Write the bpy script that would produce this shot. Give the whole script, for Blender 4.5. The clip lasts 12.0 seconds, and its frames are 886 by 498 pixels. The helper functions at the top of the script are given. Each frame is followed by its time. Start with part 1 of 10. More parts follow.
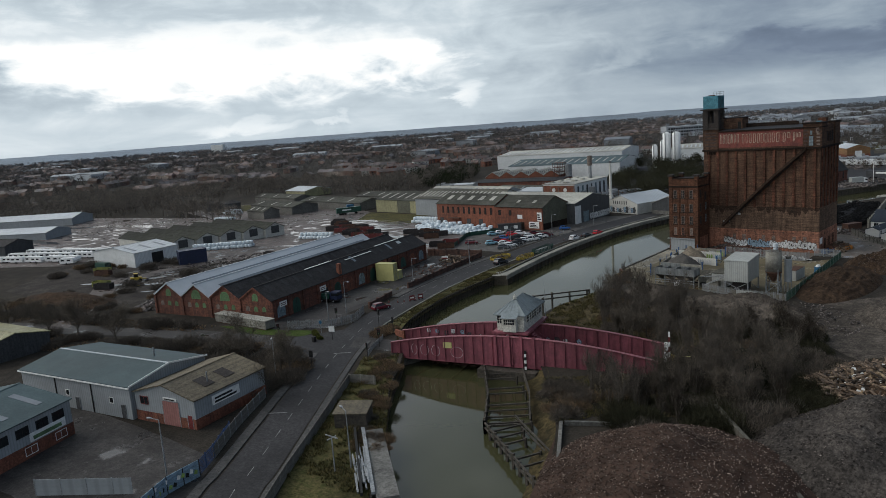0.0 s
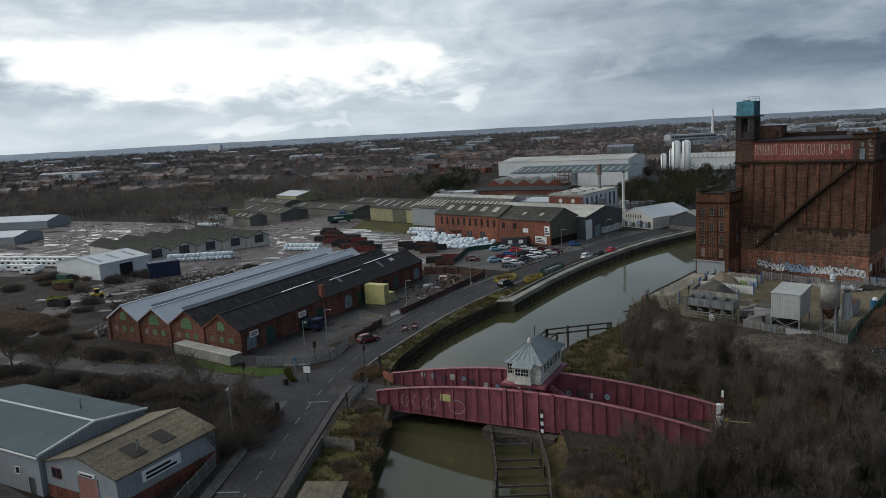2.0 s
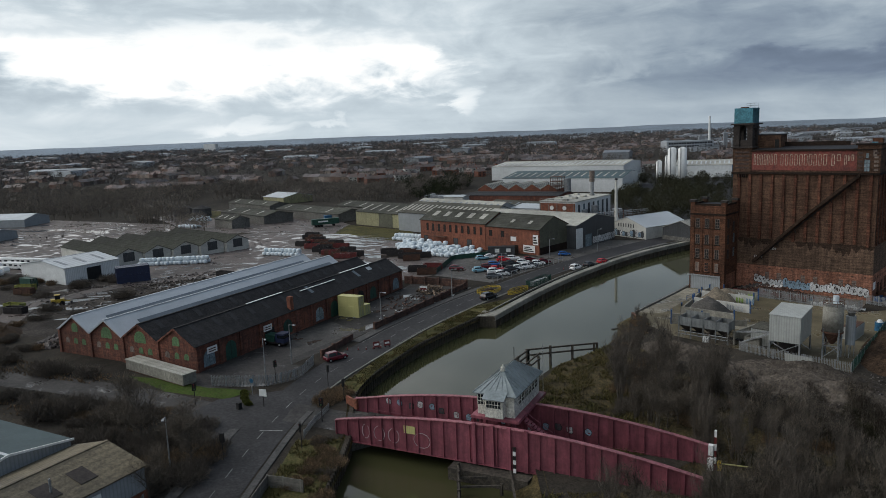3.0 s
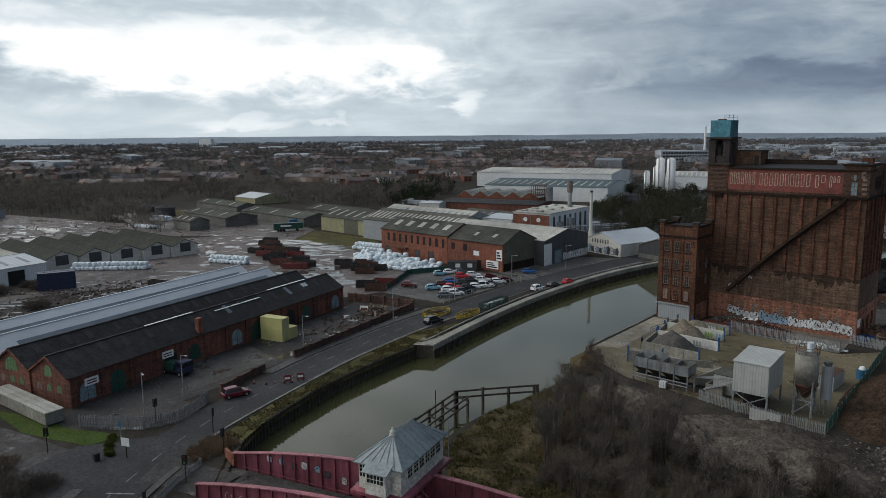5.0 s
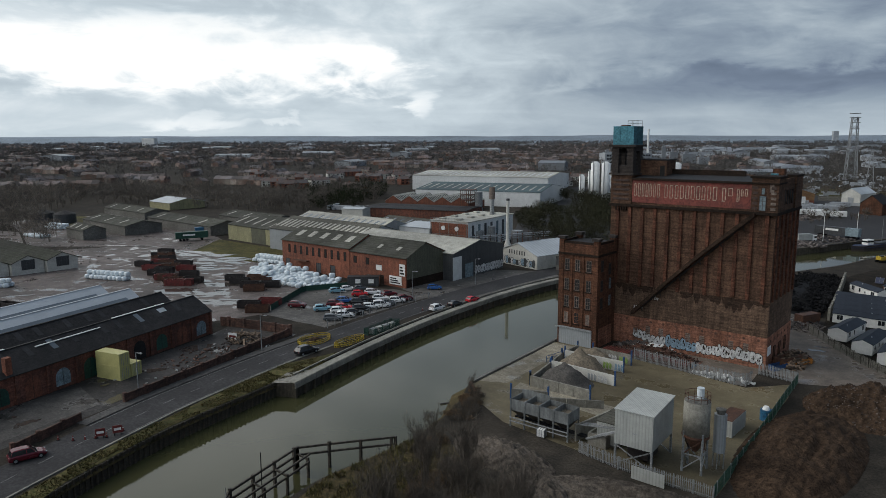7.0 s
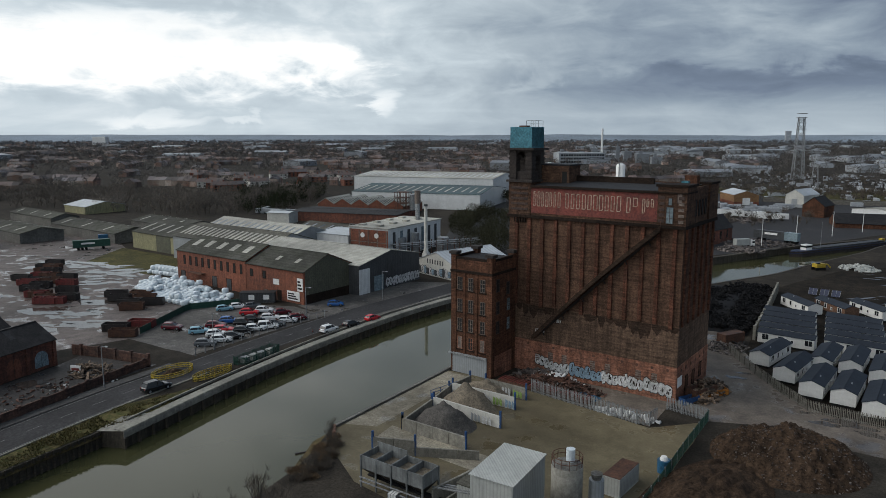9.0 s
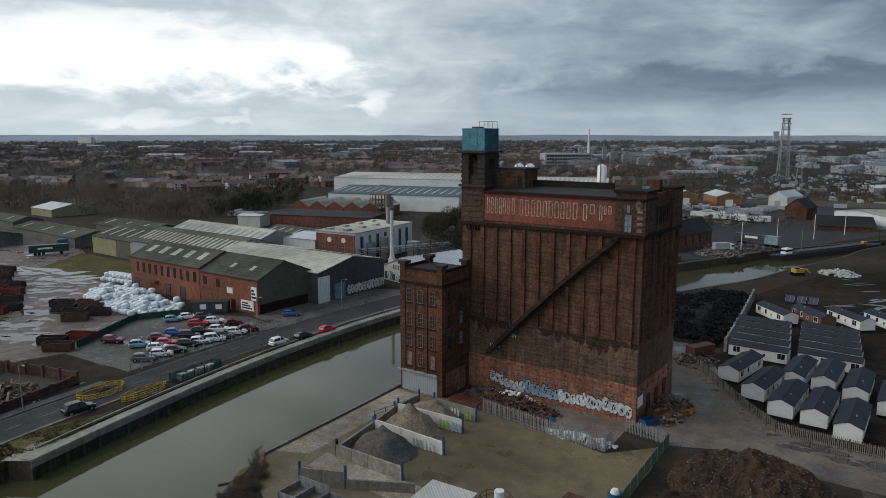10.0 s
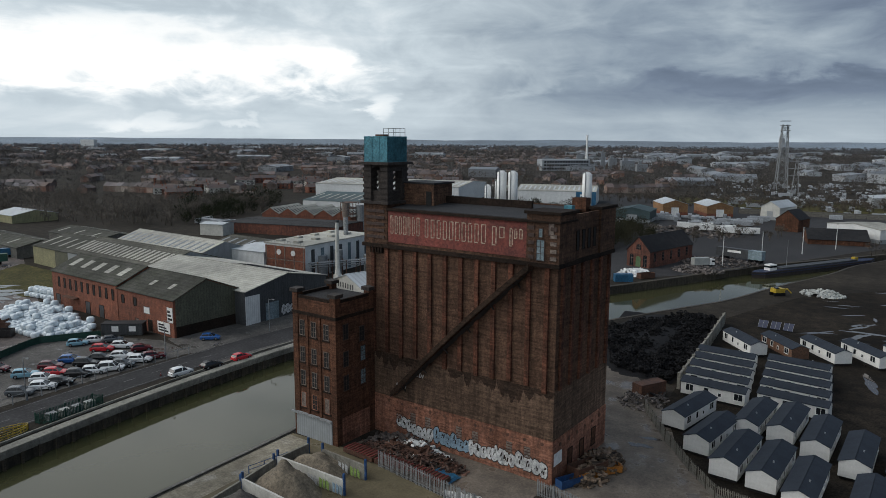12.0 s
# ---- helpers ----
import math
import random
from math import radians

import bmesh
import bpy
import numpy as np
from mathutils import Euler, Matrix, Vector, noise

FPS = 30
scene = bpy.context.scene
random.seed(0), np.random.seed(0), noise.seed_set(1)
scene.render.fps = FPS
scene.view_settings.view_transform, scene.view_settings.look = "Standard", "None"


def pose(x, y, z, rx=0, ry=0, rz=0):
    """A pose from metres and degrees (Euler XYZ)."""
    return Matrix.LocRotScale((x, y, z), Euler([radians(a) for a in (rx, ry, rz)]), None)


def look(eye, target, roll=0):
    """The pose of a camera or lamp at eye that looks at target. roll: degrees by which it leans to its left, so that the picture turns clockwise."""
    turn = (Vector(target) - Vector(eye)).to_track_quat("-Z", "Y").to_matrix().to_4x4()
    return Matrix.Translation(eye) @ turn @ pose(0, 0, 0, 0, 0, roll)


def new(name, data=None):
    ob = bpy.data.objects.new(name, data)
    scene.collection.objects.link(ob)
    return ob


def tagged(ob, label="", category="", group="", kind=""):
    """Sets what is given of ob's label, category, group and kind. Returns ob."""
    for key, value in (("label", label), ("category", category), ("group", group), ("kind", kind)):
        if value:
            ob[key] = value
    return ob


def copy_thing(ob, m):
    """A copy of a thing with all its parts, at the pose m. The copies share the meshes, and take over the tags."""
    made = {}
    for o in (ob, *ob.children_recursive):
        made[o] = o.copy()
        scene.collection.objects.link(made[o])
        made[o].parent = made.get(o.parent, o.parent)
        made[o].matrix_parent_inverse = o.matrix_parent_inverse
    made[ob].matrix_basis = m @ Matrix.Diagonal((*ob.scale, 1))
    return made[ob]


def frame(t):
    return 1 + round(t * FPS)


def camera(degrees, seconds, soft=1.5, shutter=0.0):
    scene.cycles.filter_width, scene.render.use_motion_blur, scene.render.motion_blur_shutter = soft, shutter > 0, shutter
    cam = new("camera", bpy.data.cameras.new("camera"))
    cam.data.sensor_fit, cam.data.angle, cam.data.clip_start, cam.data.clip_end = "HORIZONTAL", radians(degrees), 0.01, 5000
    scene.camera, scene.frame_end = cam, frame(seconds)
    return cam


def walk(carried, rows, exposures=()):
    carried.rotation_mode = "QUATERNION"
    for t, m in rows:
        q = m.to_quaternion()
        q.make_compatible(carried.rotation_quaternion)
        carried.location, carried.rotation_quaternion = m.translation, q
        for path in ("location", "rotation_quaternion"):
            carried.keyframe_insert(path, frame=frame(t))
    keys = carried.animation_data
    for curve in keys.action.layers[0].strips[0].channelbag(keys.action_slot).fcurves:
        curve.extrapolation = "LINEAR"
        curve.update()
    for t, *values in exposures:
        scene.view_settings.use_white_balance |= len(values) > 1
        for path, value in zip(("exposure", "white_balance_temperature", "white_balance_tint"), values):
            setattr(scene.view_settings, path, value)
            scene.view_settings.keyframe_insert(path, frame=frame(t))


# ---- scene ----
cam = camera(64.1, 12.0, soft=0.3)
METRES, EYE, TILT, LEAN, TURN = 145.7, 44.2, 1.45, -0.5, 40.0
ROWS = [
    (0.0, 0.0010, -0.0014, -0.0016, -0.89, -11.30, 4.58),
    (0.5, -0.0076, 0.0424, -0.0024, -0.93, -11.25, 4.50),
    (1.0, -0.0109, 0.0878, -0.0039, -0.87, -11.14, 4.27),
    (1.5, -0.0088, 0.1308, -0.0052, -0.89, -11.08, 3.96),
    (2.0, 0.0007, 0.1719, -0.0067, -0.93, -10.97, 3.59),
    (2.5, 0.0137, 0.2088, -0.0086, -1.01, -10.84, 3.24),
    (3.0, 0.0304, 0.2460, -0.0088, -1.10, -10.78, 2.68),
    (5.0, 0.1232, 0.3736, -0.0090, -1.05, -10.63, 0.98),
    (5.5, 0.1512, 0.4055, -0.0079, -1.08, -10.65, 0.85),
    (6.0, 0.1799, 0.4380, -0.0063, -1.37, -10.69, 0.69),
    (6.5, 0.2106, 0.4677, -0.0040, -2.08, -10.73, 0.65),
    (7.0, 0.2424, 0.4982, -0.0060, -4.68, -10.64, 0.54),
    (7.2, 0.2551, 0.5100, -0.0061, -5.30, -10.63, 0.52),
    (8.8, 0.3559, 0.6045, -0.0067, -7.14, -10.73, 0.36),
    (9.0, 0.3685, 0.6163, -0.0068, -7.59, -10.75, 0.34),
    (9.5, 0.3977, 0.6420, -0.0064, -8.24, -10.80, 0.32),
    (10.0, 0.4288, 0.6692, -0.0070, -8.34, -10.73, 0.30),
    (10.5, 0.4588, 0.6942, -0.0069, -8.26, -10.70, 0.24),
    (11.0, 0.4918, 0.7200, -0.0079, -8.15, -10.59, 0.16),
    (11.5, 0.5234, 0.7434, -0.0083, -8.00, -10.44, 0.05),
    (12.0, 0.5590, 0.7683, -0.0058, -7.80, -10.37, -0.03),
]
walk(cam, [(t, pose(0, 0, EYE, TILT, LEAN, TURN) @ pose(METRES * x, METRES * y, METRES * z, 90 + pitch, roll, yaw)) for t, x, y, z, yaw, pitch, roll in ROWS])

# ---------------------------------------------------------------- world and sun
SUN_YAW, SUN_EL = 118.0, 38.0
sun_dir = Vector((-math.sin(radians(SUN_YAW)) * math.cos(radians(SUN_EL)), math.cos(radians(SUN_YAW)) * math.cos(radians(SUN_EL)), math.sin(radians(SUN_EL))))
sun_data = bpy.data.lights.new("sun", "SUN")
sun_data.energy, sun_data.angle, sun_data.color = 1.2, radians(40), (1.0, 0.97, 0.92)
sun = new("sun", sun_data)
sun.matrix_world = look((0, 0, 300), Vector((0, 0, 300)) - sun_dir)


class Tree:
    """Short hand for node trees."""
    def __init__(self, tree):
        self.t = tree
        tree.nodes.clear()

    def n(self, kind, *links, **props):
        node = self.t.nodes.new(kind)
        for k, v in props.items():
            if k == "op":
                node.operation = v
            elif k == "blend":
                node.data_type, node.blend_type = "RGBA", v
            elif k == "sky":
                node.sky_type = v
            elif k == "dims":
                node.noise_dimensions = v
            elif k == "clamp":
                node.clamp = v
            else:
                node.inputs[k.replace("_", " ")].default_value = v
        for i, src in enumerate(links):
            if src is None:
                continue
            if isinstance(src, tuple) and hasattr(src[0], "outputs"):
                self.t.links.new(src[0].outputs[src[1]], node.inputs[i])
            elif hasattr(src, "outputs"):
                self.t.links.new(src.outputs[0], node.inputs[i])
            else:
                node.inputs[i].default_value = src
        return node

    def math(self, op, a, b=0.0, c=0.0):
        return self.n("ShaderNodeMath", a, b, c, op=op)

    def link(self, a, out, b, inp):
        self.t.links.new(a.outputs[out], b.inputs[inp])

    def mix(self, f, a, b, blend="MIX"):
        m = self.t.nodes.new("ShaderNodeMix")
        m.data_type, m.blend_type = "RGBA", blend
        for k, v in ((0, f), (6, a), (7, b)):
            if hasattr(v, "outputs"):
                self.t.links.new(v.outputs[0], m.inputs[k])
            elif isinstance(v, tuple) and hasattr(v[0], "outputs"):
                self.t.links.new(v[0].outputs[v[1]], m.inputs[k])
            else:
                m.inputs[k].default_value = (*v, 1) if isinstance(v, tuple) and len(v) == 3 else v
        return (m, 2)

    def ramp(self, f, *stops):
        r = self.n("ShaderNodeValToRGB", f)
        e = r.color_ramp.elements
        while len(e) < len(stops):
            e.new(0.5)
        for el, (p, c) in zip(e, stops):
            el.position = p
            el.color = (c, c, c, 1) if isinstance(c, (int, float)) else (*c, 1)
        return r


world = bpy.data.worlds.new("sky")
scene.world = world
world.use_nodes = True
T = Tree(world.node_tree)
coord = T.n("ShaderNodeTexCoord")
xyz = T.n("ShaderNodeSeparateXYZ", (coord, 0))
up = T.math("MAXIMUM", (xyz, 2), 0.0)
flat = T.math("ADD", up, 0.26)
cx = T.math("DIVIDE", (xyz, 0), flat)
cy = T.math("DIVIDE", (xyz, 1), flat)
plane = T.n("ShaderNodeCombineXYZ", cx, cy, 0.0)
clouds = T.n("ShaderNodeTexNoise", plane, Scale=0.85, Detail=8.0, Roughness=0.55, Distortion=0.4)
tall = T.n("ShaderNodeVectorMath", (coord, 0), (1.0, 1.0, 2.6), op="MULTIPLY")
puffs = T.n("ShaderNodeTexNoise", tall, Scale=5.0, Detail=9.0, Roughness=0.52, Distortion=0.5)
wisps = T.n("ShaderNodeTexNoise", plane, Scale=0.27, Detail=3.0, Roughness=0.5)
toward = T.n("ShaderNodeVectorMath", (coord, 0), (-0.883, -0.469, 0.0), op="DOT_PRODUCT")
side = T.n("ShaderNodeMapRange", (toward, 1), -0.42, 0.42, 0.0, 1.0)
lit = T.math("ADD", T.math("MULTIPLY", clouds, 1.1), T.math("MULTIPLY", wisps, 0.5))
lit = T.math("ADD", lit, T.math("MULTIPLY", puffs, 0.9))
lit = T.math("ADD", lit, T.math("MULTIPLY_ADD", side, 0.60, -1.14))
tone = T.ramp(lit, (0.04, (0.10, 0.145, 0.21)), (0.28, (0.20, 0.255, 0.33)), (0.55, (0.47, 0.53, 0.59)), (0.72, (0.78, 0.82, 0.85)), (0.90, (0.92, 0.95, 0.965)))
low = T.n("ShaderNodeMapRange", (xyz, 2), 0.0, 0.12, 1.0, 0.0)
sky_low = T.mix(side, (0.37, 0.43, 0.49), (0.64, 0.72, 0.78))
veil = T.mix(T.math("MULTIPLY", low, 0.75), tone, sky_low)
nishita = T.n("ShaderNodeTexSky", sky="NISHITA")
nishita.sun_disc = False
nishita.sun_elevation, nishita.sun_rotation = radians(SUN_EL), radians(-SUN_YAW)
mixed = T.mix(0.012, veil, nishita)
# the low sky over the town: a bright break in the cloud, a slate-blue bank beside it, pale haze under both
across = T.n("ShaderNodeVectorMath", (coord, 0), (0.777, 0.629, 0.0), op="DOT_PRODUCT")
sheet = T.n("ShaderNodeCombineXYZ", (across, 1), T.math("MULTIPLY", (xyz, 2), 2.4), 0.0)
billow = T.n("ShaderNodeTexNoise", sheet, Scale=4.6, Detail=9.0, Roughness=0.56, Distortion=0.35)
curl = T.n("ShaderNodeTexNoise", T.n("ShaderNodeVectorMath", sheet, (3.1, 1.7, 0.0), op="ADD"), Scale=11.0, Detail=8.0, Roughness=0.55, Distortion=0.5)
bands = T.n("ShaderNodeTexNoise", T.n("ShaderNodeVectorMath", sheet, (1.0, 4.0, 1.0), op="MULTIPLY"), Scale=3.0, Detail=6.0, Roughness=0.5, Distortion=0.6)
wob = T.math("SUBTRACT", billow, 0.5)
wob2 = T.math("SUBTRACT", curl, 0.5)
az = T.math("ADD", (across, 1), T.math("MULTIPLY", wob, 0.75))
el = T.math("ADD", (xyz, 2), T.math("ADD", T.math("MULTIPLY", wob, 0.15), T.math("MULTIPLY", wob2, 0.12)))


def soft(v, a, b, lo=0.0, hi=1.0):
    m = T.n("ShaderNodeMapRange", v, a, b, lo, hi)
    m.interpolation_type = "SMOOTHSTEP"
    return m


level = soft(az, 0.0, 0.46, 0.79, 0.575)
level = T.math("ADD", level, T.math("MULTIPLY", wob, 0.55))
level = T.math("ADD", level, T.math("MULTIPLY", wob2, 0.34))
centre = T.math("MULTIPLY_ADD", (across, 1), -0.035, 0.094)
gap = T.math("ABSOLUTE", T.math("SUBTRACT", el, centre))
core = T.math("MULTIPLY", soft(gap, 0.008, 0.056, 1.0, 0.0), soft(az, -0.03, 0.06, 1.0, 0.0))
level = T.math("ADD", level, T.math("MULTIPLY", core, 0.25))
under = T.math("MULTIPLY", soft(T.math("ABSOLUTE", T.math("SUBTRACT", el, 0.062)), 0.004, 0.026, 1.0, 0.0), soft(az, 0.12, 0.42))
level = T.math("SUBTRACT", level, T.math("MULTIPLY", under, 0.07))
level = T.math("ADD", level, T.math("MULTIPLY", T.math("SUBTRACT", bands, 0.5), 0.14))
hush = soft((xyz, 2), 0.022, 0.062, 1.0, 0.0)
near_low = T.math("ADD", soft((across, 1), -0.1, 0.4, 0.80, 0.675), T.math("ADD", T.math("MULTIPLY", wob2, 0.2), T.math("MULTIPLY", T.math("SUBTRACT", bands, 0.5), 0.2)))
level = T.math("ADD", T.math("MULTIPLY", level, T.math("SUBTRACT", 1.0, hush)), T.math("MULTIPLY", near_low, hush))
for px, pz, pw, ph, gain in ((0.033, 0.042, 0.028, 0.020, 0.13), (-0.26, 0.018, 0.085, 0.013, 0.09), (-0.155, 0.019, 0.04, 0.010, 0.08)):
    dx = T.math("DIVIDE", T.math("ADD", (across, 1), T.math("MULTIPLY_ADD", wob2, 0.13, -px)), pw)
    dz = T.math("DIVIDE", T.math("ADD", (xyz, 2), T.math("MULTIPLY_ADD", wob2, 0.07, -pz)), ph)
    far = T.math("ADD", T.math("MULTIPLY", dx, dx), T.math("MULTIPLY", dz, dz))
    level = T.math("ADD", level, T.math("MULTIPLY", soft(far, 0.0, 1.0, 1.0, 0.0), gain))
low_tone = T.ramp(level, (0.36, (0.085, 0.115, 0.165)), (0.50, (0.168, 0.215, 0.29)), (0.60, (0.262, 0.325, 0.395)), (0.70, (0.39, 0.46, 0.52)), (0.80, (0.545, 0.625, 0.68)), (0.90, (0.75, 0.81, 0.845)), (1.0, (0.96, 0.975, 0.97)))
mixed = T.mix(soft((xyz, 2), 0.19, 0.34, 1.0, 0.0), mixed, low_tone)
below = T.n("ShaderNodeMapRange", (xyz, 2), -0.02, -0.004, 1.0, 0.0)
final = T.mix(below, mixed, (0.10, 0.11, 0.12))
bg = T.n("ShaderNodeBackground", final, Strength=1.06)
T.n("ShaderNodeOutputWorld", bg)


# ---------------------------------------------------------------- materials
def col4(c):
    return (*c, 1)


def mat(name, c1, c2=None, rough=0.8, scale=1.2, bump=0.3, metal=0.0, big=0.3, pattern="", pitch=0.3, mortar=None, wet=0.0, world_xy=False, island=0.0, spec=0.4, streak=0.0, fine=0.4, course=0.0):
    """A weathered surface: grain and stains at two scales, over a brick, slate or rib pattern when asked for."""
    m = bpy.data.materials.new(name)
    m.use_nodes = True
    t = Tree(m.node_tree)
    c2 = c2 or tuple(v * 0.7 for v in c1)
    if world_xy:
        geo = t.n("ShaderNodeNewGeometry")
        v = (geo, 0)
    else:
        tc = t.n("ShaderNodeTexCoord")
        v = (tc, 3)
    grain = t.n("ShaderNodeTexNoise", v, Scale=scale, Detail=5.0, Roughness=0.65)
    stain = t.n("ShaderNodeTexNoise", v, Scale=scale * 0.09, Detail=4.0, Roughness=0.6)
    base = t.mix(t.ramp(grain, (0.35, 0.0), (0.65, 1.0)), c1, c2)
    height = grain
    if pattern in ("brick", "slate"):
        s = t.n("ShaderNodeSeparateXYZ", v)
        if pattern == "brick":
            uv = t.n("ShaderNodeCombineXYZ", t.math("ADD", (s, 0), (s, 1)), (s, 2), 0.0)
            br = t.n("ShaderNodeTexBrick", uv, Scale=1.0, Brick_Width=0.235, Row_Height=0.085, Mortar_Size=0.008)
        else:
            uv = t.n("ShaderNodeCombineXYZ", (s, 0), (s, 1), 0.0)
            br = t.n("ShaderNodeTexBrick", uv, Scale=1.0, Brick_Width=pitch * 1.4, Row_Height=pitch, Mortar_Size=0.02)
        br.inputs["Color1"].default_value = (0.85, 0.85, 0.85, 1)
        br.inputs["Color2"].default_value = (1.1, 1.1, 1.1, 1)
        br.inputs["Mortar"].default_value = col4(mortar or (0.75, 0.75, 0.75))
        base = t.mix(1.0, base, (br, 0), "MULTIPLY")
        height = (br, 1)
    elif pattern in ("ribx", "riby", "ribxy"):
        s = t.n("ShaderNodeSeparateXYZ", v)
        along = {"ribx": (s, 0), "riby": (s, 1)}.get(pattern) or t.math("ADD", (s, 0), (s, 1))
        wave = t.math("SINE", t.math("MULTIPLY", along, 2 * math.pi / pitch))
        height = t.math("MULTIPLY", wave, 0.5)
        base = t.mix(1.0, base, t.ramp(t.math("ADD", t.math("MULTIPLY", wave, 0.5), 0.5), (0.0, 0.82), (0.5, 1.0)), "MULTIPLY")
    dirt = t.ramp(stain, (0.36, 1.0 - big), (0.64, 1.0 + big * 0.35))
    base = t.mix(1.0, base, dirt, "MULTIPLY")
    if fine:
        speck = t.n("ShaderNodeTexNoise", v, Scale=2.6, Detail=5.0, Roughness=0.8)
        base = t.mix(1.0, base, t.ramp(speck, (0.36, 1.0 - fine), (0.64, 1.0 + fine)), "MULTIPLY")
    if streak:
        s2 = t.n("ShaderNodeSeparateXYZ", v)
        sv = t.n("ShaderNodeCombineXYZ", t.math("ADD", (s2, 0), (s2, 1)), t.math("MULTIPLY", (s2, 2), 0.08), 0.0)
        run = t.n("ShaderNodeTexNoise", sv, Scale=1.3, Detail=4.0, Roughness=0.7)
        base = t.mix(1.0, base, t.ramp(run, (0.38, 1.0 - streak), (0.62, 1.0 + 0.3 * streak)), "MULTIPLY")
    if course:
        s3 = t.n("ShaderNodeSeparateXYZ", v)
        cv3 = t.n("ShaderNodeCombineXYZ", t.math("MULTIPLY", t.math("ADD", (s3, 0), (s3, 1)), 0.22), t.math("MULTIPLY", (s3, 2), 2.6), 0.0)
        rows3 = t.n("ShaderNodeTexNoise", cv3, Scale=1.0, Detail=4.0, Roughness=0.75)
        base = t.mix(1.0, base, t.ramp(rows3, (0.38, 1.0 - course), (0.62, 1.0 + course)), "MULTIPLY")
    if island:
        g2 = t.n("ShaderNodeNewGeometry")
        base = t.mix(1.0, base, t.ramp((g2, 8), (0.0, 1.0 - island), (1.0, 1.0 + island)), "MULTIPLY")
    p = t.n("ShaderNodeBsdfPrincipled", base, Metallic=metal, Roughness=rough)
    p.inputs["Specular IOR Level"].default_value = spec
    if wet:
        pool = t.n("ShaderNodeTexNoise", v, Scale=0.17, Detail=6.0, Roughness=0.6)
        r = t.ramp(pool, (0.5 + 0.1 * (1 - wet), rough), (0.56 + 0.1 * (1 - wet), 0.06))
        t.link(r, 0, p, "Roughness")
    else:
        r = t.n("ShaderNodeMapRange", stain, 0.3, 0.7, max(rough - 0.12, 0.03), min(rough + 0.1, 1.0))
        t.link(r, 0, p, "Roughness")
    if bump:
        b = t.n("ShaderNodeBump", Strength=bump, Distance=0.05)
        t.t.links.new(height[0].outputs[height[1]] if isinstance(height, tuple) else height.outputs[0], b.inputs["Height"])
        t.link(b, 0, p, "Normal")
    t.n("ShaderNodeOutputMaterial", p)
    return m


M = {}
M["ground"] = mat("earth", (0.055, 0.047, 0.038), (0.03, 0.027, 0.023), 0.95, 0.25, 0.3, big=0.4, world_xy=True, spec=0.06)
M["mud"] = mat("wet_mud", (0.145, 0.117, 0.105), (0.068, 0.055, 0.05), 0.75, 0.35, 0.4, wet=0.6, big=0.5, world_xy=True, spec=0.4)
M["asphalt"] = mat("asphalt", (0.056, 0.054, 0.055), (0.037, 0.036, 0.037), 0.8, 1.5, 0.2, big=0.4, world_xy=True, spec=0.14, fine=0.3)
M["asphalt_old"] = mat("worn_asphalt", (0.066, 0.06, 0.056), (0.035, 0.032, 0.031), 0.75, 0.8, 0.2, big=0.5, wet=0.25, world_xy=True, spec=0.22)
M["yard"] = mat("yard_concrete", (0.21, 0.19, 0.145), (0.13, 0.115, 0.088), 0.8, 0.5, 0.2, big=0.45, wet=0.25, world_xy=True, spec=0.2)
M["sandy"] = mat("sandy_concrete", (0.165, 0.138, 0.085), (0.115, 0.095, 0.058), 0.75, 0.3, 0.2, spec=0.25, big=0.45, wet=0.45, world_xy=True, fine=0.15)
M["concrete"] = mat("concrete", (0.30, 0.285, 0.245), (0.20, 0.19, 0.16), 0.85, 1.2, 0.3, big=0.4, fine=0.22, streak=0.15)
M["concrete_dk"] = mat("stained_concrete", (0.17, 0.165, 0.15), (0.10, 0.095, 0.085), 0.85, 1.0, 0.3, big=0.4)
M["grass"] = mat("winter_grass", (0.05, 0.056, 0.018), (0.12, 0.098, 0.043), 0.95, 1.1, 0.9, spec=0.1, big=0.5, world_xy=True, fine=0.45)
M["rough_grass"] = mat("dead_grass", (0.105, 0.078, 0.038), (0.036, 0.033, 0.016), 0.95, 1.0, 0.9, spec=0.1, big=0.5, world_xy=True, fine=0.45)
M["brick_dark"] = mat("sooty_brick", (0.162, 0.091, 0.06), (0.092, 0.054, 0.037), 0.9, 0.5, 0.3, pattern="brick", big=0.38, mortar=(0.6, 0.6, 0.6), streak=0.25, course=0.3, spec=0.15)
M["brick_rib"] = mat("rust_stained_brick", (0.205, 0.084, 0.053), (0.09, 0.046, 0.032), 0.9, 0.4, 0.3, pattern="brick", big=0.5, mortar=(0.6, 0.6, 0.6), streak=0.4, course=0.3, spec=0.15)
M["brick_soot"] = mat("black_soot_brick", (0.024, 0.018, 0.015), (0.038, 0.026, 0.02), 0.9, 0.5, 0.3, pattern="brick", big=0.4, mortar=(0.6, 0.6, 0.6), spec=0.1)
M["brick_annexe"] = mat("annexe_brick", (0.165, 0.075, 0.045), (0.09, 0.046, 0.03), 0.9, 0.5, 0.3, pattern="brick", big=0.4, mortar=(0.6, 0.6, 0.6), streak=0.3, course=0.25, spec=0.15)
M["brick_base"] = mat("painted_base_brick", (0.40, 0.18, 0.115), (0.27, 0.135, 0.095), 0.9, 0.7, 0.3, pattern="brick", big=0.45, mortar=(0.8, 0.8, 0.8), streak=0.35, course=0.25, spec=0.15)
M["brick_red"] = mat("red_brick", (0.28, 0.10, 0.058), (0.17, 0.066, 0.043), 0.9, 0.6, 0.3, pattern="brick", big=0.35, mortar=(0.8, 0.8, 0.8), streak=0.25)
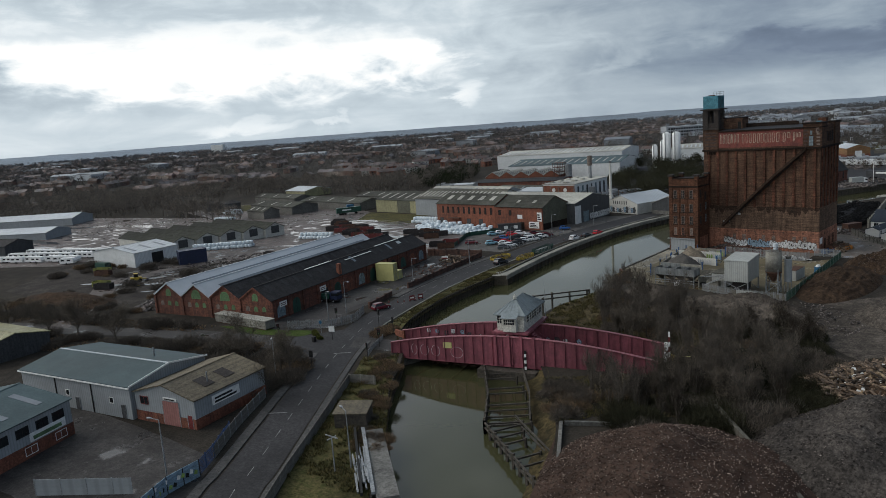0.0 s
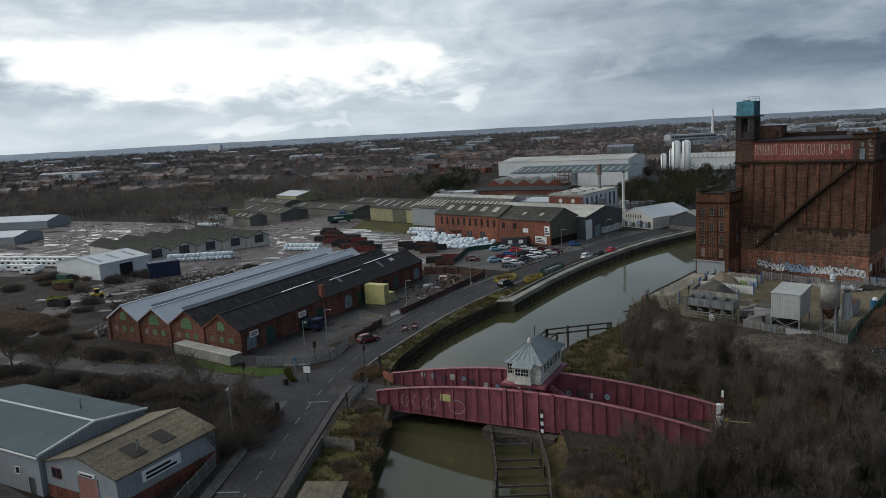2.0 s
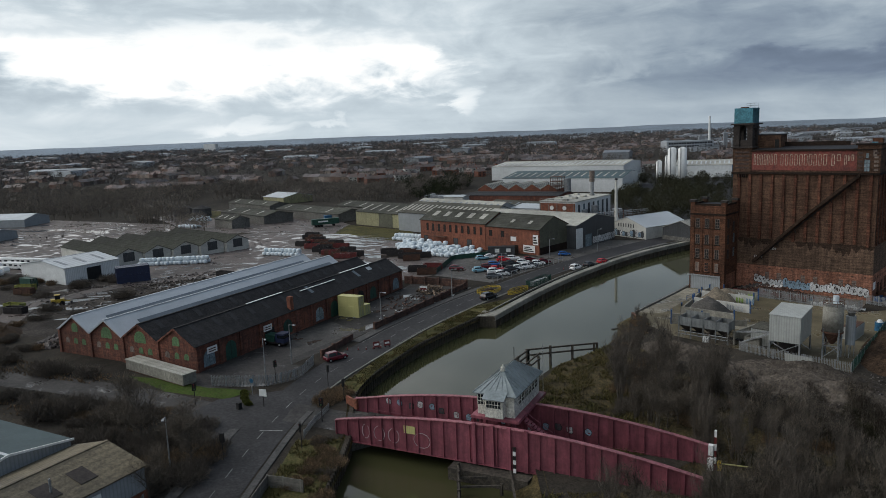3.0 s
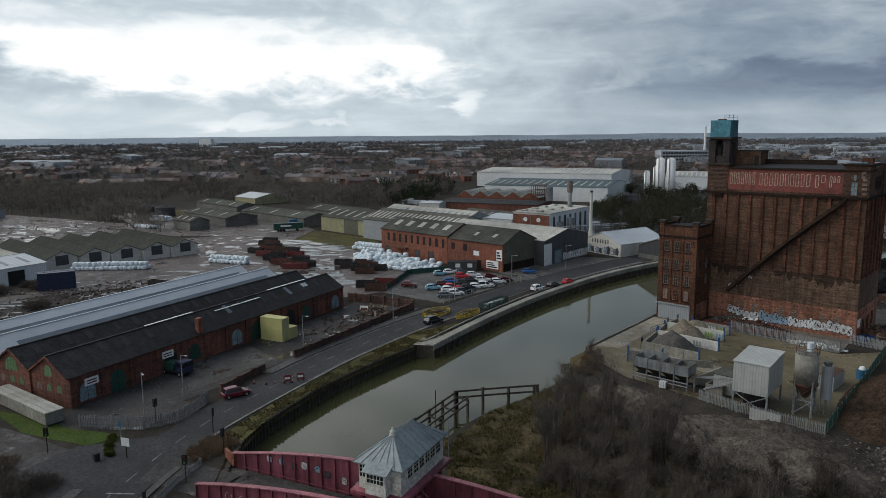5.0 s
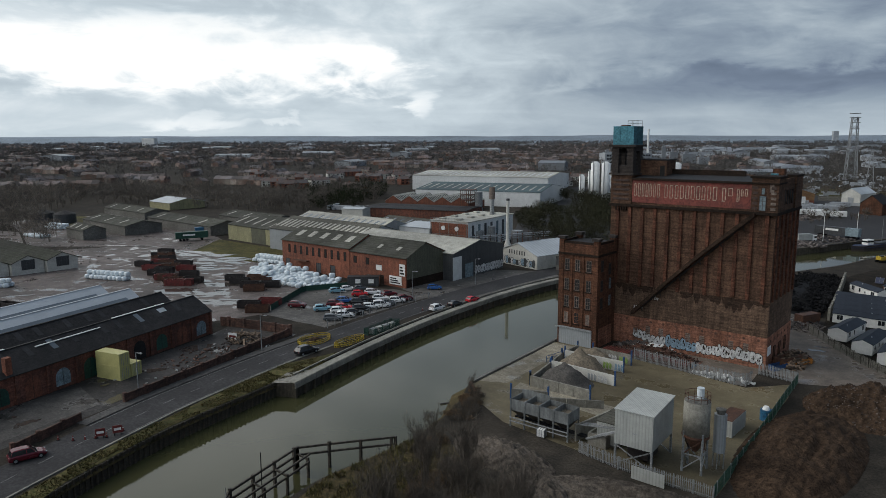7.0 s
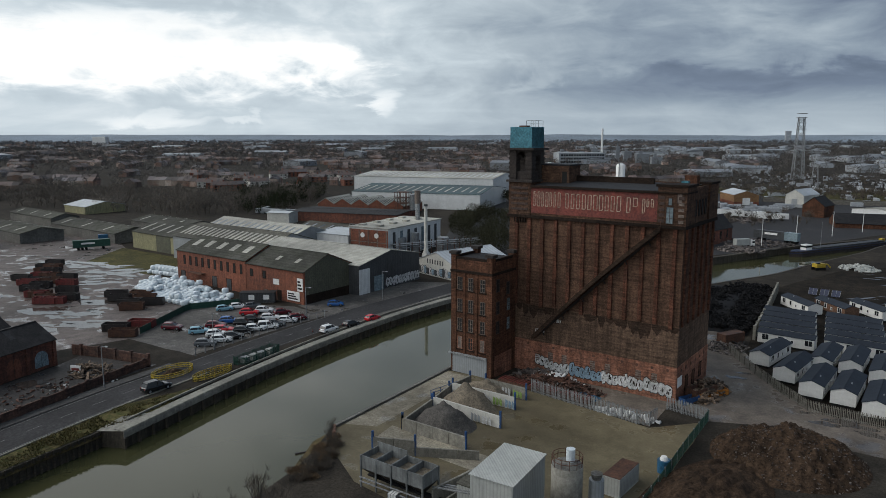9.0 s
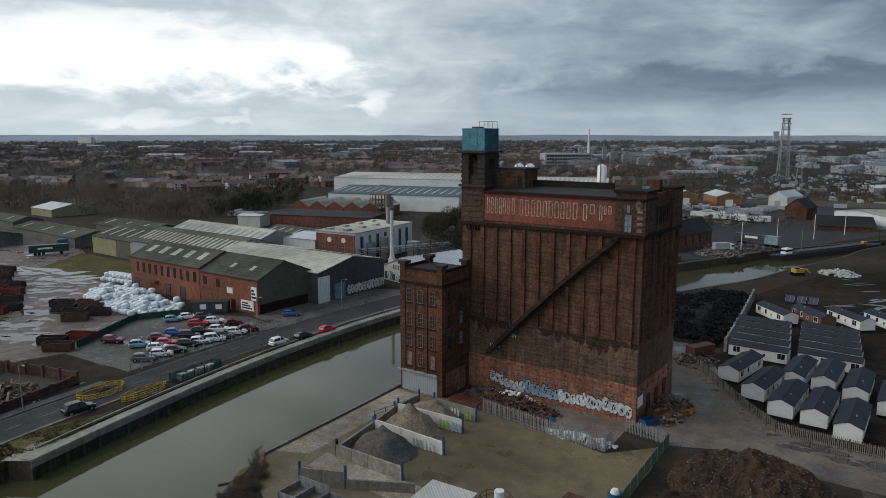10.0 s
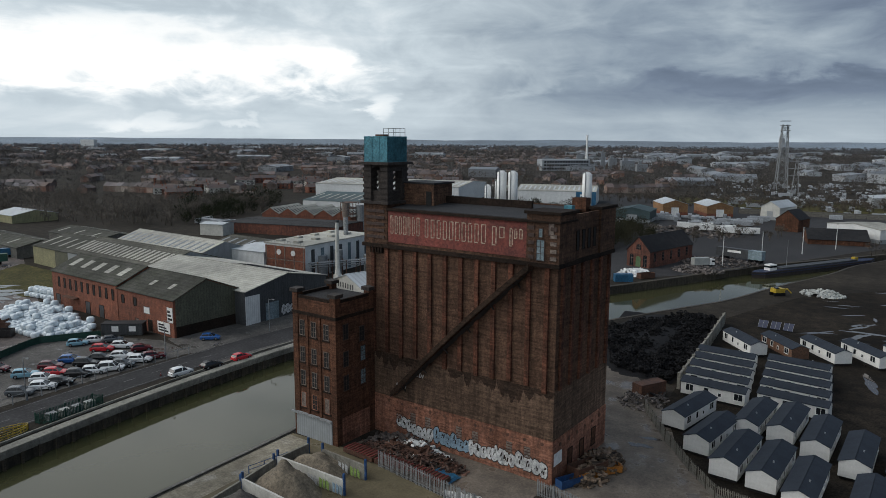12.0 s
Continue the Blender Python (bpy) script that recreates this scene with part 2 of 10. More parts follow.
M["brick_works"] = mat("works_brick", (0.22, 0.082, 0.053), (0.115, 0.053, 0.039), 0.9, 0.6, 0.3, pattern="brick", big=0.4, mortar=(0.8, 0.8, 0.8), streak=0.3, course=0.2)
M["sign_red"] = mat("faded_red_paint", (0.25, 0.066, 0.05), (0.16, 0.052, 0.043), 0.85, 0.5, 0.2, pattern="brick", big=0.3, mortar=(0.8, 0.8, 0.8))
M["letter"] = mat("worn_cream_paint", (0.50, 0.43, 0.33), (0.24, 0.15, 0.11), 0.85, 2.2, 0.1, big=0.3)
M["quoin"] = mat("worn_quoin_brick", (0.085, 0.052, 0.042), (0.05, 0.035, 0.03), 0.85, 1.0, 0.3)
M["quoin_pale"] = mat("pale_quoin", (0.22, 0.18, 0.15), (0.11, 0.08, 0.07), 0.85, 1.5, 0.3)
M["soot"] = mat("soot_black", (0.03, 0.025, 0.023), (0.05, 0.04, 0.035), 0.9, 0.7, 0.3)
M["teal"] = mat("teal_tank_paint", (0.075, 0.25, 0.31), (0.045, 0.17, 0.22), 0.55, 0.9, 0.15, big=0.45)
M["roof_black"] = mat("black_bitumen_roof", (0.03, 0.03, 0.032), (0.018, 0.018, 0.02), 0.8, 0.5, 0.2, big=0.4)
M["slate"] = mat("dark_slate", (0.034, 0.032, 0.032), (0.019, 0.018, 0.019), 0.75, 0.4, 0.5, pattern="slate", pitch=0.9, big=0.45, mortar=(0.6, 0.6, 0.6), spec=0.2)
M["slate_grey"] = mat("grey_asbestos", (0.145, 0.14, 0.115), (0.085, 0.082, 0.068), 0.85, 0.3, 0.5, pattern="riby", pitch=1.1, big=0.45, spec=0.15)
M["roof_metal"] = mat("grey_sheet_roof", (0.47, 0.495, 0.52), (0.42, 0.445, 0.47), 0.5, 0.3, 0.05, metal=0.0, big=0.12, spec=0.3, fine=0.05)
M["roof_light"] = mat("rooflight_strip", (0.13, 0.155, 0.18), (0.10, 0.12, 0.14), 0.35, 0.5, 0.1, big=0.2, fine=0.08)
M["roof_green"] = mat("green_grey_sheet", (0.08, 0.115, 0.122), (0.064, 0.094, 0.10), 0.65, 0.25, 0.05, big=0.35, spec=0.14, fine=0.1)
M["roof_brown"] = mat("mossy_asbestos", (0.17, 0.14, 0.09), (0.11, 0.09, 0.06), 0.8, 0.5, 0.5, pattern="ribx", pitch=1.1, big=0.4)
M["roof_pale"] = mat("pale_asbestos_roof", (0.48, 0.465, 0.405), (0.34, 0.33, 0.285), 0.75, 0.3, 0.4, pattern="riby", pitch=1.1, big=0.35, fine=0.25)
M["roof_white"] = mat("white_sheet_roof", (0.54, 0.57, 0.59), (0.46, 0.49, 0.51), 0.5, 0.3, 0.2, pattern="riby", pitch=1.5, big=0.2, fine=0.1)
M["clad_white"] = mat("white_cladding", (0.74, 0.75, 0.74), (0.64, 0.65, 0.64), 0.55, 0.5, 0.3, pattern="ribxy", pitch=0.6, big=0.12, fine=0.08)
M["clad_grey"] = mat("grey_cladding", (0.33, 0.35, 0.36), (0.28, 0.30, 0.31), 0.55, 0.5, 0.15, pattern="ribxy", pitch=0.5, big=0.15, streak=0.06, fine=0.06)
M["clad_dark"] = mat("dark_cladding", (0.07, 0.074, 0.079), (0.053, 0.056, 0.06), 0.6, 0.5, 0.3, pattern="ribxy", pitch=0.8, big=0.3, streak=0.2)
M["clad_olive"] = mat("olive_cladding", (0.115, 0.115, 0.08), (0.085, 0.085, 0.06), 0.65, 0.5, 0.3, pattern="ribxy", pitch=0.8, big=0.25)
M["clad_cream"] = mat("cream_cladding", (0.36, 0.34, 0.19), (0.28, 0.26, 0.15), 0.65, 0.5, 0.3, pattern="ribxy", pitch=0.8, big=0.25, streak=0.2)
M["plant_white"] = mat("dirty_white_sheet", (0.46, 0.47, 0.44), (0.38, 0.39, 0.37), 0.5, 0.8, 0.3, pattern="ribxy", pitch=0.45, big=0.2, streak=0.1, fine=0.06)
M["render_white"] = mat("white_render", (0.60, 0.59, 0.54), (0.48, 0.47, 0.43), 0.8, 0.6, 0.2, big=0.25, fine=0.12)
M["fencegrey"] = mat("concrete_panel", (0.20, 0.19, 0.165), (0.13, 0.12, 0.105), 0.85, 0.8, 0.4, big=0.4)
M["galv"] = mat("galvanised_steel", (0.32, 0.33, 0.335), (0.23, 0.24, 0.245), 0.5, 1.5, 0.1, metal=0.2, big=0.3)
M["rust"] = mat("rusty_steel", (0.13, 0.06, 0.035), (0.07, 0.035, 0.025), 0.8, 1.0, 0.3, big=0.4)
M["timber"] = mat("weathered_timber", (0.085, 0.072, 0.056), (0.035, 0.03, 0.025), 0.85, 2.0, 0.5, big=0.4)
M["pile"] = mat("wet_timber_pile", (0.078, 0.062, 0.046), (0.04, 0.034, 0.026), 0.75, 1.2, 0.5, big=0.4, streak=0.4)
M["bridge"] = mat("faded_red_bridge_paint", (0.285, 0.083, 0.105), (0.195, 0.057, 0.075), 0.55, 0.7, 0.15, big=0.35, streak=0.3, fine=0.15)
M["bridge_top"] = mat("pale_pink_worn_paint", (0.33, 0.13, 0.145), (0.22, 0.07, 0.085), 0.6, 1.2, 0.15, big=0.3)
M["chalk"] = mat("chalk_white_paint", (0.55, 0.50, 0.50), (0.40, 0.34, 0.35), 0.8, 2.0, 0.0)
M["lead"] = mat("zinc_roof", (0.21, 0.24, 0.245), (0.16, 0.185, 0.19), 0.45, 0.8, 0.15, metal=0.2, big=0.3, fine=0.2)
M["cabin_white"] = mat("dirty_white_boards", (0.55, 0.54, 0.48), (0.40, 0.39, 0.34), 0.7, 1.0, 0.2, big=0.3)
M["glass"] = mat("dark_glass", (0.014, 0.017, 0.02), (0.02, 0.024, 0.028), 0.12, 1.0, 0.0, spec=0.4, fine=0.1)
M["paleglass"] = mat("dusty_glass", (0.22, 0.28, 0.31), (0.15, 0.2, 0.22), 0.25, 1.0, 0.0)
M["black"] = mat("black_void", (0.012, 0.012, 0.012), (0.018, 0.017, 0.016), 0.85, 1.0, 0.0)
M["rubber"] = mat("tyre_rubber", (0.014, 0.014, 0.015), (0.008, 0.008, 0.009), 0.85, 2.0, 0.3, island=0.6, spec=0.12)
M["white"] = mat("white_paint", (0.8, 0.8, 0.78), (0.68, 0.68, 0.66), 0.5, 2.0, 0.05, big=0.12, fine=0.1)
M["line"] = mat("road_marking_paint", (0.26, 0.26, 0.25), (0.09, 0.09, 0.088), 0.7, 1.2, 0.1, world_xy=True)
M["yellowline"] = mat("yellow_road_paint", (0.38, 0.29, 0.06), (0.22, 0.17, 0.05), 0.7, 3.0, 0.1, world_xy=True)
M["yellow"] = mat("yellow_plastic", (0.54, 0.38, 0.04), (0.40, 0.28, 0.035), 0.45, 2.0, 0.05)
M["cream"] = mat("pale_yellow_container", (0.58, 0.54, 0.23), (0.52, 0.48, 0.20), 0.5, 0.6, 0.2, pattern="ribxy", pitch=0.28, big=0.12, fine=0.05)
M["navy"] = mat("navy_container", (0.02, 0.03, 0.075), (0.015, 0.022, 0.055), 0.5, 0.6, 0.35, pattern="ribxy", pitch=0.28, big=0.2)
M["green"] = mat("green_steel", (0.02, 0.075, 0.055), (0.015, 0.055, 0.04), 0.55, 0.8, 0.2)
M["greenpaint"] = mat("faded_green_board", (0.11, 0.20, 0.09), (0.08, 0.14, 0.065), 0.7, 1.0, 0.1)
M["bluesteel"] = mat("blue_steel_post", (0.025, 0.085, 0.22), (0.02, 0.06, 0.16), 0.5, 1.0, 0.1)
M["redsteel"] = mat("red_steel_bin", (0.21, 0.032, 0.03), (0.12, 0.028, 0.025), 0.6, 0.8, 0.2, big=0.4)
M["darksteel"] = mat("dark_steel_bin", (0.035, 0.027, 0.027), (0.02, 0.018, 0.018), 0.6, 0.8, 0.2, big=0.4)
M["bale"] = mat("pale_blue_wrap", (0.74, 0.80, 0.83), (0.62, 0.69, 0.73), 0.35, 1.5, 0.3, big=0.2, fine=0.12)
M["sand"] = mat("grit_heap", (0.20, 0.165, 0.12), (0.14, 0.115, 0.085), 0.9, 2.5, 0.5, big=0.25, world_xy=True)
M["sand_dk"] = mat("dark_grit_heap", (0.085, 0.078, 0.07), (0.06, 0.055, 0.05), 0.9, 2.5, 0.5, big=0.25, world_xy=True)
M["soil"] = mat("soil_heap", (0.07, 0.045, 0.029), (0.034, 0.023, 0.016), 0.95, 1.0, 1.0, big=0.4, world_xy=True, fine=0.6, spec=0.08)
M["track"] = mat("wet_haul_road", (0.205, 0.17, 0.138), (0.12, 0.10, 0.082), 0.75, 0.3, 0.3, spec=0.3, big=0.45, wet=0.5, world_xy=True, fine=0.25)
M["dark_mud"] = mat("dark_mud", (0.036, 0.029, 0.022), (0.016, 0.014, 0.012), 0.95, 0.3, 0.4, spec=0.06, big=0.5, world_xy=True, fine=0.55)
M["rubble"] = mat("brick_rubble", (0.10, 0.062, 0.047), (0.036, 0.027, 0.022), 0.95, 2.6, 1.0, spec=0.06, big=0.4, world_xy=True, fine=0.6)
M["planings"] = mat("grey_planings", (0.078, 0.068, 0.06), (0.035, 0.031, 0.028), 0.95, 1.8, 1.0, spec=0.06, big=0.5, world_xy=True, fine=0.6)
M["twig"] = mat("bare_twigs", (0.15, 0.122, 0.09), (0.08, 0.064, 0.048), 0.9, 0.5, 0.0, island=0.7)
# grey-blue base colour stands in for haze over the farthest trees
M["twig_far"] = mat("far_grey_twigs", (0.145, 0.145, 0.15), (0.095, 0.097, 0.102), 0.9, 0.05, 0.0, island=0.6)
M["twig_red"] = mat("russet_brambles", (0.21, 0.135, 0.075), (0.12, 0.085, 0.05), 0.9, 0.5, 0.0, island=0.7)
M["bark"] = mat("bark", (0.13, 0.11, 0.088), (0.07, 0.06, 0.048), 0.9, 3.0, 0.5)
M["evergreen"] = mat("evergreen_leaf", (0.028, 0.034, 0.016), (0.016, 0.021, 0.010), 0.85, 1.0, 0.0, island=0.6, spec=0.1)
M["caravan"] = mat("cream_caravan_wall", (0.74, 0.73, 0.70), (0.66, 0.65, 0.62), 0.6, 1.0, 0.1, big=0.1, fine=0.06)
M["caravan_brown"] = mat("brown_caravan_wall", (0.16, 0.085, 0.05), (0.11, 0.06, 0.04), 0.6, 1.0, 0.2)
M["caravan_roof"] = mat("blue_grey_tile_roof", (0.033, 0.04, 0.052), (0.025, 0.03, 0.04), 0.65, 0.5, 0.1, big=0.15, spec=0.12, fine=0.12)
M["house_wall"] = mat("house_brick", (0.20, 0.10, 0.07), (0.33, 0.29, 0.25), 0.9, 0.05, 0.0, island=0.5)
M["house_roof"] = mat("house_roof_tiles", (0.15, 0.10, 0.082), (0.10, 0.095, 0.10), 0.7, 0.05, 0.0, island=0.65)
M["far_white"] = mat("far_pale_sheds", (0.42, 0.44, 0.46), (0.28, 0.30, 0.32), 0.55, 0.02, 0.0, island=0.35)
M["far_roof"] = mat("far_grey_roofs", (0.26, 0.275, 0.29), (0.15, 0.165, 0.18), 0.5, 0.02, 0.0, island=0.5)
M["wood"] = mat("waste_wood", (0.20, 0.14, 0.095), (0.07, 0.05, 0.036), 0.8, 1.0, 0.2, island=0.85)
M["scrap"] = mat("mixed_scrap", (0.12, 0.10, 0.09), (0.07, 0.06, 0.055), 0.7, 1.0, 0.2, island=0.8)
M["graffiti"] = mat("pale_graffiti_paint", (0.62, 0.62, 0.61), (0.42, 0.43, 0.43), 0.7, 3.0, 0.0)
M["graffiti_blue"] = mat("pale_blue_graffiti", (0.25, 0.36, 0.44), (0.18, 0.25, 0.32), 0.7, 3.0, 0.0)
M["graffiti_lime"] = mat("lime_graffiti", (0.30, 0.42, 0.10), (0.20, 0.30, 0.10), 0.7, 3.0, 0.0)
M["orange"] = mat("orange_paint", (0.50, 0.20, 0.03), (0.38, 0.14, 0.03), 0.5, 1.0, 0.1)
M["quay"] = mat("stained_quay_face", (0.085, 0.07, 0.05), (0.045, 0.038, 0.028), 0.85, 0.8, 0.4, big=0.4, streak=0.5)
M["wharf"] = mat("worn_wharf_setts", (0.13, 0.12, 0.11), (0.07, 0.066, 0.061), 0.75, 0.5, 0.25, big=0.45, wet=0.25, world_xy=True, spec=0.25)
M["brick_ochre"] = mat("ochre_brick", (0.30, 0.17, 0.08), (0.22, 0.12, 0.06), 0.9, 0.6, 0.2, pattern="brick", big=0.3)
M["twig_wood"] = mat("woodland_twigs", (0.125, 0.102, 0.08), (0.062, 0.053, 0.043), 0.9, 0.06, 0.0, island=0.6)
M["ivy"] = mat("ivy_clad_twigs", (0.05, 0.047, 0.028), (0.03, 0.032, 0.018), 0.9, 0.1, 0.0, island=0.6, spec=0.1)
M["rust_scrap"] = mat("rusty_scrap_sheets", (0.12, 0.058, 0.04), (0.07, 0.055, 0.048), 0.8, 1.0, 0.2, island=0.85, spec=0.2)
M["gravel"] = mat("loose_stones", (0.22, 0.17, 0.14), (0.09, 0.07, 0.06), 0.9, 1.0, 0.0, island=0.8, spec=0.1)
M["gravel_dark"] = mat("dark_loose_stones", (0.12, 0.10, 0.09), (0.05, 0.043, 0.038), 0.9, 1.0, 0.0, island=0.8, spec=0.1)
M["divider"] = mat("mossy_concrete", (0.11, 0.10, 0.08), (0.06, 0.055, 0.043), 0.9, 1.0, 0.4, big=0.4)
M["brick_low"] = mat("weathered_wall_brick", (0.195, 0.126, 0.087), (0.118, 0.077, 0.054), 0.9, 0.5, 0.3, pattern="brick", big=0.4, mortar=(0.7, 0.7, 0.7), streak=0.35, course=0.3, spec=0.15)
M["spoil"] = mat("pale_grey_spoil", (0.125, 0.106, 0.088), (0.052, 0.044, 0.037), 0.95, 0.5, 0.8, big=0.45, world_xy=True, spec=0.08, fine=0.5)
M["soot_stain"] = mat("soot_stained_brick", (0.072, 0.045, 0.032), (0.042, 0.029, 0.022), 0.9, 0.5, 0.3, pattern="brick", big=0.4, mortar=(0.6, 0.6, 0.6), course=0.3, spec=0.1)
M["hedge"] = mat("yellow_green_hedge", (0.13, 0.13, 0.03), (0.07, 0.085, 0.02), 0.8, 1.0, 0.0, island=0.5, spec=0.15)
M["puddle"] = mat("puddle_water", (0.07, 0.058, 0.05), (0.055, 0.046, 0.04), 0.05, 0.2, 0.0, spec=0.55, world_xy=True, fine=0.0)
M["pavement"] = mat("grey_pavement", (0.088, 0.084, 0.08), (0.056, 0.054, 0.052), 0.8, 0.9, 0.2, big=0.35, world_xy=True, spec=0.25)
M["lawn"] = mat("mown_grass", (0.042, 0.072, 0.014), (0.06, 0.075, 0.022), 0.95, 1.0, 0.7, spec=0.08, big=0.35, world_xy=True, fine=0.4)
M["tuft"] = mat("grass_tufts", (0.122, 0.096, 0.043), (0.058, 0.058, 0.02), 0.95, 0.25, 0.0, island=0.6, spec=0.1)
M["moss_wall"] = mat("mossy_bank", (0.05, 0.042, 0.026), (0.03, 0.026, 0.017), 0.95, 0.6, 0.8, world_xy=True, spec=0.1)
M["pale_slab"] = mat("pale_yard_concrete", (0.33, 0.30, 0.235), (0.22, 0.195, 0.15), 0.85, 0.6, 0.3, big=0.45, wet=0.2, world_xy=True, spec=0.2, fine=0.3)
M["hopper"] = mat("grey_hopper_paint", (0.25, 0.265, 0.265), (0.18, 0.19, 0.188), 0.6, 0.8, 0.1, big=0.35, streak=0.35, fine=0.15)
M["old_wall"] = mat("sooty_boundary_brick", (0.13, 0.066, 0.048), (0.06, 0.037, 0.03), 0.9, 0.6, 0.3, pattern="brick", big=0.45, mortar=(0.8, 0.8, 0.8), streak=0.3, course=0.25)
M["roller_pink"] = mat("faded_red_roller_door", (0.36, 0.17, 0.15), (0.29, 0.13, 0.115), 0.6, 0.8, 0.2, pattern="ribxy", pitch=0.5, big=0.2, fine=0.1)
M["asbestos_black"] = mat("blackened_asbestos", (0.06, 0.059, 0.052), (0.034, 0.038, 0.026), 0.88, 0.35, 0.5, pattern="riby", pitch=1.1, big=0.45, spec=0.1, fine=0.35)
M["twig_belt"] = mat("grey_brown_wood", (0.175, 0.148, 0.122), (0.10, 0.086, 0.072), 0.9, 0.03, 0.0, island=0.55)
M["skip_lime"] = mat("yellow_green_skip_paint", (0.26, 0.27, 0.05), (0.16, 0.165, 0.04), 0.6, 0.8, 0.2, big=0.4)
M["cream_wood"] = mat("raw_sawn_boards", (0.34, 0.25, 0.15), (0.20, 0.145, 0.09), 0.8, 1.0, 0.2, island=0.6)
M["dead_stalks"] = mat("dead_stalks", (0.085, 0.066, 0.044), (0.042, 0.036, 0.026), 0.9, 0.5, 0.0, island=0.7)
# twig colour darkened for the shade inside dense growth
M["dark_wood"] = mat("dark_wet_twigs", (0.062, 0.05, 0.038), (0.034, 0.029, 0.023), 0.9, 0.3, 0.0, island=0.6, spec=0.1)
M["twig_mid"] = mat("town_twigs", (0.13, 0.118, 0.108), (0.072, 0.066, 0.062), 0.9, 0.03, 0.0, island=0.6)
M["asbestos_dark"] = mat("dark_mossy_asbestos", (0.105, 0.102, 0.09), (0.062, 0.064, 0.048), 0.88, 0.35, 0.5, pattern="riby", pitch=1.1, big=0.45, spec=0.12, fine=0.35)
M["bluetarp"] = mat("blue_plastic", (0.03, 0.13, 0.24), (0.02, 0.09, 0.17), 0.4, 2.0, 0.2)

wm = bpy.data.materials.new("river_water")
wm.use_nodes = True
t = Tree(wm.node_tree)
geo = t.n("ShaderNodeNewGeometry")
swirl = t.n("ShaderNodeTexNoise", (geo, 0), Scale=0.05, Detail=4.0, Roughness=0.6)
ripple = t.n("ShaderNodeTexNoise", (geo, 0), Scale=0.9, Detail=4.0, Roughness=0.55)
silt = t.mix(swirl, (0.045, 0.046, 0.02), (0.058, 0.056, 0.027))
p = t.n("ShaderNodeBsdfPrincipled", silt, Roughness=0.05)
p.inputs["Specular IOR Level"].default_value = 0.33
b = t.n("ShaderNodeBump", Strength=0.05, Distance=0.1)
t.link(ripple, 0, b, "Height")
t.link(b, 0, p, "Normal")
t.n("ShaderNodeOutputMaterial", p)
M["water"] = wm

CAR_COLOURS = {"white": (0.8, 0.81, 0.81), "black": (0.015, 0.016, 0.018), "red": (0.55, 0.02, 0.03), "dark red": (0.12, 0.012, 0.02), "blue": (0.03, 0.12, 0.36), "grey": (0.10, 0.11, 0.12), "silver blue": (0.22, 0.42, 0.52)}
for k, c in CAR_COLOURS.items():
    M["car_" + k] = mat("car_paint_" + k.replace(" ", "_"), c, tuple(v * 0.9 for v in c), 0.25, 1.0, 0.0, big=0.08, spec=0.6, fine=0.0)


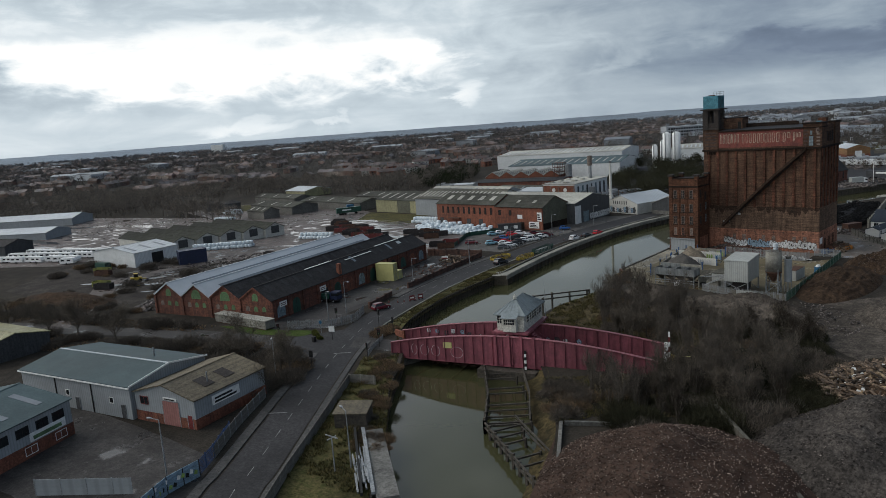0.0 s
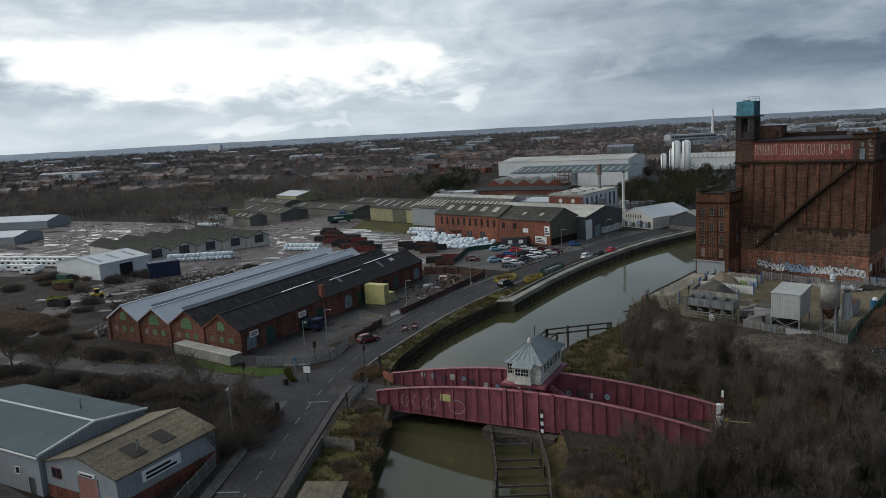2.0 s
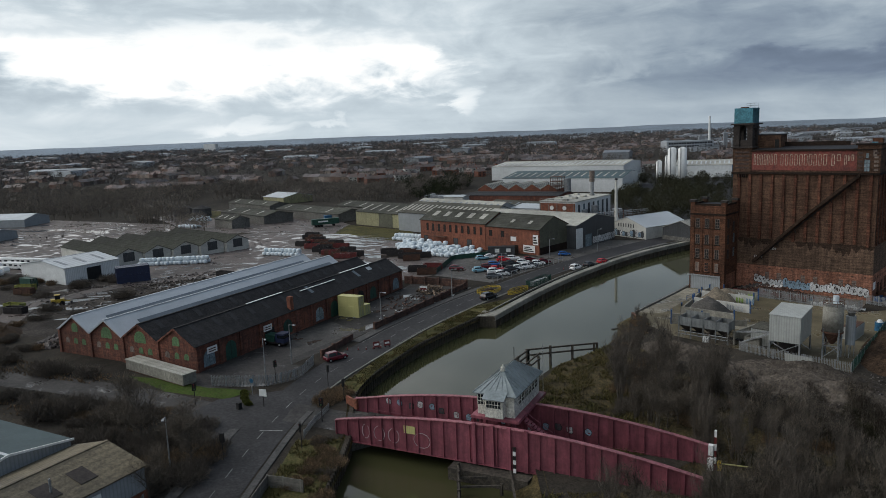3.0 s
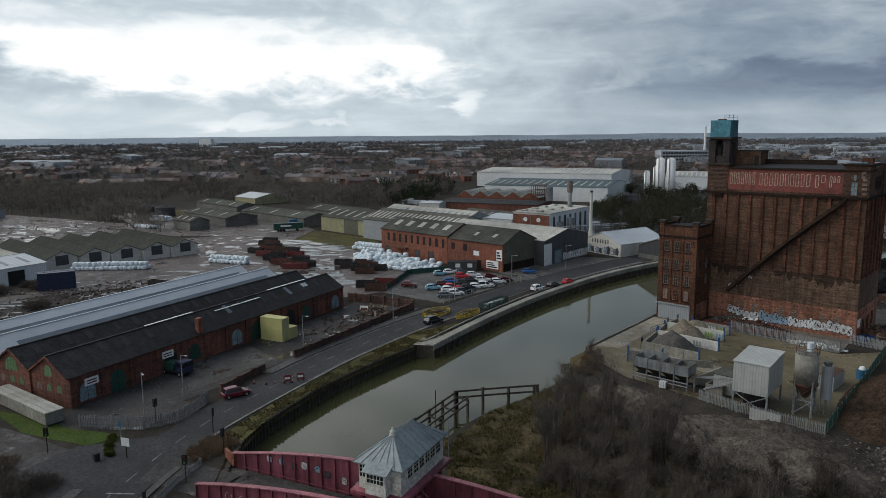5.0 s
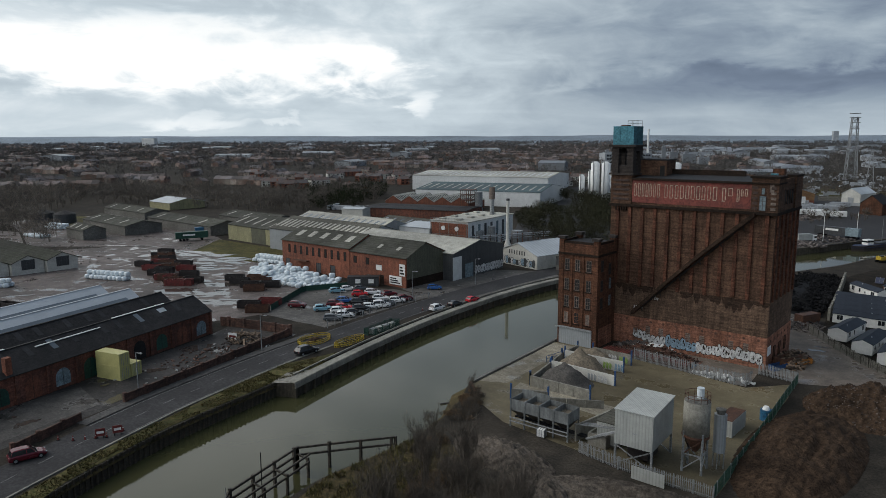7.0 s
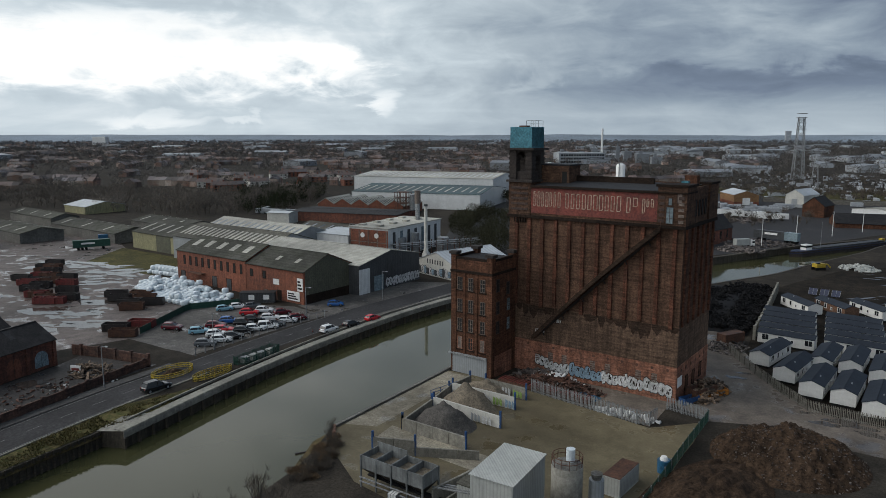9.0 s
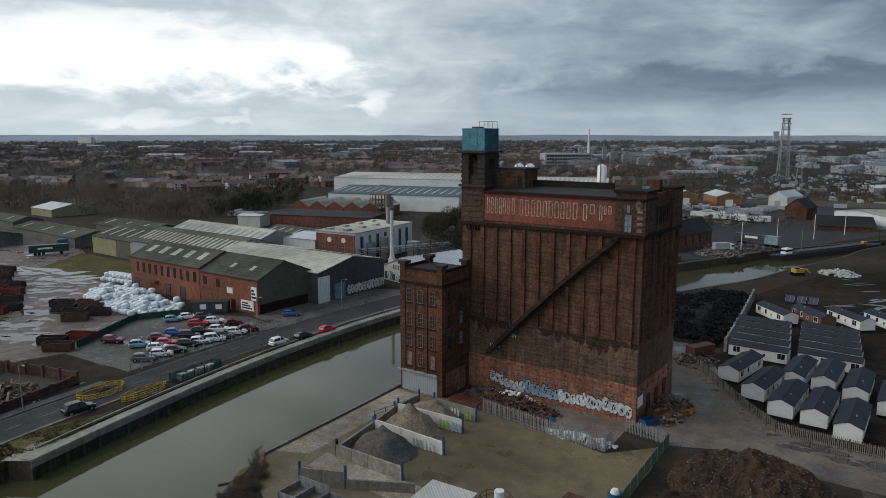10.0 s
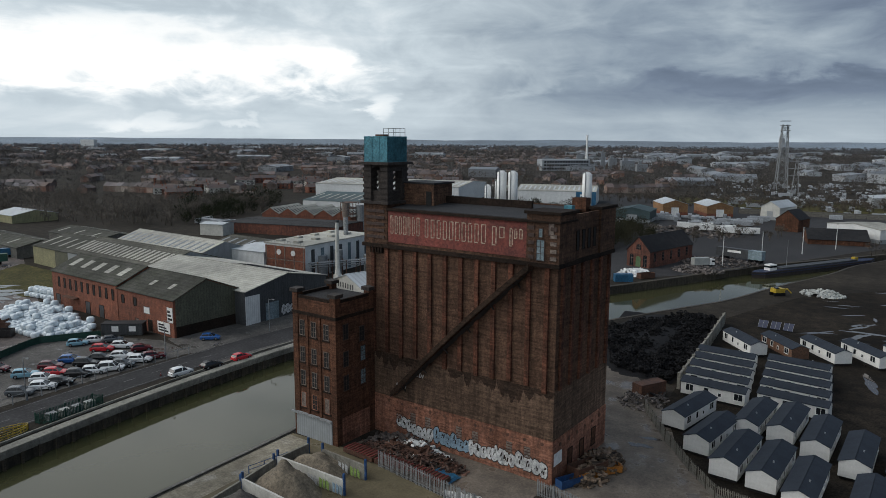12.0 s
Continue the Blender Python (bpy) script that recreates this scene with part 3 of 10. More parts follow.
# ---------------------------------------------------------------- building blocks
class Geo:
    """Collects solids into one mesh."""
    def __init__(self):
        self.v, self.f = [], []

    def add(self, vs, fs, m=None):
        k = len(self.v)
        self.v += [tuple(m @ Vector(p)) for p in vs] if m is not None else [tuple(p) for p in vs]
        self.f += [tuple(k + i for i in f) for f in fs]
        return self

    def box(self, x0, y0, z0, x1, y1, z1, m=None):
        return self.add([(x0, y0, z0), (x1, y0, z0), (x1, y1, z0), (x0, y1, z0), (x0, y0, z1), (x1, y0, z1), (x1, y1, z1), (x0, y1, z1)],
                        [(0, 3, 2, 1), (4, 5, 6, 7), (0, 1, 5, 4), (1, 2, 6, 5), (2, 3, 7, 6), (3, 0, 4, 7)], m)

    def prism(self, poly, z0, z1, m=None):
        n = len(poly)
        return self.add([(x, y, z0) for x, y in poly] + [(x, y, z1) for x, y in poly],
                        [tuple(reversed(range(n))), tuple(range(n, 2 * n))] + [(i, (i + 1) % n, n + (i + 1) % n, n + i) for i in range(n)], m)

    def side(self, prof, y0, y1, m=None):
        """A profile in x and z, drawn out along y."""
        n = len(prof)
        return self.add([(x, y0, z) for x, z in prof] + [(x, y1, z) for x, z in prof],
                        [tuple(range(n)), tuple(reversed(range(n, 2 * n)))] + [(i, n + i, n + (i + 1) % n, (i + 1) % n) for i in range(n)], m)

    def beam(self, p, q, w=0.2, h=None, m=None):
        p, q = Vector(p), Vector(q)
        d = (q - p)
        length = d.length
        if length < 1e-6:
            return self
        r = d.to_track_quat("Y", "Z").to_matrix().to_4x4()
        mm = Matrix.Translation(p) @ r
        h = h or w
        return self.box(-w / 2, 0, -h / 2, w / 2, length, h / 2, (m @ mm) if m is not None else mm)

    def cyl(self, p, q, r0, r1=None, n=10, m=None):
        p, q = Vector(p), Vector(q)
        r1 = r0 if r1 is None else r1
        rot = (q - p).to_track_quat("Z", "Y").to_matrix().to_4x4()
        mm = Matrix.Translation(p) @ rot
        mm = m @ mm if m is not None else mm
        L = (q - p).length
        ring = [(math.cos(2 * math.pi * i / n), math.sin(2 * math.pi * i / n)) for i in range(n)]
        return self.add([(r0 * a, r0 * b, 0) for a, b in ring] + [(r1 * a, r1 * b, L) for a, b in ring],
                        [tuple(reversed(range(n))), tuple(range(n, 2 * n))] + [(i, (i + 1) % n, n + (i + 1) % n, n + i) for i in range(n)], mm)

    def quad(self, *pts):
        return self.add(pts, [tuple(range(len(pts)))])

    def ob(self, name, material, parent=None, label="", smooth=False):
        me = bpy.data.meshes.new(name)
        me.from_pydata(self.v, [], self.f)
        me.materials.append(M[material] if isinstance(material, str) else material)
        if smooth:
            me.polygons.foreach_set("use_smooth", [True] * len(me.polygons))
        o = new(name, me)
        if parent is not None:
            o.parent = parent
        if label:
            o["label"] = label
        return o


def thing(name, x, y, rz, label, category, group="", kind="", z=0.0):
    e = new(name)
    e.empty_display_size = 0.5
    e.matrix_basis = pose(x, y, z, 0, 0, rz)
    return tagged(e, label, category, group, kind)


def face(x, y, a):
    """A wall's frame: x along the wall, -y outwards."""
    return pose(x, y, 0, 0, 0, a)


def arch(w, h, n=8):
    """The outline of a round-headed opening, in x and z, with its foot at 0."""
    r = w / 2
    return [(-r, 0), (r, 0)] + [(r * math.cos(math.pi * i / n), h - r + r * math.sin(math.pi * i / n)) for i in range(n + 1)]


def opening(parent, f, x, z, w, h, pane="glass", frame_mat="white", bars=(1, 1), round_head=False, name="window", proud=0.04, label=""):
    """A window or door on the wall f: the leaf or pane, with a frame and bars round it."""
    win = Geo()
    if round_head:
        win.side([(x + a, z + b) for a, b in arch(w, h)], -proud, 0.05, f)
    else:
        win.box(x - w / 2, -proud, z, x + w / 2, 0.05, z + h, f)
    o = win.ob(name, pane, parent, label)
    g = Geo()
    t = 0.09
    if not round_head:
        g.box(x - w / 2 - t, -proud - 0.05, z - t, x - w / 2, 0.02, z + h + t, f).box(x + w / 2, -proud - 0.05, z - t, x + w / 2 + t, 0.02, z + h + t, f)
        g.box(x - w / 2, -proud - 0.05, z + h, x + w / 2, 0.02, z + h + t, f).box(x - w / 2, -proud - 0.08, z - t, x + w / 2, 0.02, z, f)
    for i in range(1, bars[0]):
        u = x - w / 2 + w * i / bars[0]
        g.box(u - 0.03, -proud - 0.03, z, u + 0.03, -proud + 0.01, z + h * 0.98, f)
    for i in range(1, bars[1]):
        u = z + h * i / bars[1]
        g.box(x - w / 2, -proud - 0.035, u - 0.03, x + w / 2, -proud + 0.005, u + 0.03, f)
    if g.v:
        g.ob("frame", frame_mat, o)
    return o


def roof_slab(g, p, q, r, s, t=0.18):
    """A sloping slab over the four corners."""
    pts = [Vector(a) for a in (p, q, r, s)]
    n = (pts[1] - pts[0]).cross(pts[3] - pts[0]).normalized() * t
    if n.z < 0:
        n = -n
    return g.add(pts + [a + n for a in pts], [(3, 2, 1, 0), (4, 5, 6, 7), (0, 1, 5, 4), (1, 2, 6, 5), (2, 3, 7, 6), (3, 0, 4, 7)])


def shed(name, label, x, y, rz, w, l, eave, ridge, wall, roof, axis="y", lights=0, light_mat="roof_light", over=0.3, category="building", base=None):
    """A gabled shed with its front-left corner at x, y: w along its x, l along its y, the ridge along axis."""
    e = thing(name, x, y, rz, label, category)
    g = Geo()
    if axis == "y":
        g.side([(0, 0), (w, 0), (w, eave), (w / 2, ridge), (0, eave)], 0, l)
    else:
        m = Matrix(((0, 1, 0, 0), (1, 0, 0, 0), (0, 0, 1, 0), (0, 0, 0, 1)))
        g.side([(0, 0), (l, 0), (l, eave), (l / 2, ridge), (0, eave)], 0, w, m)
    g.ob("wall", wall, e)
    half = (w if axis == "y" else l) / 2
    run = l if axis == "y" else w
    k = (ridge - eave) / half
    for sgn in (-1, 1):
        g = Geo()
        a, c = half + sgn * (half + over), half
        za, zc = eave - over * k + 0.02, ridge + 0.02
        if axis == "y":
            roof_slab(g, (a, -over, za), (c, -over, zc), (c, run + over, zc), (a, run + over, za))
        else:
            roof_slab(g, (-over, a, za), (-over, c, zc), (run + over, c, zc), (run + over, a, za))
        r = g.ob("roof", roof, e)
        for i in range(lights):
            u0 = run * (i + 0.3) / lights
            u1 = u0 + min(1.2, run / lights * 0.5)
            b0, b1 = half + sgn * half * 0.8, half + sgn * half * 0.25
            z0, z1 = ridge - 0.8 * half * k + 0.23, ridge - 0.25 * half * k + 0.23
            q = Geo()
            if axis == "y":
                roof_slab(q, (b0, u0, z0), (b1, u0, z1), (b1, u1, z1), (b0, u1, z0), 0.04)
            else:
                roof_slab(q, (u0, b0, z0), (u0, b1, z1), (u1, b1, z1), (u1, b0, z0), 0.04)
            q.ob("rooflight", light_mat, r)
    g = Geo()
    if axis == "y":
        g.beam((half, -over, ridge + 0.2), (half, run + over, ridge + 0.2), 0.4, 0.12)
    else:
        g.beam((-over, half, ridge + 0.2), (run + over, half, ridge + 0.2), 0.4, 0.12)
    g.ob("ridge_cap", roof, e)
    if base:
        Geo().box(-0.03, -0.03, 0, w + 0.03, l + 0.03, base[1]).ob("plinth", base[0], e)
    return e


def strip(pts, half):
    """Left and right edges of a band round a line."""
    out = []
    for i, p in enumerate(pts):
        a, b = Vector(pts[max(i - 1, 0)]), Vector(pts[min(i + 1, len(pts) - 1)])
        d = (b - a).normalized()
        n = Vector((-d.y, d.x))
        h = half[i] if isinstance(half, (list, tuple)) else half
        out.append((Vector(p) + n * h, Vector(p) - n * h))
    return out


def smooth_line(pts, n=6):
    """A rounder line through the points."""
    out = []
    for i in range(len(pts) - 1):
        p0, p1, p2, p3 = (Vector(pts[max(min(j, len(pts) - 1), 0)]) for j in (i - 1, i, i + 1, i + 2))
        for k in range(n):
            t = k / n
            out.append(0.5 * ((2 * p1) + (p2 - p0) * t + (2 * p0 - 5 * p1 + 4 * p2 - p3) * t * t + (3 * p1 - p0 - 3 * p2 + p3) * t ** 3))
    out.append(Vector(pts[-1]))
    return out


def band(name, pts, half, z, material, thick=0.0, kind="structure", label="", category=""):
    g = Geo()
    s = strip(pts, half)
    for (a, b), (c, d) in zip(s, s[1:]):
        if thick:
            g.prism([b.to_tuple(), d.to_tuple(), c.to_tuple(), a.to_tuple()], z - thick, z)
        else:
            g.quad((b.x, b.y, z), (d.x, d.y, z), (c.x, c.y, z), (a.x, a.y, z))
    o = g.ob(name, material)
    return tagged(o, label, category, kind=kind)


def patch(name, poly, z, material, label="", category="ground", kind="structure"):
    """A flat area of ground with a slightly ragged rim."""
    n = len(poly)
    rim = []
    for i in range(n):
        a, b = Vector(poly[i]), Vector(poly[(i + 1) % n])
        k = max(1, int((b - a).length / 4))
        for j in range(k):
            p = a.lerp(b, j / k)
            w = 0.35 * noise.noise((p.x * 0.4, p.y * 0.4, 3.0))
            rim.append((p.x + w, p.y - w))
    g = Geo()
    g.quad(*[(x, y, z) for x, y in rim])
    return tagged(g.ob(name, material), label, category, kind=kind)


def mound(u, v, cx, cy, h, rough, lumps, power=1.0):
    """Height of a heap over u, v in its unit disc."""
    k = max(0.0, 1 - math.hypot(u, v) ** 1.6) ** power
    q = Vector((u * 2.2 + cx, v * 2.2 + cy, 1.0))
    return h * k * (1 + lumps * noise.noise(q)) + (rough * (noise.noise(q * 4) + 0.6 * noise.noise(q * 11)) * min(1, k * 5) * h * 0.5)


def heap(name, cx, cy, rx, ry, h, material, rz=0, label="", category="heap", rough=0.12, n=36, power=1.0, lumps=0.35):
    """A mound of loose stuff with an uneven surface."""
    g = Geo()
    vs, fs = [], []
    for j in range(n + 1):
        for i in range(n + 1):
            u, v = 2 * i / n - 1, 2 * j / n - 1
            r = math.hypot(u, v)
            k = max(0.0, 1 - r ** 1.6) ** power
            z = mound(u, v, cx, cy, h, rough, lumps, power)
            vs.append((u * rx, v * ry, max(z, 0) - (0.25 if k == 0 else 0)))
    for j in range(n):
        for i in range(n):
            a = j * (n + 1) + i
            fs.append((a, a + 1, a + n + 2, a + n + 1))
    g.add(vs, fs)
    o = g.ob(name, material, smooth=True)
    o.matrix_basis = pose(cx, cy, 0, 0, 0, rz)
    return tagged(o, label, category)

# ---------------------------------------------------------------- ground, river, roads
from mathutils.geometry import delaunay_2d_cdt

WATER = -2.6
BANK_W = smooth_line([(60, -90), (-10, -5), (-59.6, 54.5), (-66.5, 64.8), (-72.4, 69.8), (-82.9, 82.1), (-93.5, 97.0), (-106.0, 110.5), (-111.0, 121.0), (-115.8, 139.5), (-118.0, 163.0)], 4)
QUAY = smooth_line([(-114.5, 164.5), (-117.6, 184.0), (-120.0, 205.0), (-121.0, 226.0), (-120.4, 252.0), (-117.0, 276.0), (-108.0, 310.0), (-96.0, 333.0), (-82.6, 356.0), (-67.0, 386.0), (-50.5, 420.0), (-31.0, 450.0), (-9.0, 482.0), (60.0, 590.0), (300, 900)], 4)
BANK_E = smooth_line([(105, -75), (25, -10), (-29.0, 47.0), (-41.0, 64.0), (-50.5, 83.0), (-62.0, 99.0), (-72.0, 112.0), (-82.0, 128.0), (-84.5, 141.0), (-82.3, 155.0), (-83.5, 170.0), (-88.4, 183.5)], 4)
BANK_N = smooth_line([(-88.4, 184.0), (-88.0, 216.0), (-88.5, 238.0), (-86.0, 262.0), (-79.0, 292.0), (-68.7, 315.4), (-55.0, 342.0), (-47.0, 358.0), (-38.0, 386.0), (-25.0, 421.0), (-11.0, 461.0), (44.0, 545.0), (330, 880)], 4)
river = [p.to_tuple() for p in BANK_W + QUAY] + [p.to_tuple() for p in reversed(BANK_E + BANK_N)]


def inside(x, y, poly):
    c, j = False, len(poly) - 1
    for i in range(len(poly)):
        (xi, yi), (xj, yj) = poly[i], poly[j]
        if (yi > y) != (yj > y) and x < (xj - xi) * (y - yi) / (yj - yi) + xi:
            c = not c
        j = i
    return c


rim = [(-4700, -1500), (1500, -1500), (2600, 4000), (-1200, 4800), (-4700, 4000)]
cv = [Vector(p) for p in rim + river]
nr = len(rim)
ce = [(i, (i + 1) % nr) for i in range(nr)] + [(nr + i, nr + (i + 1) % len(river)) for i in range(len(river))]
gv, _, gf, _, _, _ = delaunay_2d_cdt(cv, ce, [], 1, 1e-4)
g = Geo()
keep = [f for f in gf if not inside(sum(gv[i].x for i in f) / len(f), sum(gv[i].y for i in f) / len(f), river)]
g.add([(v.x, v.y, 0) for v in gv], keep)
tagged(g.ob("ground", "ground"), "dark earth and rough land reaching the horizon", "ground", kind="structure")
g = Geo()
wet = [f for f in gf if inside(sum(gv[i].x for i in f) / len(f), sum(gv[i].y for i in f) / len(f), river)]
g.add([(v.x, v.y, WATER) for v in gv], wet)
tagged(g.ob("water", "water"), "calm olive-brown tidal river water", "water", kind="structure")


def wall_along(pts, z0, z1, thick, side, name, material, label, category="wall"):
    """A wall that follows a bank; side +1 thickens it to the left of the line."""
    g = Geo()
    for a, b in zip(pts, pts[1:]):
        d = (b - a).normalized()
        n = Vector((-d.y, d.x)) * thick * side
        q = [a, b, b + n, a + n]
        if side < 0:
            q = q[::-1]
        g.prism([p.to_tuple() for p in q], z0, z1)
    return tagged(g.ob(name, material), label, category, kind="structure")


def resample(pts, step):
    out, left = [], 0.0
    for a, b in zip(pts, pts[1:]):
        L = (b - a).length
        s = left
        while s < L:
            out.append((a.lerp(b, s / L), (b - a).normalized()))
            s += step
        left = s - L
    return out


def piles(parent, pts, step, z0, z1, r, side, limit=280, size=0.28):
    """Upright timbers in front of a river wall."""
    me = Geo().box(-size / 2, -size / 2, z0, size / 2, size / 2, z1).ob("pile", "pile", parent)
    first = True
    for p, d in resample(pts, step)[:limit]:
        n = Vector((d.y, -d.x)) * r * side
        o = me if first else new("pile", me.data)
        o.parent = parent
        o.matrix_basis = pose(p.x + n.x, p.y + n.y, random.uniform(-0.08, 0.08), 0, 0, math.degrees(math.atan2(d.y, d.x)))
        first = False


w1 = wall_along(BANK_W[8:], -4, 0.02, 0.6, 1, "river_wall_west", "pile", "dark timber-faced river wall with upright piles")
piles(w1, BANK_W[17:], 1.0, -4, 0.1, 0.06, 1)
w2 = wall_along(QUAY, -4, 0.15, 1.6, 1, "quay_wall", "quay", "stained concrete quay wall with timber fenders")
piles(w2, QUAY[:28], 2.9, -4, -0.8, 0.24, 1, size=0.34)
w3 = wall_along(BANK_N, -4, 0.1, 0.8, -1, "river_wall_yard", "pile", "timber-piled river wall below the silo yard")
piles(w3, BANK_N[:14], 1.1, -4, 0.0, 0.2, -1)
wall_along(BANK_N[:14], 0.11, 0.3, 0.5, -1, "yard_kerb", "concrete_dk", "worn concrete kerb along the yard edge", "kerb")
wall_along(QUAY[:32], -0.85, 0.15, -0.14, 1, "quay_beam", "concrete", "pale stained concrete beam along the top of the quay", "kerb")
cap = [p for p in QUAY[:30]]
wall_along(cap, 0.155, 0.32, 1.9, 1, "quay_coping", "concrete", "pale worn concrete coping along the quay", "kerb")
patch("quay_apron", [(-118.3, 162.3), (-114.8, 164.6), (-115.2, 168.0), (-117.8, 171.5), (-120.2, 168.0)], 0.2, "concrete", "pale worn concrete apron at the quay end", "kerb")
wall_along([Vector((-119.2, 162.3)), Vector((-118.0, 163.0)), Vector((-114.5, 164.5))], -4, 0.12, 1.4, 1, "quay_return", "quay", "stained return wall at the end of the quay")
rail = Geo()
for a, b in zip(QUAY[1:26], QUAY[2:27]):
    d = (b - a).normalized()
    n = Vector((-d.y, d.x)) * 3.0
    rail.beam((*(a + n), 0.32), (*(b + n), 0.32), 0.3, 0.35)
tagged(rail.ob("kerb", "concrete"), "low pale concrete kerb behind the quay", "kerb", kind="structure")
# grass and roots hanging over the timber river wall
g = Geo()
rf = random.Random(71)
for a, b in zip(BANK_W[16:], BANK_W[17:]):
    d = (b - a).normalized()
    n = Vector((-d.y, d.x))
    g.quad((*(a + n * 1.0), 0.2), (*(b + n * 1.0), 0.2), (*(b - n * 0.38), -0.75), (*(a - n * 0.38), -0.75))
    for i in range(int((b - a).length * 22)):
        p = a.lerp(b, rf.random()) + n * rf.uniform(-0.35, 0.7)
        z = 0.1 - 0.6 * max(0.0, (0.7 - (p - a).dot(n)) / 1.1)
        q = p - n * rf.uniform(0.1, 0.5) + d * rf.uniform(-0.3, 0.3)
        g.quad((p.x - d.x * 0.05, p.y - d.y * 0.05, z), (p.x + d.x * 0.05, p.y + d.y * 0.05, z), (q.x, q.y, z + rf.uniform(-0.5, 0.35)))
tagged(g.ob("bank_fringe", "rough_grass"), "dead grass and roots hanging over the river wall", "grass", kind="stuff")
# sloping muddy banks on the near side
g = Geo()
line = BANK_E
for a, b in zip(line, line[1:]):
    d = (b - a).normalized()
    n = Vector((-d.y, d.x))
    u = 4.0 + 1.5 * noise.noise((a.x * 0.2, a.y * 0.2, 0))
    u2 = 4.0 + 1.5 * noise.noise((b.x * 0.2, b.y * 0.2, 0))
    db = d
    g.quad((a.x - n.x, a.y - n.y, 0.03), (b.x - n.x, b.y - n.y, 0.03), (b.x + n.x * u2, b.y + n.y * u2, WATER - 0.6), (a.x + n.x * u, a.y + n.y * u, WATER - 0.6))
tagged(g.ob("bank_slope", "rough_grass"), "sloping river bank with dead grass and mud", "bank", kind="structure")

MAIN = smooth_line([(-40, 2), (-72.5, 41.5), (-79.3, 51.5), (-97.5, 78.0), (-108.5, 95.0), (-117.0, 112.0), (-124.2, 138.0), (-126.8, 151.0), (-129.5, 172.0), (-130.5, 190.0), (-131.5, 215.0), (-131.0, 240.0), (-129.0, 262.0), (-125.0, 290.0), (-117.0, 320.0), (-104.0, 345.0), (-120, 390)], 5)
SIDE = smooth_line([(-111.5, 97.0), (-121.0, 91.0), (-138.0, 87.8), (-165.0, 80.0), (-208.0, 64.5), (-330.0, 25.0)], 5)
ROADZ = 0.06
TRACK_W = [(-190, 70), (-208.8, 87.0), (-222.8, 97.7), (-238.0, 109.0), (-236.5, 120.0), (-238.5, 132.0), (-232.0, 150.0), (-214.0, 176.0)]
HALF = [3.7 + 0.7 * min(1.0, max(0.0, (p.y - 95) / 25)) for p in MAIN]
band("road", MAIN, HALF, ROADZ, "asphalt", label="dark worn tarmac road beside the river", category="road")
band("road_side", SIDE, 3.6, ROADZ - 0.02, "asphalt_old", label="narrow tarmac side road between verges", category="road")
patch("road_junction", [(-101, 84), (-107, 82), (-122, 86), (-124, 95), (-116, 107), (-108, 97)], ROADZ + 0.03, "asphalt", "tarmac junction mouth", "road")
# pavements with kerbs
left = [a for a, b in strip(MAIN, [q + 1.2 for q in HALF])]
right = [b for a, b in strip(MAIN, [q + 0.85 for q in HALF])]
band("pavement", left[3:20], 0.8, 0.17, "pavement", 0.17, label="grey pavement with a raised kerb", category="pavement")
band("pavement_works", left[29:46], 1.1, 0.17, "pavement", 0.17, label="grey pavement with a raised kerb outside the works", category="pavement")
band("pavement_river", right[3:22], 0.5, 0.17, "pavement", 0.17, label="narrow grey pavement along the fence", category="pavement")
band("kerb_river", [b for a, b in strip(MAIN, [q + 0.1 for q in HALF])][24:46], 0.16, 0.18, "concrete", 0.18, label="concrete kerb beside the grass verge", category="kerb")
# markings
g = Geo()
for i, (p, d) in enumerate(resample(MAIN[4:56], 6.0)):
    n = Vector((-d.y, d.x)) * 0.06
    a, b = p, p + d * 2.6
    g.quad((*(a - n), ROADZ + 0.035), (*(b - n), ROADZ + 0.035), (*(b + n), ROADZ + 0.035), (*(a + n), ROADZ + 0.035))
for s, e, off in ((29, 55, 3.9),):
    for a, b in zip(strip(MAIN, off)[s:e], strip(MAIN, off)[s + 1:e + 1]):
        for k, w in ((0, 0.06), (1, 0.05)):
            p, q = a[k], b[k]
            d = (q - p).normalized()
            n = Vector((-d.y, d.x)) * w
            g.quad((*(p - n), ROADZ + 0.03), (*(q - n), ROADZ + 0.03), (*(q + n), ROADZ + 0.03), (*(p + n), ROADZ + 0.03))
for c, ang in (((-90.5, 66.0), 36), ((-104, 93), 36)):
    m = pose(c[0], c[1], ROADZ + 0.04, 0, 0, ang)
    g.add([(-3.6, 0, 0), (0, 0, 0), (0, 0.3, 0), (-3.6, 0.3, 0)], [(0, 1, 2, 3)], m)
tagged(g.ob("road_markings", "line"), "worn white lane lines on the road", "road marking", kind="structure")

patch("works_yard", [(-140, 100), (-128, 112), (-131, 134), (-137, 172), (-139, 188), (-158, 184), (-155, 176)], 0.03, "asphalt_old", "worn wet tarmac yard beside the brick works")
patch("yard_slab", [(-131.5, 117.5), (-146.5, 126.0), (-145.5, 141.0), (-134.5, 138.5)], 0.06, "wharf", "worn grey concrete slab in the works yard")
patch("works_apron", [(-141, 99), (-134, 95), (-122, 104), (-126, 115), (-137, 113)], 0.045, "asphalt_old", "worn apron beside the gate")
patch("car_park", [(-138, 196), (-161, 196), (-172, 222), (-164, 233), (-150, 238.5), (-136.5, 236)], 0.04, "wharf", "worn tarmac car park", "car park")
patch("wharf_road", [(-150, 240), (-137, 236), (-124, 232), (-122, 262), (-119, 284), (-126, 290), (-146, 280), (-147, 258)], 0.035, "wharf", "worn wharf road surface", "road")
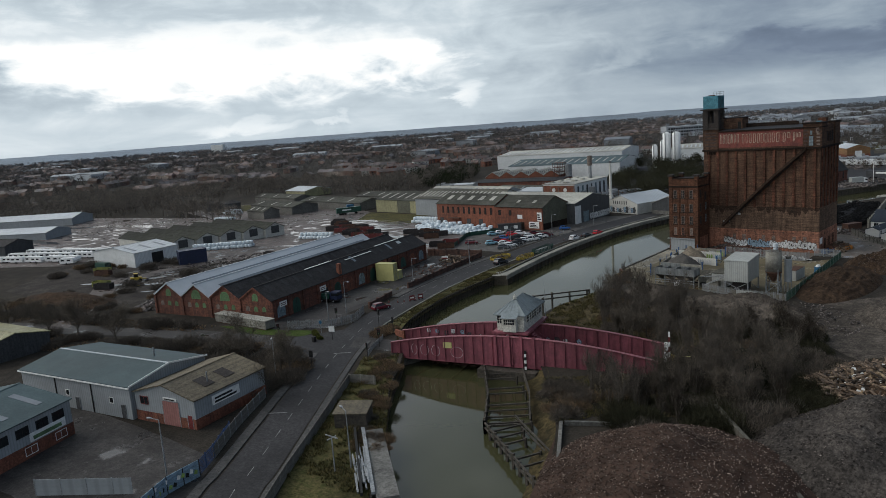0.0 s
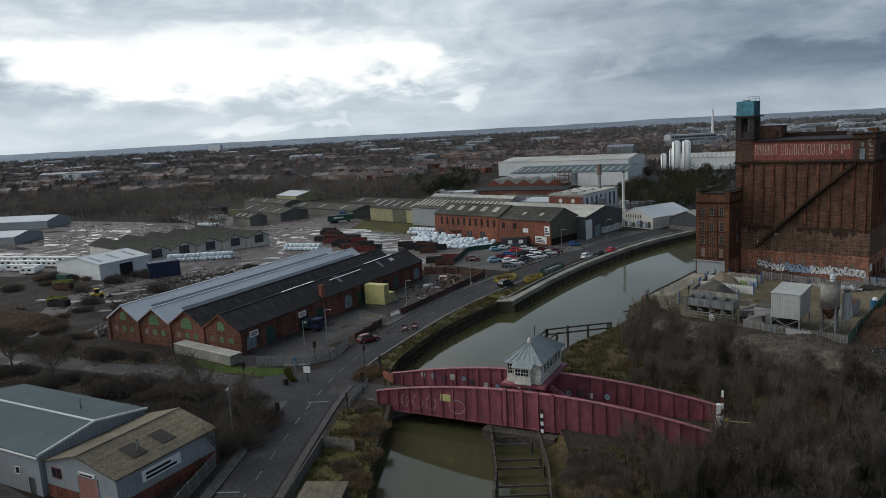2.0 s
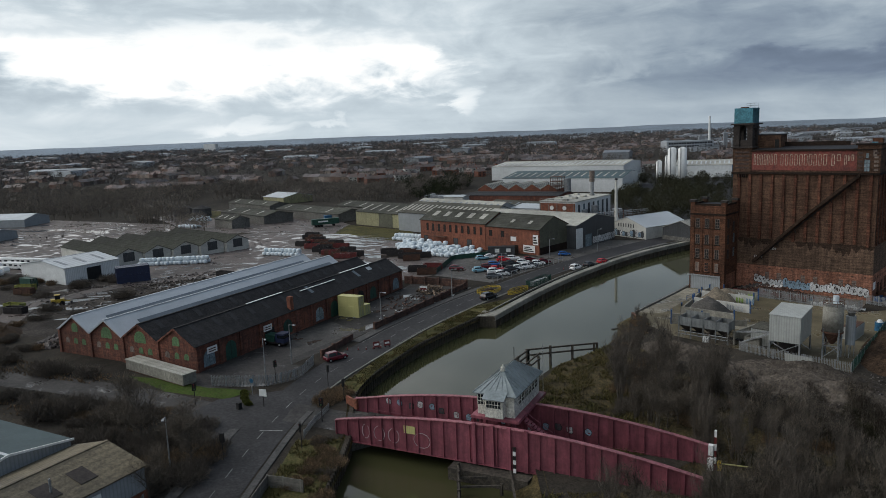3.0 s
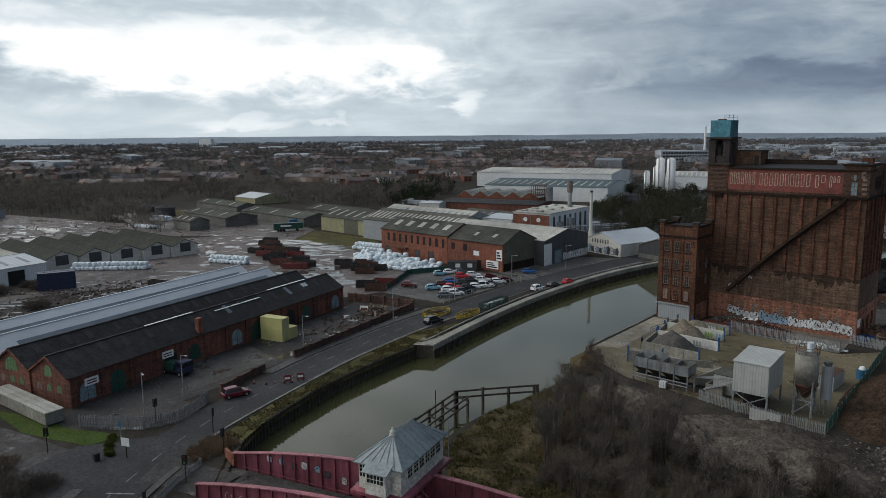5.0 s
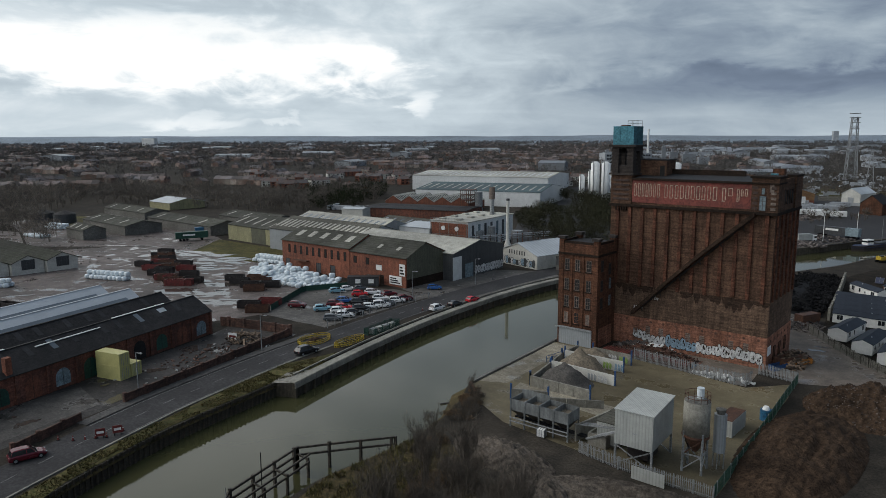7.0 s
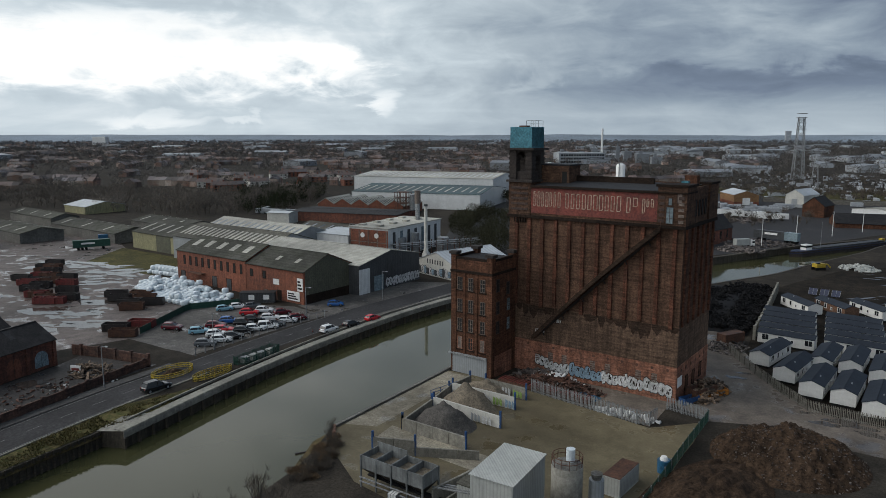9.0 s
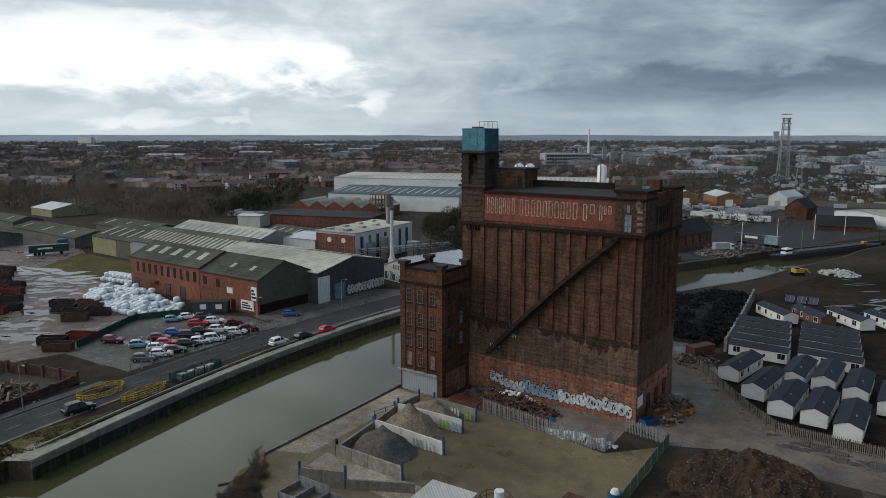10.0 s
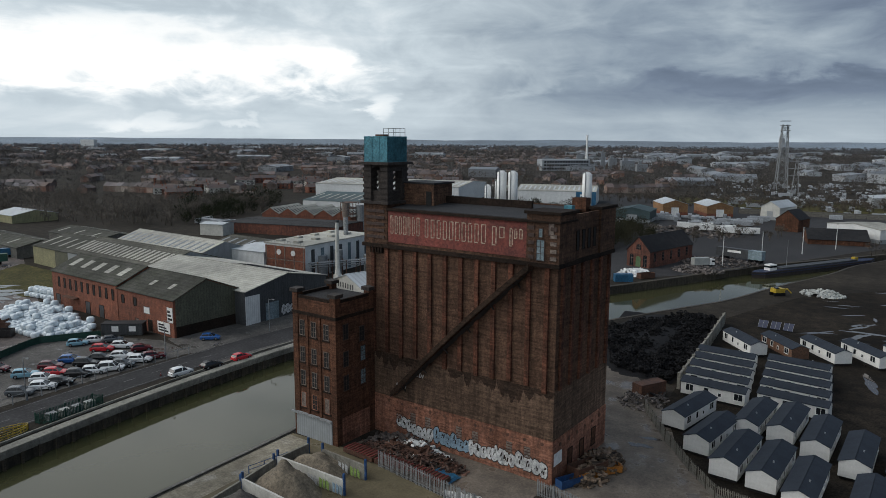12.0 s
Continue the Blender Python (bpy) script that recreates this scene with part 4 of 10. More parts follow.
patch("mud_yard", [(-160, 196), (-166, 180), (-196, 178), (-235, 150), (-272, 112), (-300, 130), (-330, 180), (-300, 235), (-258, 268), (-215, 245), (-172, 224)], 0.02, "mud", "wet muddy works yard with puddles")
patch("mud_yard_far", [(-300, 150), (-290, 118), (-330, 100), (-470, 130), (-480, 215), (-380, 235), (-330, 215)], 0.015, "mud", "wet mud and rough hardstanding")
patch("mud_north", [(-300, 236), (-262, 266), (-282, 276), (-330, 300), (-420, 292), (-430, 250), (-380, 236), (-330, 216)], 0.012, "mud", "wet mud and hardstanding before the far sheds")
band("mud_track", smooth_line(TRACK_W, 5), 3.6, 0.055, "mud", label="pale muddy track winding past the gables", category="track")
patch("grass_corner", [(-150, 92.5), (-136, 92), (-123, 96), (-122.5, 101), (-131, 97.5), (-141, 96)], 0.055, "lawn", "green mown grass corner behind a low rail", "grass")
patch("grass_yard", [(-280, 274), (-262, 247), (-222, 245), (-212, 252), (-236, 271)], 0.05, "grass", "patch of winter grass beside the cream shed", "grass")
patch("bank_grass", [(-106.5, 111), (-111.5, 121), (-116.2, 139.5), (-118.4, 163), (-117, 172), (-121.5, 183), (-124.6, 172), (-121.5, 150), (-116.5, 128), (-111, 111)], 0.14, "grass", "strip of rough green and straw grass above the river wall", "grass")
patch("verge_near", [(-56, 46), (-59.8, 54), (-67, 64.5), (-83, 82), (-94, 96.5), (-99.5, 92), (-91, 80), (-73, 52), (-62, 38)], 0.05, "grass", "rough grass strip between fence and river", "grass")
patch("silo_yard", [(-88.2, 184), (-87.8, 216.5), (-78, 217), (-68, 214.8), (-46, 210.2), (-38.6, 217.5), (-39, 190), (-39.8, 165.5), (-59.6, 168.6), (-74, 171.5), (-84, 178)], 0.04, "sandy", "wet sandy concrete yard in front of the silo", "yard")
patch("silo_apron", [(-77, 217), (-68, 215), (-46, 210.6), (-45.5, 222.8), (-75, 225.4)], 0.05, "track", "brown muddy strip at the foot of the silo", "yard")
band("track", smooth_line([(30, 224), (-12, 223.5), (-26, 226), (-36.5, 236), (-42.5, 250), (-48, 262), (-57, 276), (-64, 300)], 5), 6.2, 0.05, "track", label="pale wet haul road past the silo", category="track")
band("track_south", smooth_line([(-8, 226), (-6, 200), (-12, 180), (-28, 160), (-18, 138), (10, 120)], 5), 6.5, 0.045, "spoil", label="pale rutted haul track between heaps", category="track")
patch("caravan_field", [(-40, 258), (-26, 230), (10, 228), (40, 300), (10, 420), (-30, 372), (-44, 332)], 0.03, "dark_mud", "dark wet muddy ground round the caravans")
patch("estate_ground", [(-150, 300), (-118, 322), (-100, 350), (-60, 400), (-10, 500), (60, 640), (-230, 740), (-300, 620), (-210, 420), (-165, 330)], 0.02, "asphalt", "dark trading estate ground")
patch("birch_yard", [(-108, 50), (-86, 50), (-80, 42), (-84, 30), (-110, 28), (-148, 40), (-146, 47)], 0.04, "asphalt_old", "patched wet tarmac yard between units", "yard")
patch("field_green", [(-430, 285), (-395, 262), (-330, 268), (-380, 300)], 0.03, "grass", "green field edge", "grass")
patch("far_grass", [(-150, 690), (-60, 660), (60, 700), (20, 760), (-160, 740)], 0.03, "grass", "strip of green beside the estate", "grass")

patch("yard_edge_slab", [(-88.0, 185.5), (-87.7, 216.0), (-82.4, 215.6), (-82.6, 187.5)], 0.06, "pale_slab", "pale worn concrete strip along the yard edge", "yard")
patch("bay_slab", [(-80.2, 184.5), (-80.6, 189), (-60, 187.5), (-59.5, 182.5)], 0.065, "pale_slab", "pale concrete slab before the storage bays", "yard")


def puddles(name, poly, n, seed, label, smin, smax, stretch=2.4, turn=25.0):
    """Shallow standing water with ragged rims, drawn out along the wheel tracks."""
    r = random.Random(seed)
    g = Geo()
    xs, ys = [p[0] for p in poly], [p[1] for p in poly]
    k = 0
    while k < n:
        x, y = r.uniform(min(xs), max(xs)), r.uniform(min(ys), max(ys))
        if not inside(x, y, poly):
            continue
        s = smin + (smax - smin) * r.random() ** 2
        m = pose(x, y, 0.07 + 0.0015 * (k % 12), 0, 0, turn + r.uniform(-25, 25))
        rim = []
        for i in range(40):
            a = 2 * math.pi * i / 40
            q = s * (1 + 0.65 * noise.noise((math.cos(a) * 1.4 + k * 7, math.sin(a) * 1.4, 2.0)) + 0.35 * noise.noise((math.cos(a) * 4 + k * 3, math.sin(a) * 4, 5.0)))
            rim.append((q * stretch * math.cos(a), q * math.sin(a), 0))
        g.add(rim, [tuple(range(40))], m)
        k += 1
    return tagged(g.ob(name, "puddle"), label, "puddle", kind="stuff")


puddles("yard_puddles", [(-196, 186), (-176, 186), (-172, 200), (-205, 218), (-215, 232), (-228, 248), (-250, 252), (-280, 244), (-268, 236), (-235, 234), (-215, 218), (-206, 198)], 75, 61, "shallow pale puddles on the muddy yard", 0.5, 2.5)
puddles("track_puddles", [(-192, 110), (-196, 150), (-215, 180), (-262, 160), (-270, 118), (-235, 95)], 60, 62, "shallow puddles along the muddy track", 0.5, 2.2, 3.0, 60)
puddles("far_puddles", [(-300, 150), (-330, 215), (-380, 232), (-470, 210), (-460, 135), (-330, 105)], 70, 63, "puddles over the far mud", 1.0, 4.0, 2.6)
puddles("caravan_puddles", [(-8, 262), (6, 232), (20, 300), (-10, 370), (-20, 330)], 20, 65, "puddles on the dark caravan ground", 0.4, 1.3, 4.5, 80)
puddles("field_ruts", [(-22, 318), (12, 300), (34, 300), (30, 400), (4, 410), (-26, 366)], 60, 68, "wet ruts and puddles over the dark field", 0.3, 0.9, 6.0, 20)
puddles("haul_puddles", [(-14, 222), (16, 222), (16, 228), (-24, 230), (-34, 238), (-40, 250), (-44, 248), (-30, 226)], 16, 66, "puddles along the pale haul road", 0.4, 1.3, 2.6, 10)
puddles("works_puddles", [(-134, 120), (-144, 118), (-150, 170), (-140, 184), (-134, 150)], 12, 67, "puddles in the works yard", 0.5, 1.8, 2.0, 75)
patch("mound_ground", [(-190, 98), (-196, 135), (-235, 140), (-262, 150), (-300, 122), (-262, 84), (-215, 86)], 0.045, "planings", "dark rough ground beside the muddy track")
patch("silo_corner_ground", [(-45.4, 222.6), (-38.6, 217.8), (-30, 221), (-36, 236), (-41, 256), (-45, 262), (-44.6, 240)], 0.042, "track", "brown rutted mud by the silo corner")


# ---------------------------------------------------------------- the silo building
def tag(parent, f, x, z, w, h, paint, rnd, ink="brick_soot"):
    """One sprayed blob of graffiti with dark strokes inside it."""
    n = 11
    out = []
    for i in range(n):
        a = 2 * math.pi * i / n
        k = rnd.uniform(0.8, 1.12)
        out.append((x + w / 2 * k * math.copysign(abs(math.cos(a)) ** 0.7, math.cos(a)), z + h / 2 + h / 2 * k * math.copysign(abs(math.sin(a)) ** 0.7, math.sin(a))))
    edge = [(x + (p - x) * 1.16, z + h / 2 + (q - z - h / 2) * 1.12) for p, q in out]
    Geo().side(edge, -0.012, 0.01, f).ob("graffiti_outline", "black", parent)
    o = Geo().side(out, -0.02, 0.01, f).ob("graffiti", paint, parent, "sprayed bubble letter shape")
    for i in range(3):
        u, v = x + rnd.uniform(-0.25, 0.15) * w, z + h * rnd.uniform(0.2, 0.65)
        ww, hh = w * rnd.uniform(0.1, 0.2), h * rnd.uniform(0.12, 0.3)
        Geo().side([(u, v), (u + ww, v + 0.05), (u + ww * 1.3, v + hh), (u + 0.1, v + hh * 0.9)], -0.03, -0.015, f).ob("stroke", ink, o)


def silo():
    e = thing("grain_silo", -45.2, 223.0, -4, "tall soot-stained brick grain silo with ribbed walls and painted sign", "silo building")
    # local x runs from -33.7 (tower side) to 0, local y from 0 (front) to 17.4
    W, D = 33.7, 17.4
    Geo().box(-W, 0, 13.3, 0, D, 30.4).ob("wall", "brick_dark", e)
    Geo().box(-W, 0, 6.3, 0, D, 13.3).ob("lower_wall", "brick_low", e, "paler weathered brick below the ribs")
    Geo().box(-W - 0.12, -0.14, 0, 0.12, D + 0.1, 6.3).ob("base_wall", "brick_base", e, "orange-red painted brick base with graffiti")
    # black wash marks under the ribs
    rnd = random.Random(4)
    for i in range(23):
        x = -W + 0.4 + i * 1.43
        if -24.5 < x < -18:
            continue
        h, wd, n = rnd.uniform(1.0, 3.2), rnd.uniform(1.2, 2.4), 9
        low = [(x + wd * k / n, 13.28 - h * (0.25 + 0.75 * math.sin(math.pi * (k + 0.4) / (n + 0.8))) * rnd.uniform(0.7, 1.0)) for k in range(n, -1, -1)]
        Geo().side([(x, 13.29), (x + wd, 13.29)] + low, -0.012 - 0.0007 * i, 0.01).ob("soot_mark", "soot_stain", e)
    for i in range(12):
        x = -32.0 + i * 2.78
        Geo().box(x - 0.33, -0.34, 13.3 + rnd.uniform(-0.4, 0.4), x + 0.33, 0.05, 30.2).ob("pilaster", "brick_rib", e)
    for i in range(6):
        y = 1.0 + i * 3.0
        Geo().box(-0.05, y, 13.3, 0.34, y + 0.65, 30.2).ob("pilaster", "brick_rib", e)
    # string course and the upper storey
    Geo().box(-W - 0.35, -0.55, 30.2, 0.45, D + 0.3, 30.75).ob("string_course", "brick_soot", e)
    Geo().box(-W, -0.1, 30.75, 0, D, 36.3).ob("upper_wall", "brick_dark", e)
    sign = Geo().box(-28.9, -0.2, 31.2, -4.6, 0.02, 36.0).ob("sign_panel", "sign_red", e, "faded red painted sign panel with worn cream letters")
    Geo().box(-29.0, -0.5, 36.0, -4.4, 0.3, 36.4).ob("coping", "brick_soot", e)
    # worn cream strokes of the old sign, as plain bars
    rnd = random.Random(11)
    for start, pitch, count, low, high in ((-28.4, 0.84, 7, 32.5, 35.3), (-21.8, 1.1, 10, 32.45, 35.2), (-10.1, 1.15, 2, 32.4, 35.1), (-7.3, 0.75, 3, 32.5, 35.0)):
        for k in range(count):
            x = start + k * pitch
            bot = low + (1.1 if count < 4 and k > 0 else 0.0)
            wd = pitch * rnd.uniform(0.60, 0.74)
            t = 0.15
            g = Geo()
            g.box(x, -0.225, bot, x + t, -0.19, high).box(x + wd - t, -0.225, bot + rnd.uniform(0, 0.3), x + wd, -0.19, high - rnd.uniform(0, 0.3))
            g.box(x + t, -0.222, bot, x + wd - t, -0.19, bot + t).box(x + t, -0.222, high - t, x + wd - t, -0.19, high)
            g.ob("letter_bar", "letter", sign)
    # right-hand corner pier with quoins and a bricked-up window
    Geo().box(-4.6, -0.35, 30.75, 0.3, 4.4, 37.5).ob("corner_pier", "brick_dark", e)
    Geo().box(-4.9, -0.6, 37.2, 0.55, 4.7, 37.6).ob("coping", "brick_soot", e)
    Geo().box(-4.9, -0.55, 36.1, 0.5, 4.6, 36.35).ob("string_course", "brick_soot", e)
    Geo().box(-1.3, 12.5, 30.75, 0.3, D + 0.3, 37.2).ob("corner_pier", "brick_dark", e)
    Geo().box(-1.6, 12.3, 37.0, 0.5, D + 0.5, 37.4).ob("coping", "brick_soot", e)
    for i in range(5):
        for x in (-4.3, -1.0):
            Geo().box(x, -0.47, 31.2 + i * 0.98, x + 0.9, -0.3, 31.7 + i * 0.98).ob("quoin", "quoin_pale" if i < 4 and x > -2 else "quoin", e)
    f = face(0, -0.35, 0)
    opening(e, f, -2.45, 31.1, 1.1, 2.7, "paleglass", "quoin", (2, 3), label="pale boarded window")
    opening(e, f, -2.45, 34.2, 0.5, 1.1, "paleglass", "quoin")
    opening(e, f, -0.9, 34.6, 0.7, 1.6, "quoin_pale", "quoin")
    fr = pose(0.0, 0, 0, 0, 0, 90)
    for y in (5.6, 7.4, 9.2, 11.0, 14.5):
        opening(e, fr, y, 32.0, 0.75, 2.6, "black", "brick_soot")
    # parapet and roofs
    g = Geo()
    g.box(-0.35, 4.4, 36.3, 0, D, 36.9).box(-W, D - 0.35, 36.3, 0, D, 36.9)
    g.ob("parapet", "brick_dark", e)
    roof_slab(Geo(), (-28.5, 0.2, 36.32), (-4.8, 0.2, 36.32), (-4.8, 8.0, 37.0), (-28.5, 8.0, 37.0), 0.12).ob("roof", "roof_black", e, "black felt roof")
    roof_slab(Geo(), (-28.5, 8.0, 36.9), (-4.8, 8.0, 36.9), (-0.4, D - 0.4, 36.6), (-28.5, D - 0.4, 36.6), 0.1).ob("roof", "slate", e, "weathered mossy flat roof")
    Geo().box(-29.5, 3.8, 36.3, -23.2, 8.6, 40.0).ob("penthouse", "brick_dark", e, "brick stair head on the roof")
    Geo().box(-29.8, 3.6, 40.0, -22.9, 8.9, 40.25).ob("penthouse_roof", "roof_black", e)
    Geo().box(-24.6, 3.72, 36.6, -23.6, 3.84, 38.9).ob("penthouse_door", "black", e)
    Geo().box(-23.2, 7.0, 36.6, -8.0, 7.5, 38.1).ob("roof_parapet", "brick_soot", e)
    Geo().box(-4.3, 12.4, 36.5, -2.1, 14.0, 38.5).ob("chimney", "brick_annexe", e, "squat red brick stack on the roof")
    Geo().box(-3.6, 8.4, 36.7, -2.4, 9.4, 37.7).ob("roof_unit", "teal", e)
    # stair tower
    Geo().box(-W - 0.1, -0.25, 30.75, -29.0, 4.6, 37.0).ob("tower_pier", "brick_dark", e)
    for i in range(5):
        Geo().box(-W + 0.5, -0.38, 31.6 + i * 1.0, -29.6, -0.2, 32.05 + i * 1.0).ob("band_course", "quoin", e)
    for k in range(5):
        Geo().box(-W + 1.2 + k * 0.55, -0.5, 29.3, -W + 1.45 + k * 0.55, 0, 30.2).ob("corbel", "brick_soot", e)
    Geo().box(-W - 0.5, -0.65, 36.9, -28.6, 5.0, 37.3).ob("tower_cornice", "soot", e)
    for x0, x1, y0, y1 in ((-W - 0.1, -W + 1.35, -0.2, 1.2), (-30.3, -29.0, -0.2, 1.2), (-W - 0.1, -W + 1.35, 3.2, 4.6), (-30.3, -29.0, 3.2, 4.6)):
        p = Geo().box(x0, y0, 37.3, x1, y1, 42.9).ob("tower_leg", "soot", e)
        for i in range(6):
            Geo().box(x0 - 0.12, y0 - 0.12, 37.7 + i * 0.85, x1 + 0.12, y1 + 0.12, 38.15 + i * 0.85).ob("quoin", "soot", p)
    Geo().box(-W + 0.2, 0.1, 37.2, -29.3, 4.3, 38.9).ob("tower_parapet", "soot", e)
    for y in (0.0, 3.9):
        g = Geo()
        n = 8
        x0, x1 = -W + 1.3, -30.3
        for i in range(n):
            a0, a1 = math.pi * i / n, math.pi * (i + 1) / n
            c, r = (x0 + x1) / 2, (x1 - x0) / 2
            g.side([(c + r * math.cos(a0), 41.6 + r * math.sin(a0)), (c + r * math.cos(a1), 41.6 + r * math.sin(a1)), (c + r * math.cos(a1), 42.9), (c + r * math.cos(a0), 42.9)], y, y + 0.6)
        g.ob("tower_arch", "soot", e)
    Geo().box(-W - 0.1, 1.2, 41.9, -W + 0.6, 3.2, 42.9).box(-29.7, 1.2, 41.9, -29.0, 3.2, 42.9).ob("tower_lintel", "soot", e)
    Geo().box(-W - 0.7, -0.8, 42.9, -28.3, 5.2, 43.3).ob("tower_cornice", "soot", e)
    tank = Geo().box(-W - 0.05, -0.1, 43.3, -29.05, 4.5, 47.2).ob("water_tank", "teal", e, "rusty teal painted water tank")
    g = Geo()
    for z in (43.35, 45.2, 47.0):
        g.box(-W - 0.1, -0.15, z, -29.0, 4.55, z + 0.12)
    for i in range(4):
        g.box(-W + 0.0 + i * 1.53, -0.15, 43.3, -W + 0.06 + i * 1.53, 4.55, 47.15)
    g.ob("tank_seam", "teal", tank)
    Geo().box(-32.6, 1.2, 47.2, -31.0, 2.6, 47.5).ob("tank_hatch", "rust", tank)
    g = Geo()
    for x in (-31.2, -30.2, -29.2):
        for y in (1.5, 4.3):
            g.beam((x, y, 47.2), (x, y, 48.4), 0.06)
    for z in (47.8, 48.4):
        for y in (1.5, 4.3):
            g.beam((-31.2, y, z), (-29.2, y, z), 0.05)
        for x in (-31.2, -29.2):
            g.beam((x, 1.5, z), (x, 4.3, z), 0.05)
    g.ob("guard_rail", "galv", tank)
    # outside stair climbing the front
    n = 60
    stair = Geo()
    p0, p1 = Vector((-27.6, 7.6)), Vector((-3.6, 30.6))

    def climb(u):
        return p0.lerp(p1, u) + Vector((0, 0.7 * math.sin(math.pi * u)))

    a, b = climb(0), climb(1 / n)
    stair.box(a.x, -1.35, a.y - 0.55, b.x, -0.05, b.y - 0.25)
    st = stair.ob("fire_stair", "brick_dark", e, "sooty brick and concrete stair climbing the wall")
    # underside is one near-black face, darker than the steps
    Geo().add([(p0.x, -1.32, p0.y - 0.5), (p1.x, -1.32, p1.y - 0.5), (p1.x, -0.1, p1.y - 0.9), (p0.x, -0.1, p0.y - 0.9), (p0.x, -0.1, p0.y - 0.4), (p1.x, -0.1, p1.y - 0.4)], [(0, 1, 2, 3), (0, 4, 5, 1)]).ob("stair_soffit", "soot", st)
    for i in range(1, n):
        a, b = climb(i / n), climb((i + 1) / n)
        Geo().box(a.x, -1.35, a.y - 0.55, b.x, -0.05, b.y - 0.25).ob("step", "brick_dark", st)
    rail = Geo()
    for i in range(12):
        a, b = climb(i / 12), climb((i + 1) / 12)
        rail.add([(a.x, -1.46, a.y - 0.75), (b.x, -1.46, b.y - 0.75), (b.x, -1.46, b.y + 0.12), (a.x, -1.46, a.y + 0.12), (a.x, -1.34, a.y - 0.75), (b.x, -1.34, b.y - 0.75), (b.x, -1.34, b.y + 0.12), (a.x, -1.34, a.y + 0.12)],
                 [(0, 1, 2, 3), (7, 6, 5, 4), (3, 2, 6, 7), (0, 4, 5, 1), (0, 3, 7, 4), (1, 5, 6, 2)])
        rail.ob("stringer", "soot_stain", st)
        rail = Geo()
    for i in range(0, n + 1, 4):
        a = climb(i / n)
        Geo().beam((a.x, -1.28, a.y - 0.3), (a.x, -1.28, a.y + 0.95), 0.07).ob("baluster", "rust", st)
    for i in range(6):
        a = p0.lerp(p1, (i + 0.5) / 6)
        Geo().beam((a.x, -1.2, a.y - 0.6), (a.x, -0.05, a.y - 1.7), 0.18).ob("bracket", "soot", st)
    # base details: blocked vents, tie plates, graffiti
    for i in range(9):
        x = -27.5 + i * 2.9
        g = Geo()
        g.box(x, -0.17, 2.9, x + 1.0, -0.1, 4.6)
        v = g.ob("blocked_window", "quoin_pale" if i % 3 else "brick_base", e)
        for k in range(4):
            Geo().box(x - 0.05, -0.2, 3.0 + k * 0.42, x + 1.05, -0.12, 3.08 + k * 0.42).ob("slat", "brick_annexe", v)
    for i in range(11):
        x = -29 + i * 2.75
        Geo().cyl((x, -0.2, 5.6), (x, -0.1, 5.6), 0.26, 0.26, 8).ob("tie_plate", "rust", e)
    rnd = random.Random(7)
    for i, (xa, xb) in enumerate(((-27.5, -20.5), (-20.2, -14.0), (-13.7, -8.4), (-8.0, -0.9))):
        x = xa
        while x < xb:
            w = rnd.uniform(1.0, 1.6)
            tag(e, face(x + w / 2, -0.15, 0), 0, 0.75 + rnd.uniform(0, 0.3) + (1.0 if i == 0 else 0.0) * max(0, (-24 - x) / 4), w, rnd.uniform(1.9, 2.6), "graffiti_blue" if i == 1 and rnd.random() < 0.7 else "graffiti", rnd)
            x += w * 0.86
    fr = pose(0.12, 0, 0, 0, 0, 90)
    Geo().box(0.3, -0.06, 2.6, 2.6, 0.02, 4.4, fr).ob("notice_board", "white", e, "white notice board")
    for y, z in ((5.2, 1.0), (9.0, 1.0), (13.0, 1.4)):
        opening(e, fr, y, z, 1.3, 2.6, "brick_annexe", "brick_soot", name="bricked_door")
    g = Geo()
    for k in range(6):
        g.cyl((0.14, 2 + k * 2.6, 5.3), (0.24, 2 + k * 2.6, 5.3), 0.3, 0.3, 8)
    g.ob("tie_plate", "rust", e)
    g = Geo()
    for x, s in ((-24.0, 0.5), (-23.1, 0.35), (-27.6, 0.4), (-26.8, 0.5)):
        z = 10.6 if x > -25 else 8.2
        for k in range(3):
            g.add([(x + k * s, -0.02, z), (x + k * s + 0.15, -0.02, z), (x + k * s + 0.3, -0.02, z + s * 1.6), (x + k * s + 0.12, -0.02, z + s * 1.6)], [(0, 1, 2, 3)])
    g.ob("graffiti", "graffiti", e)
    return e


silo()


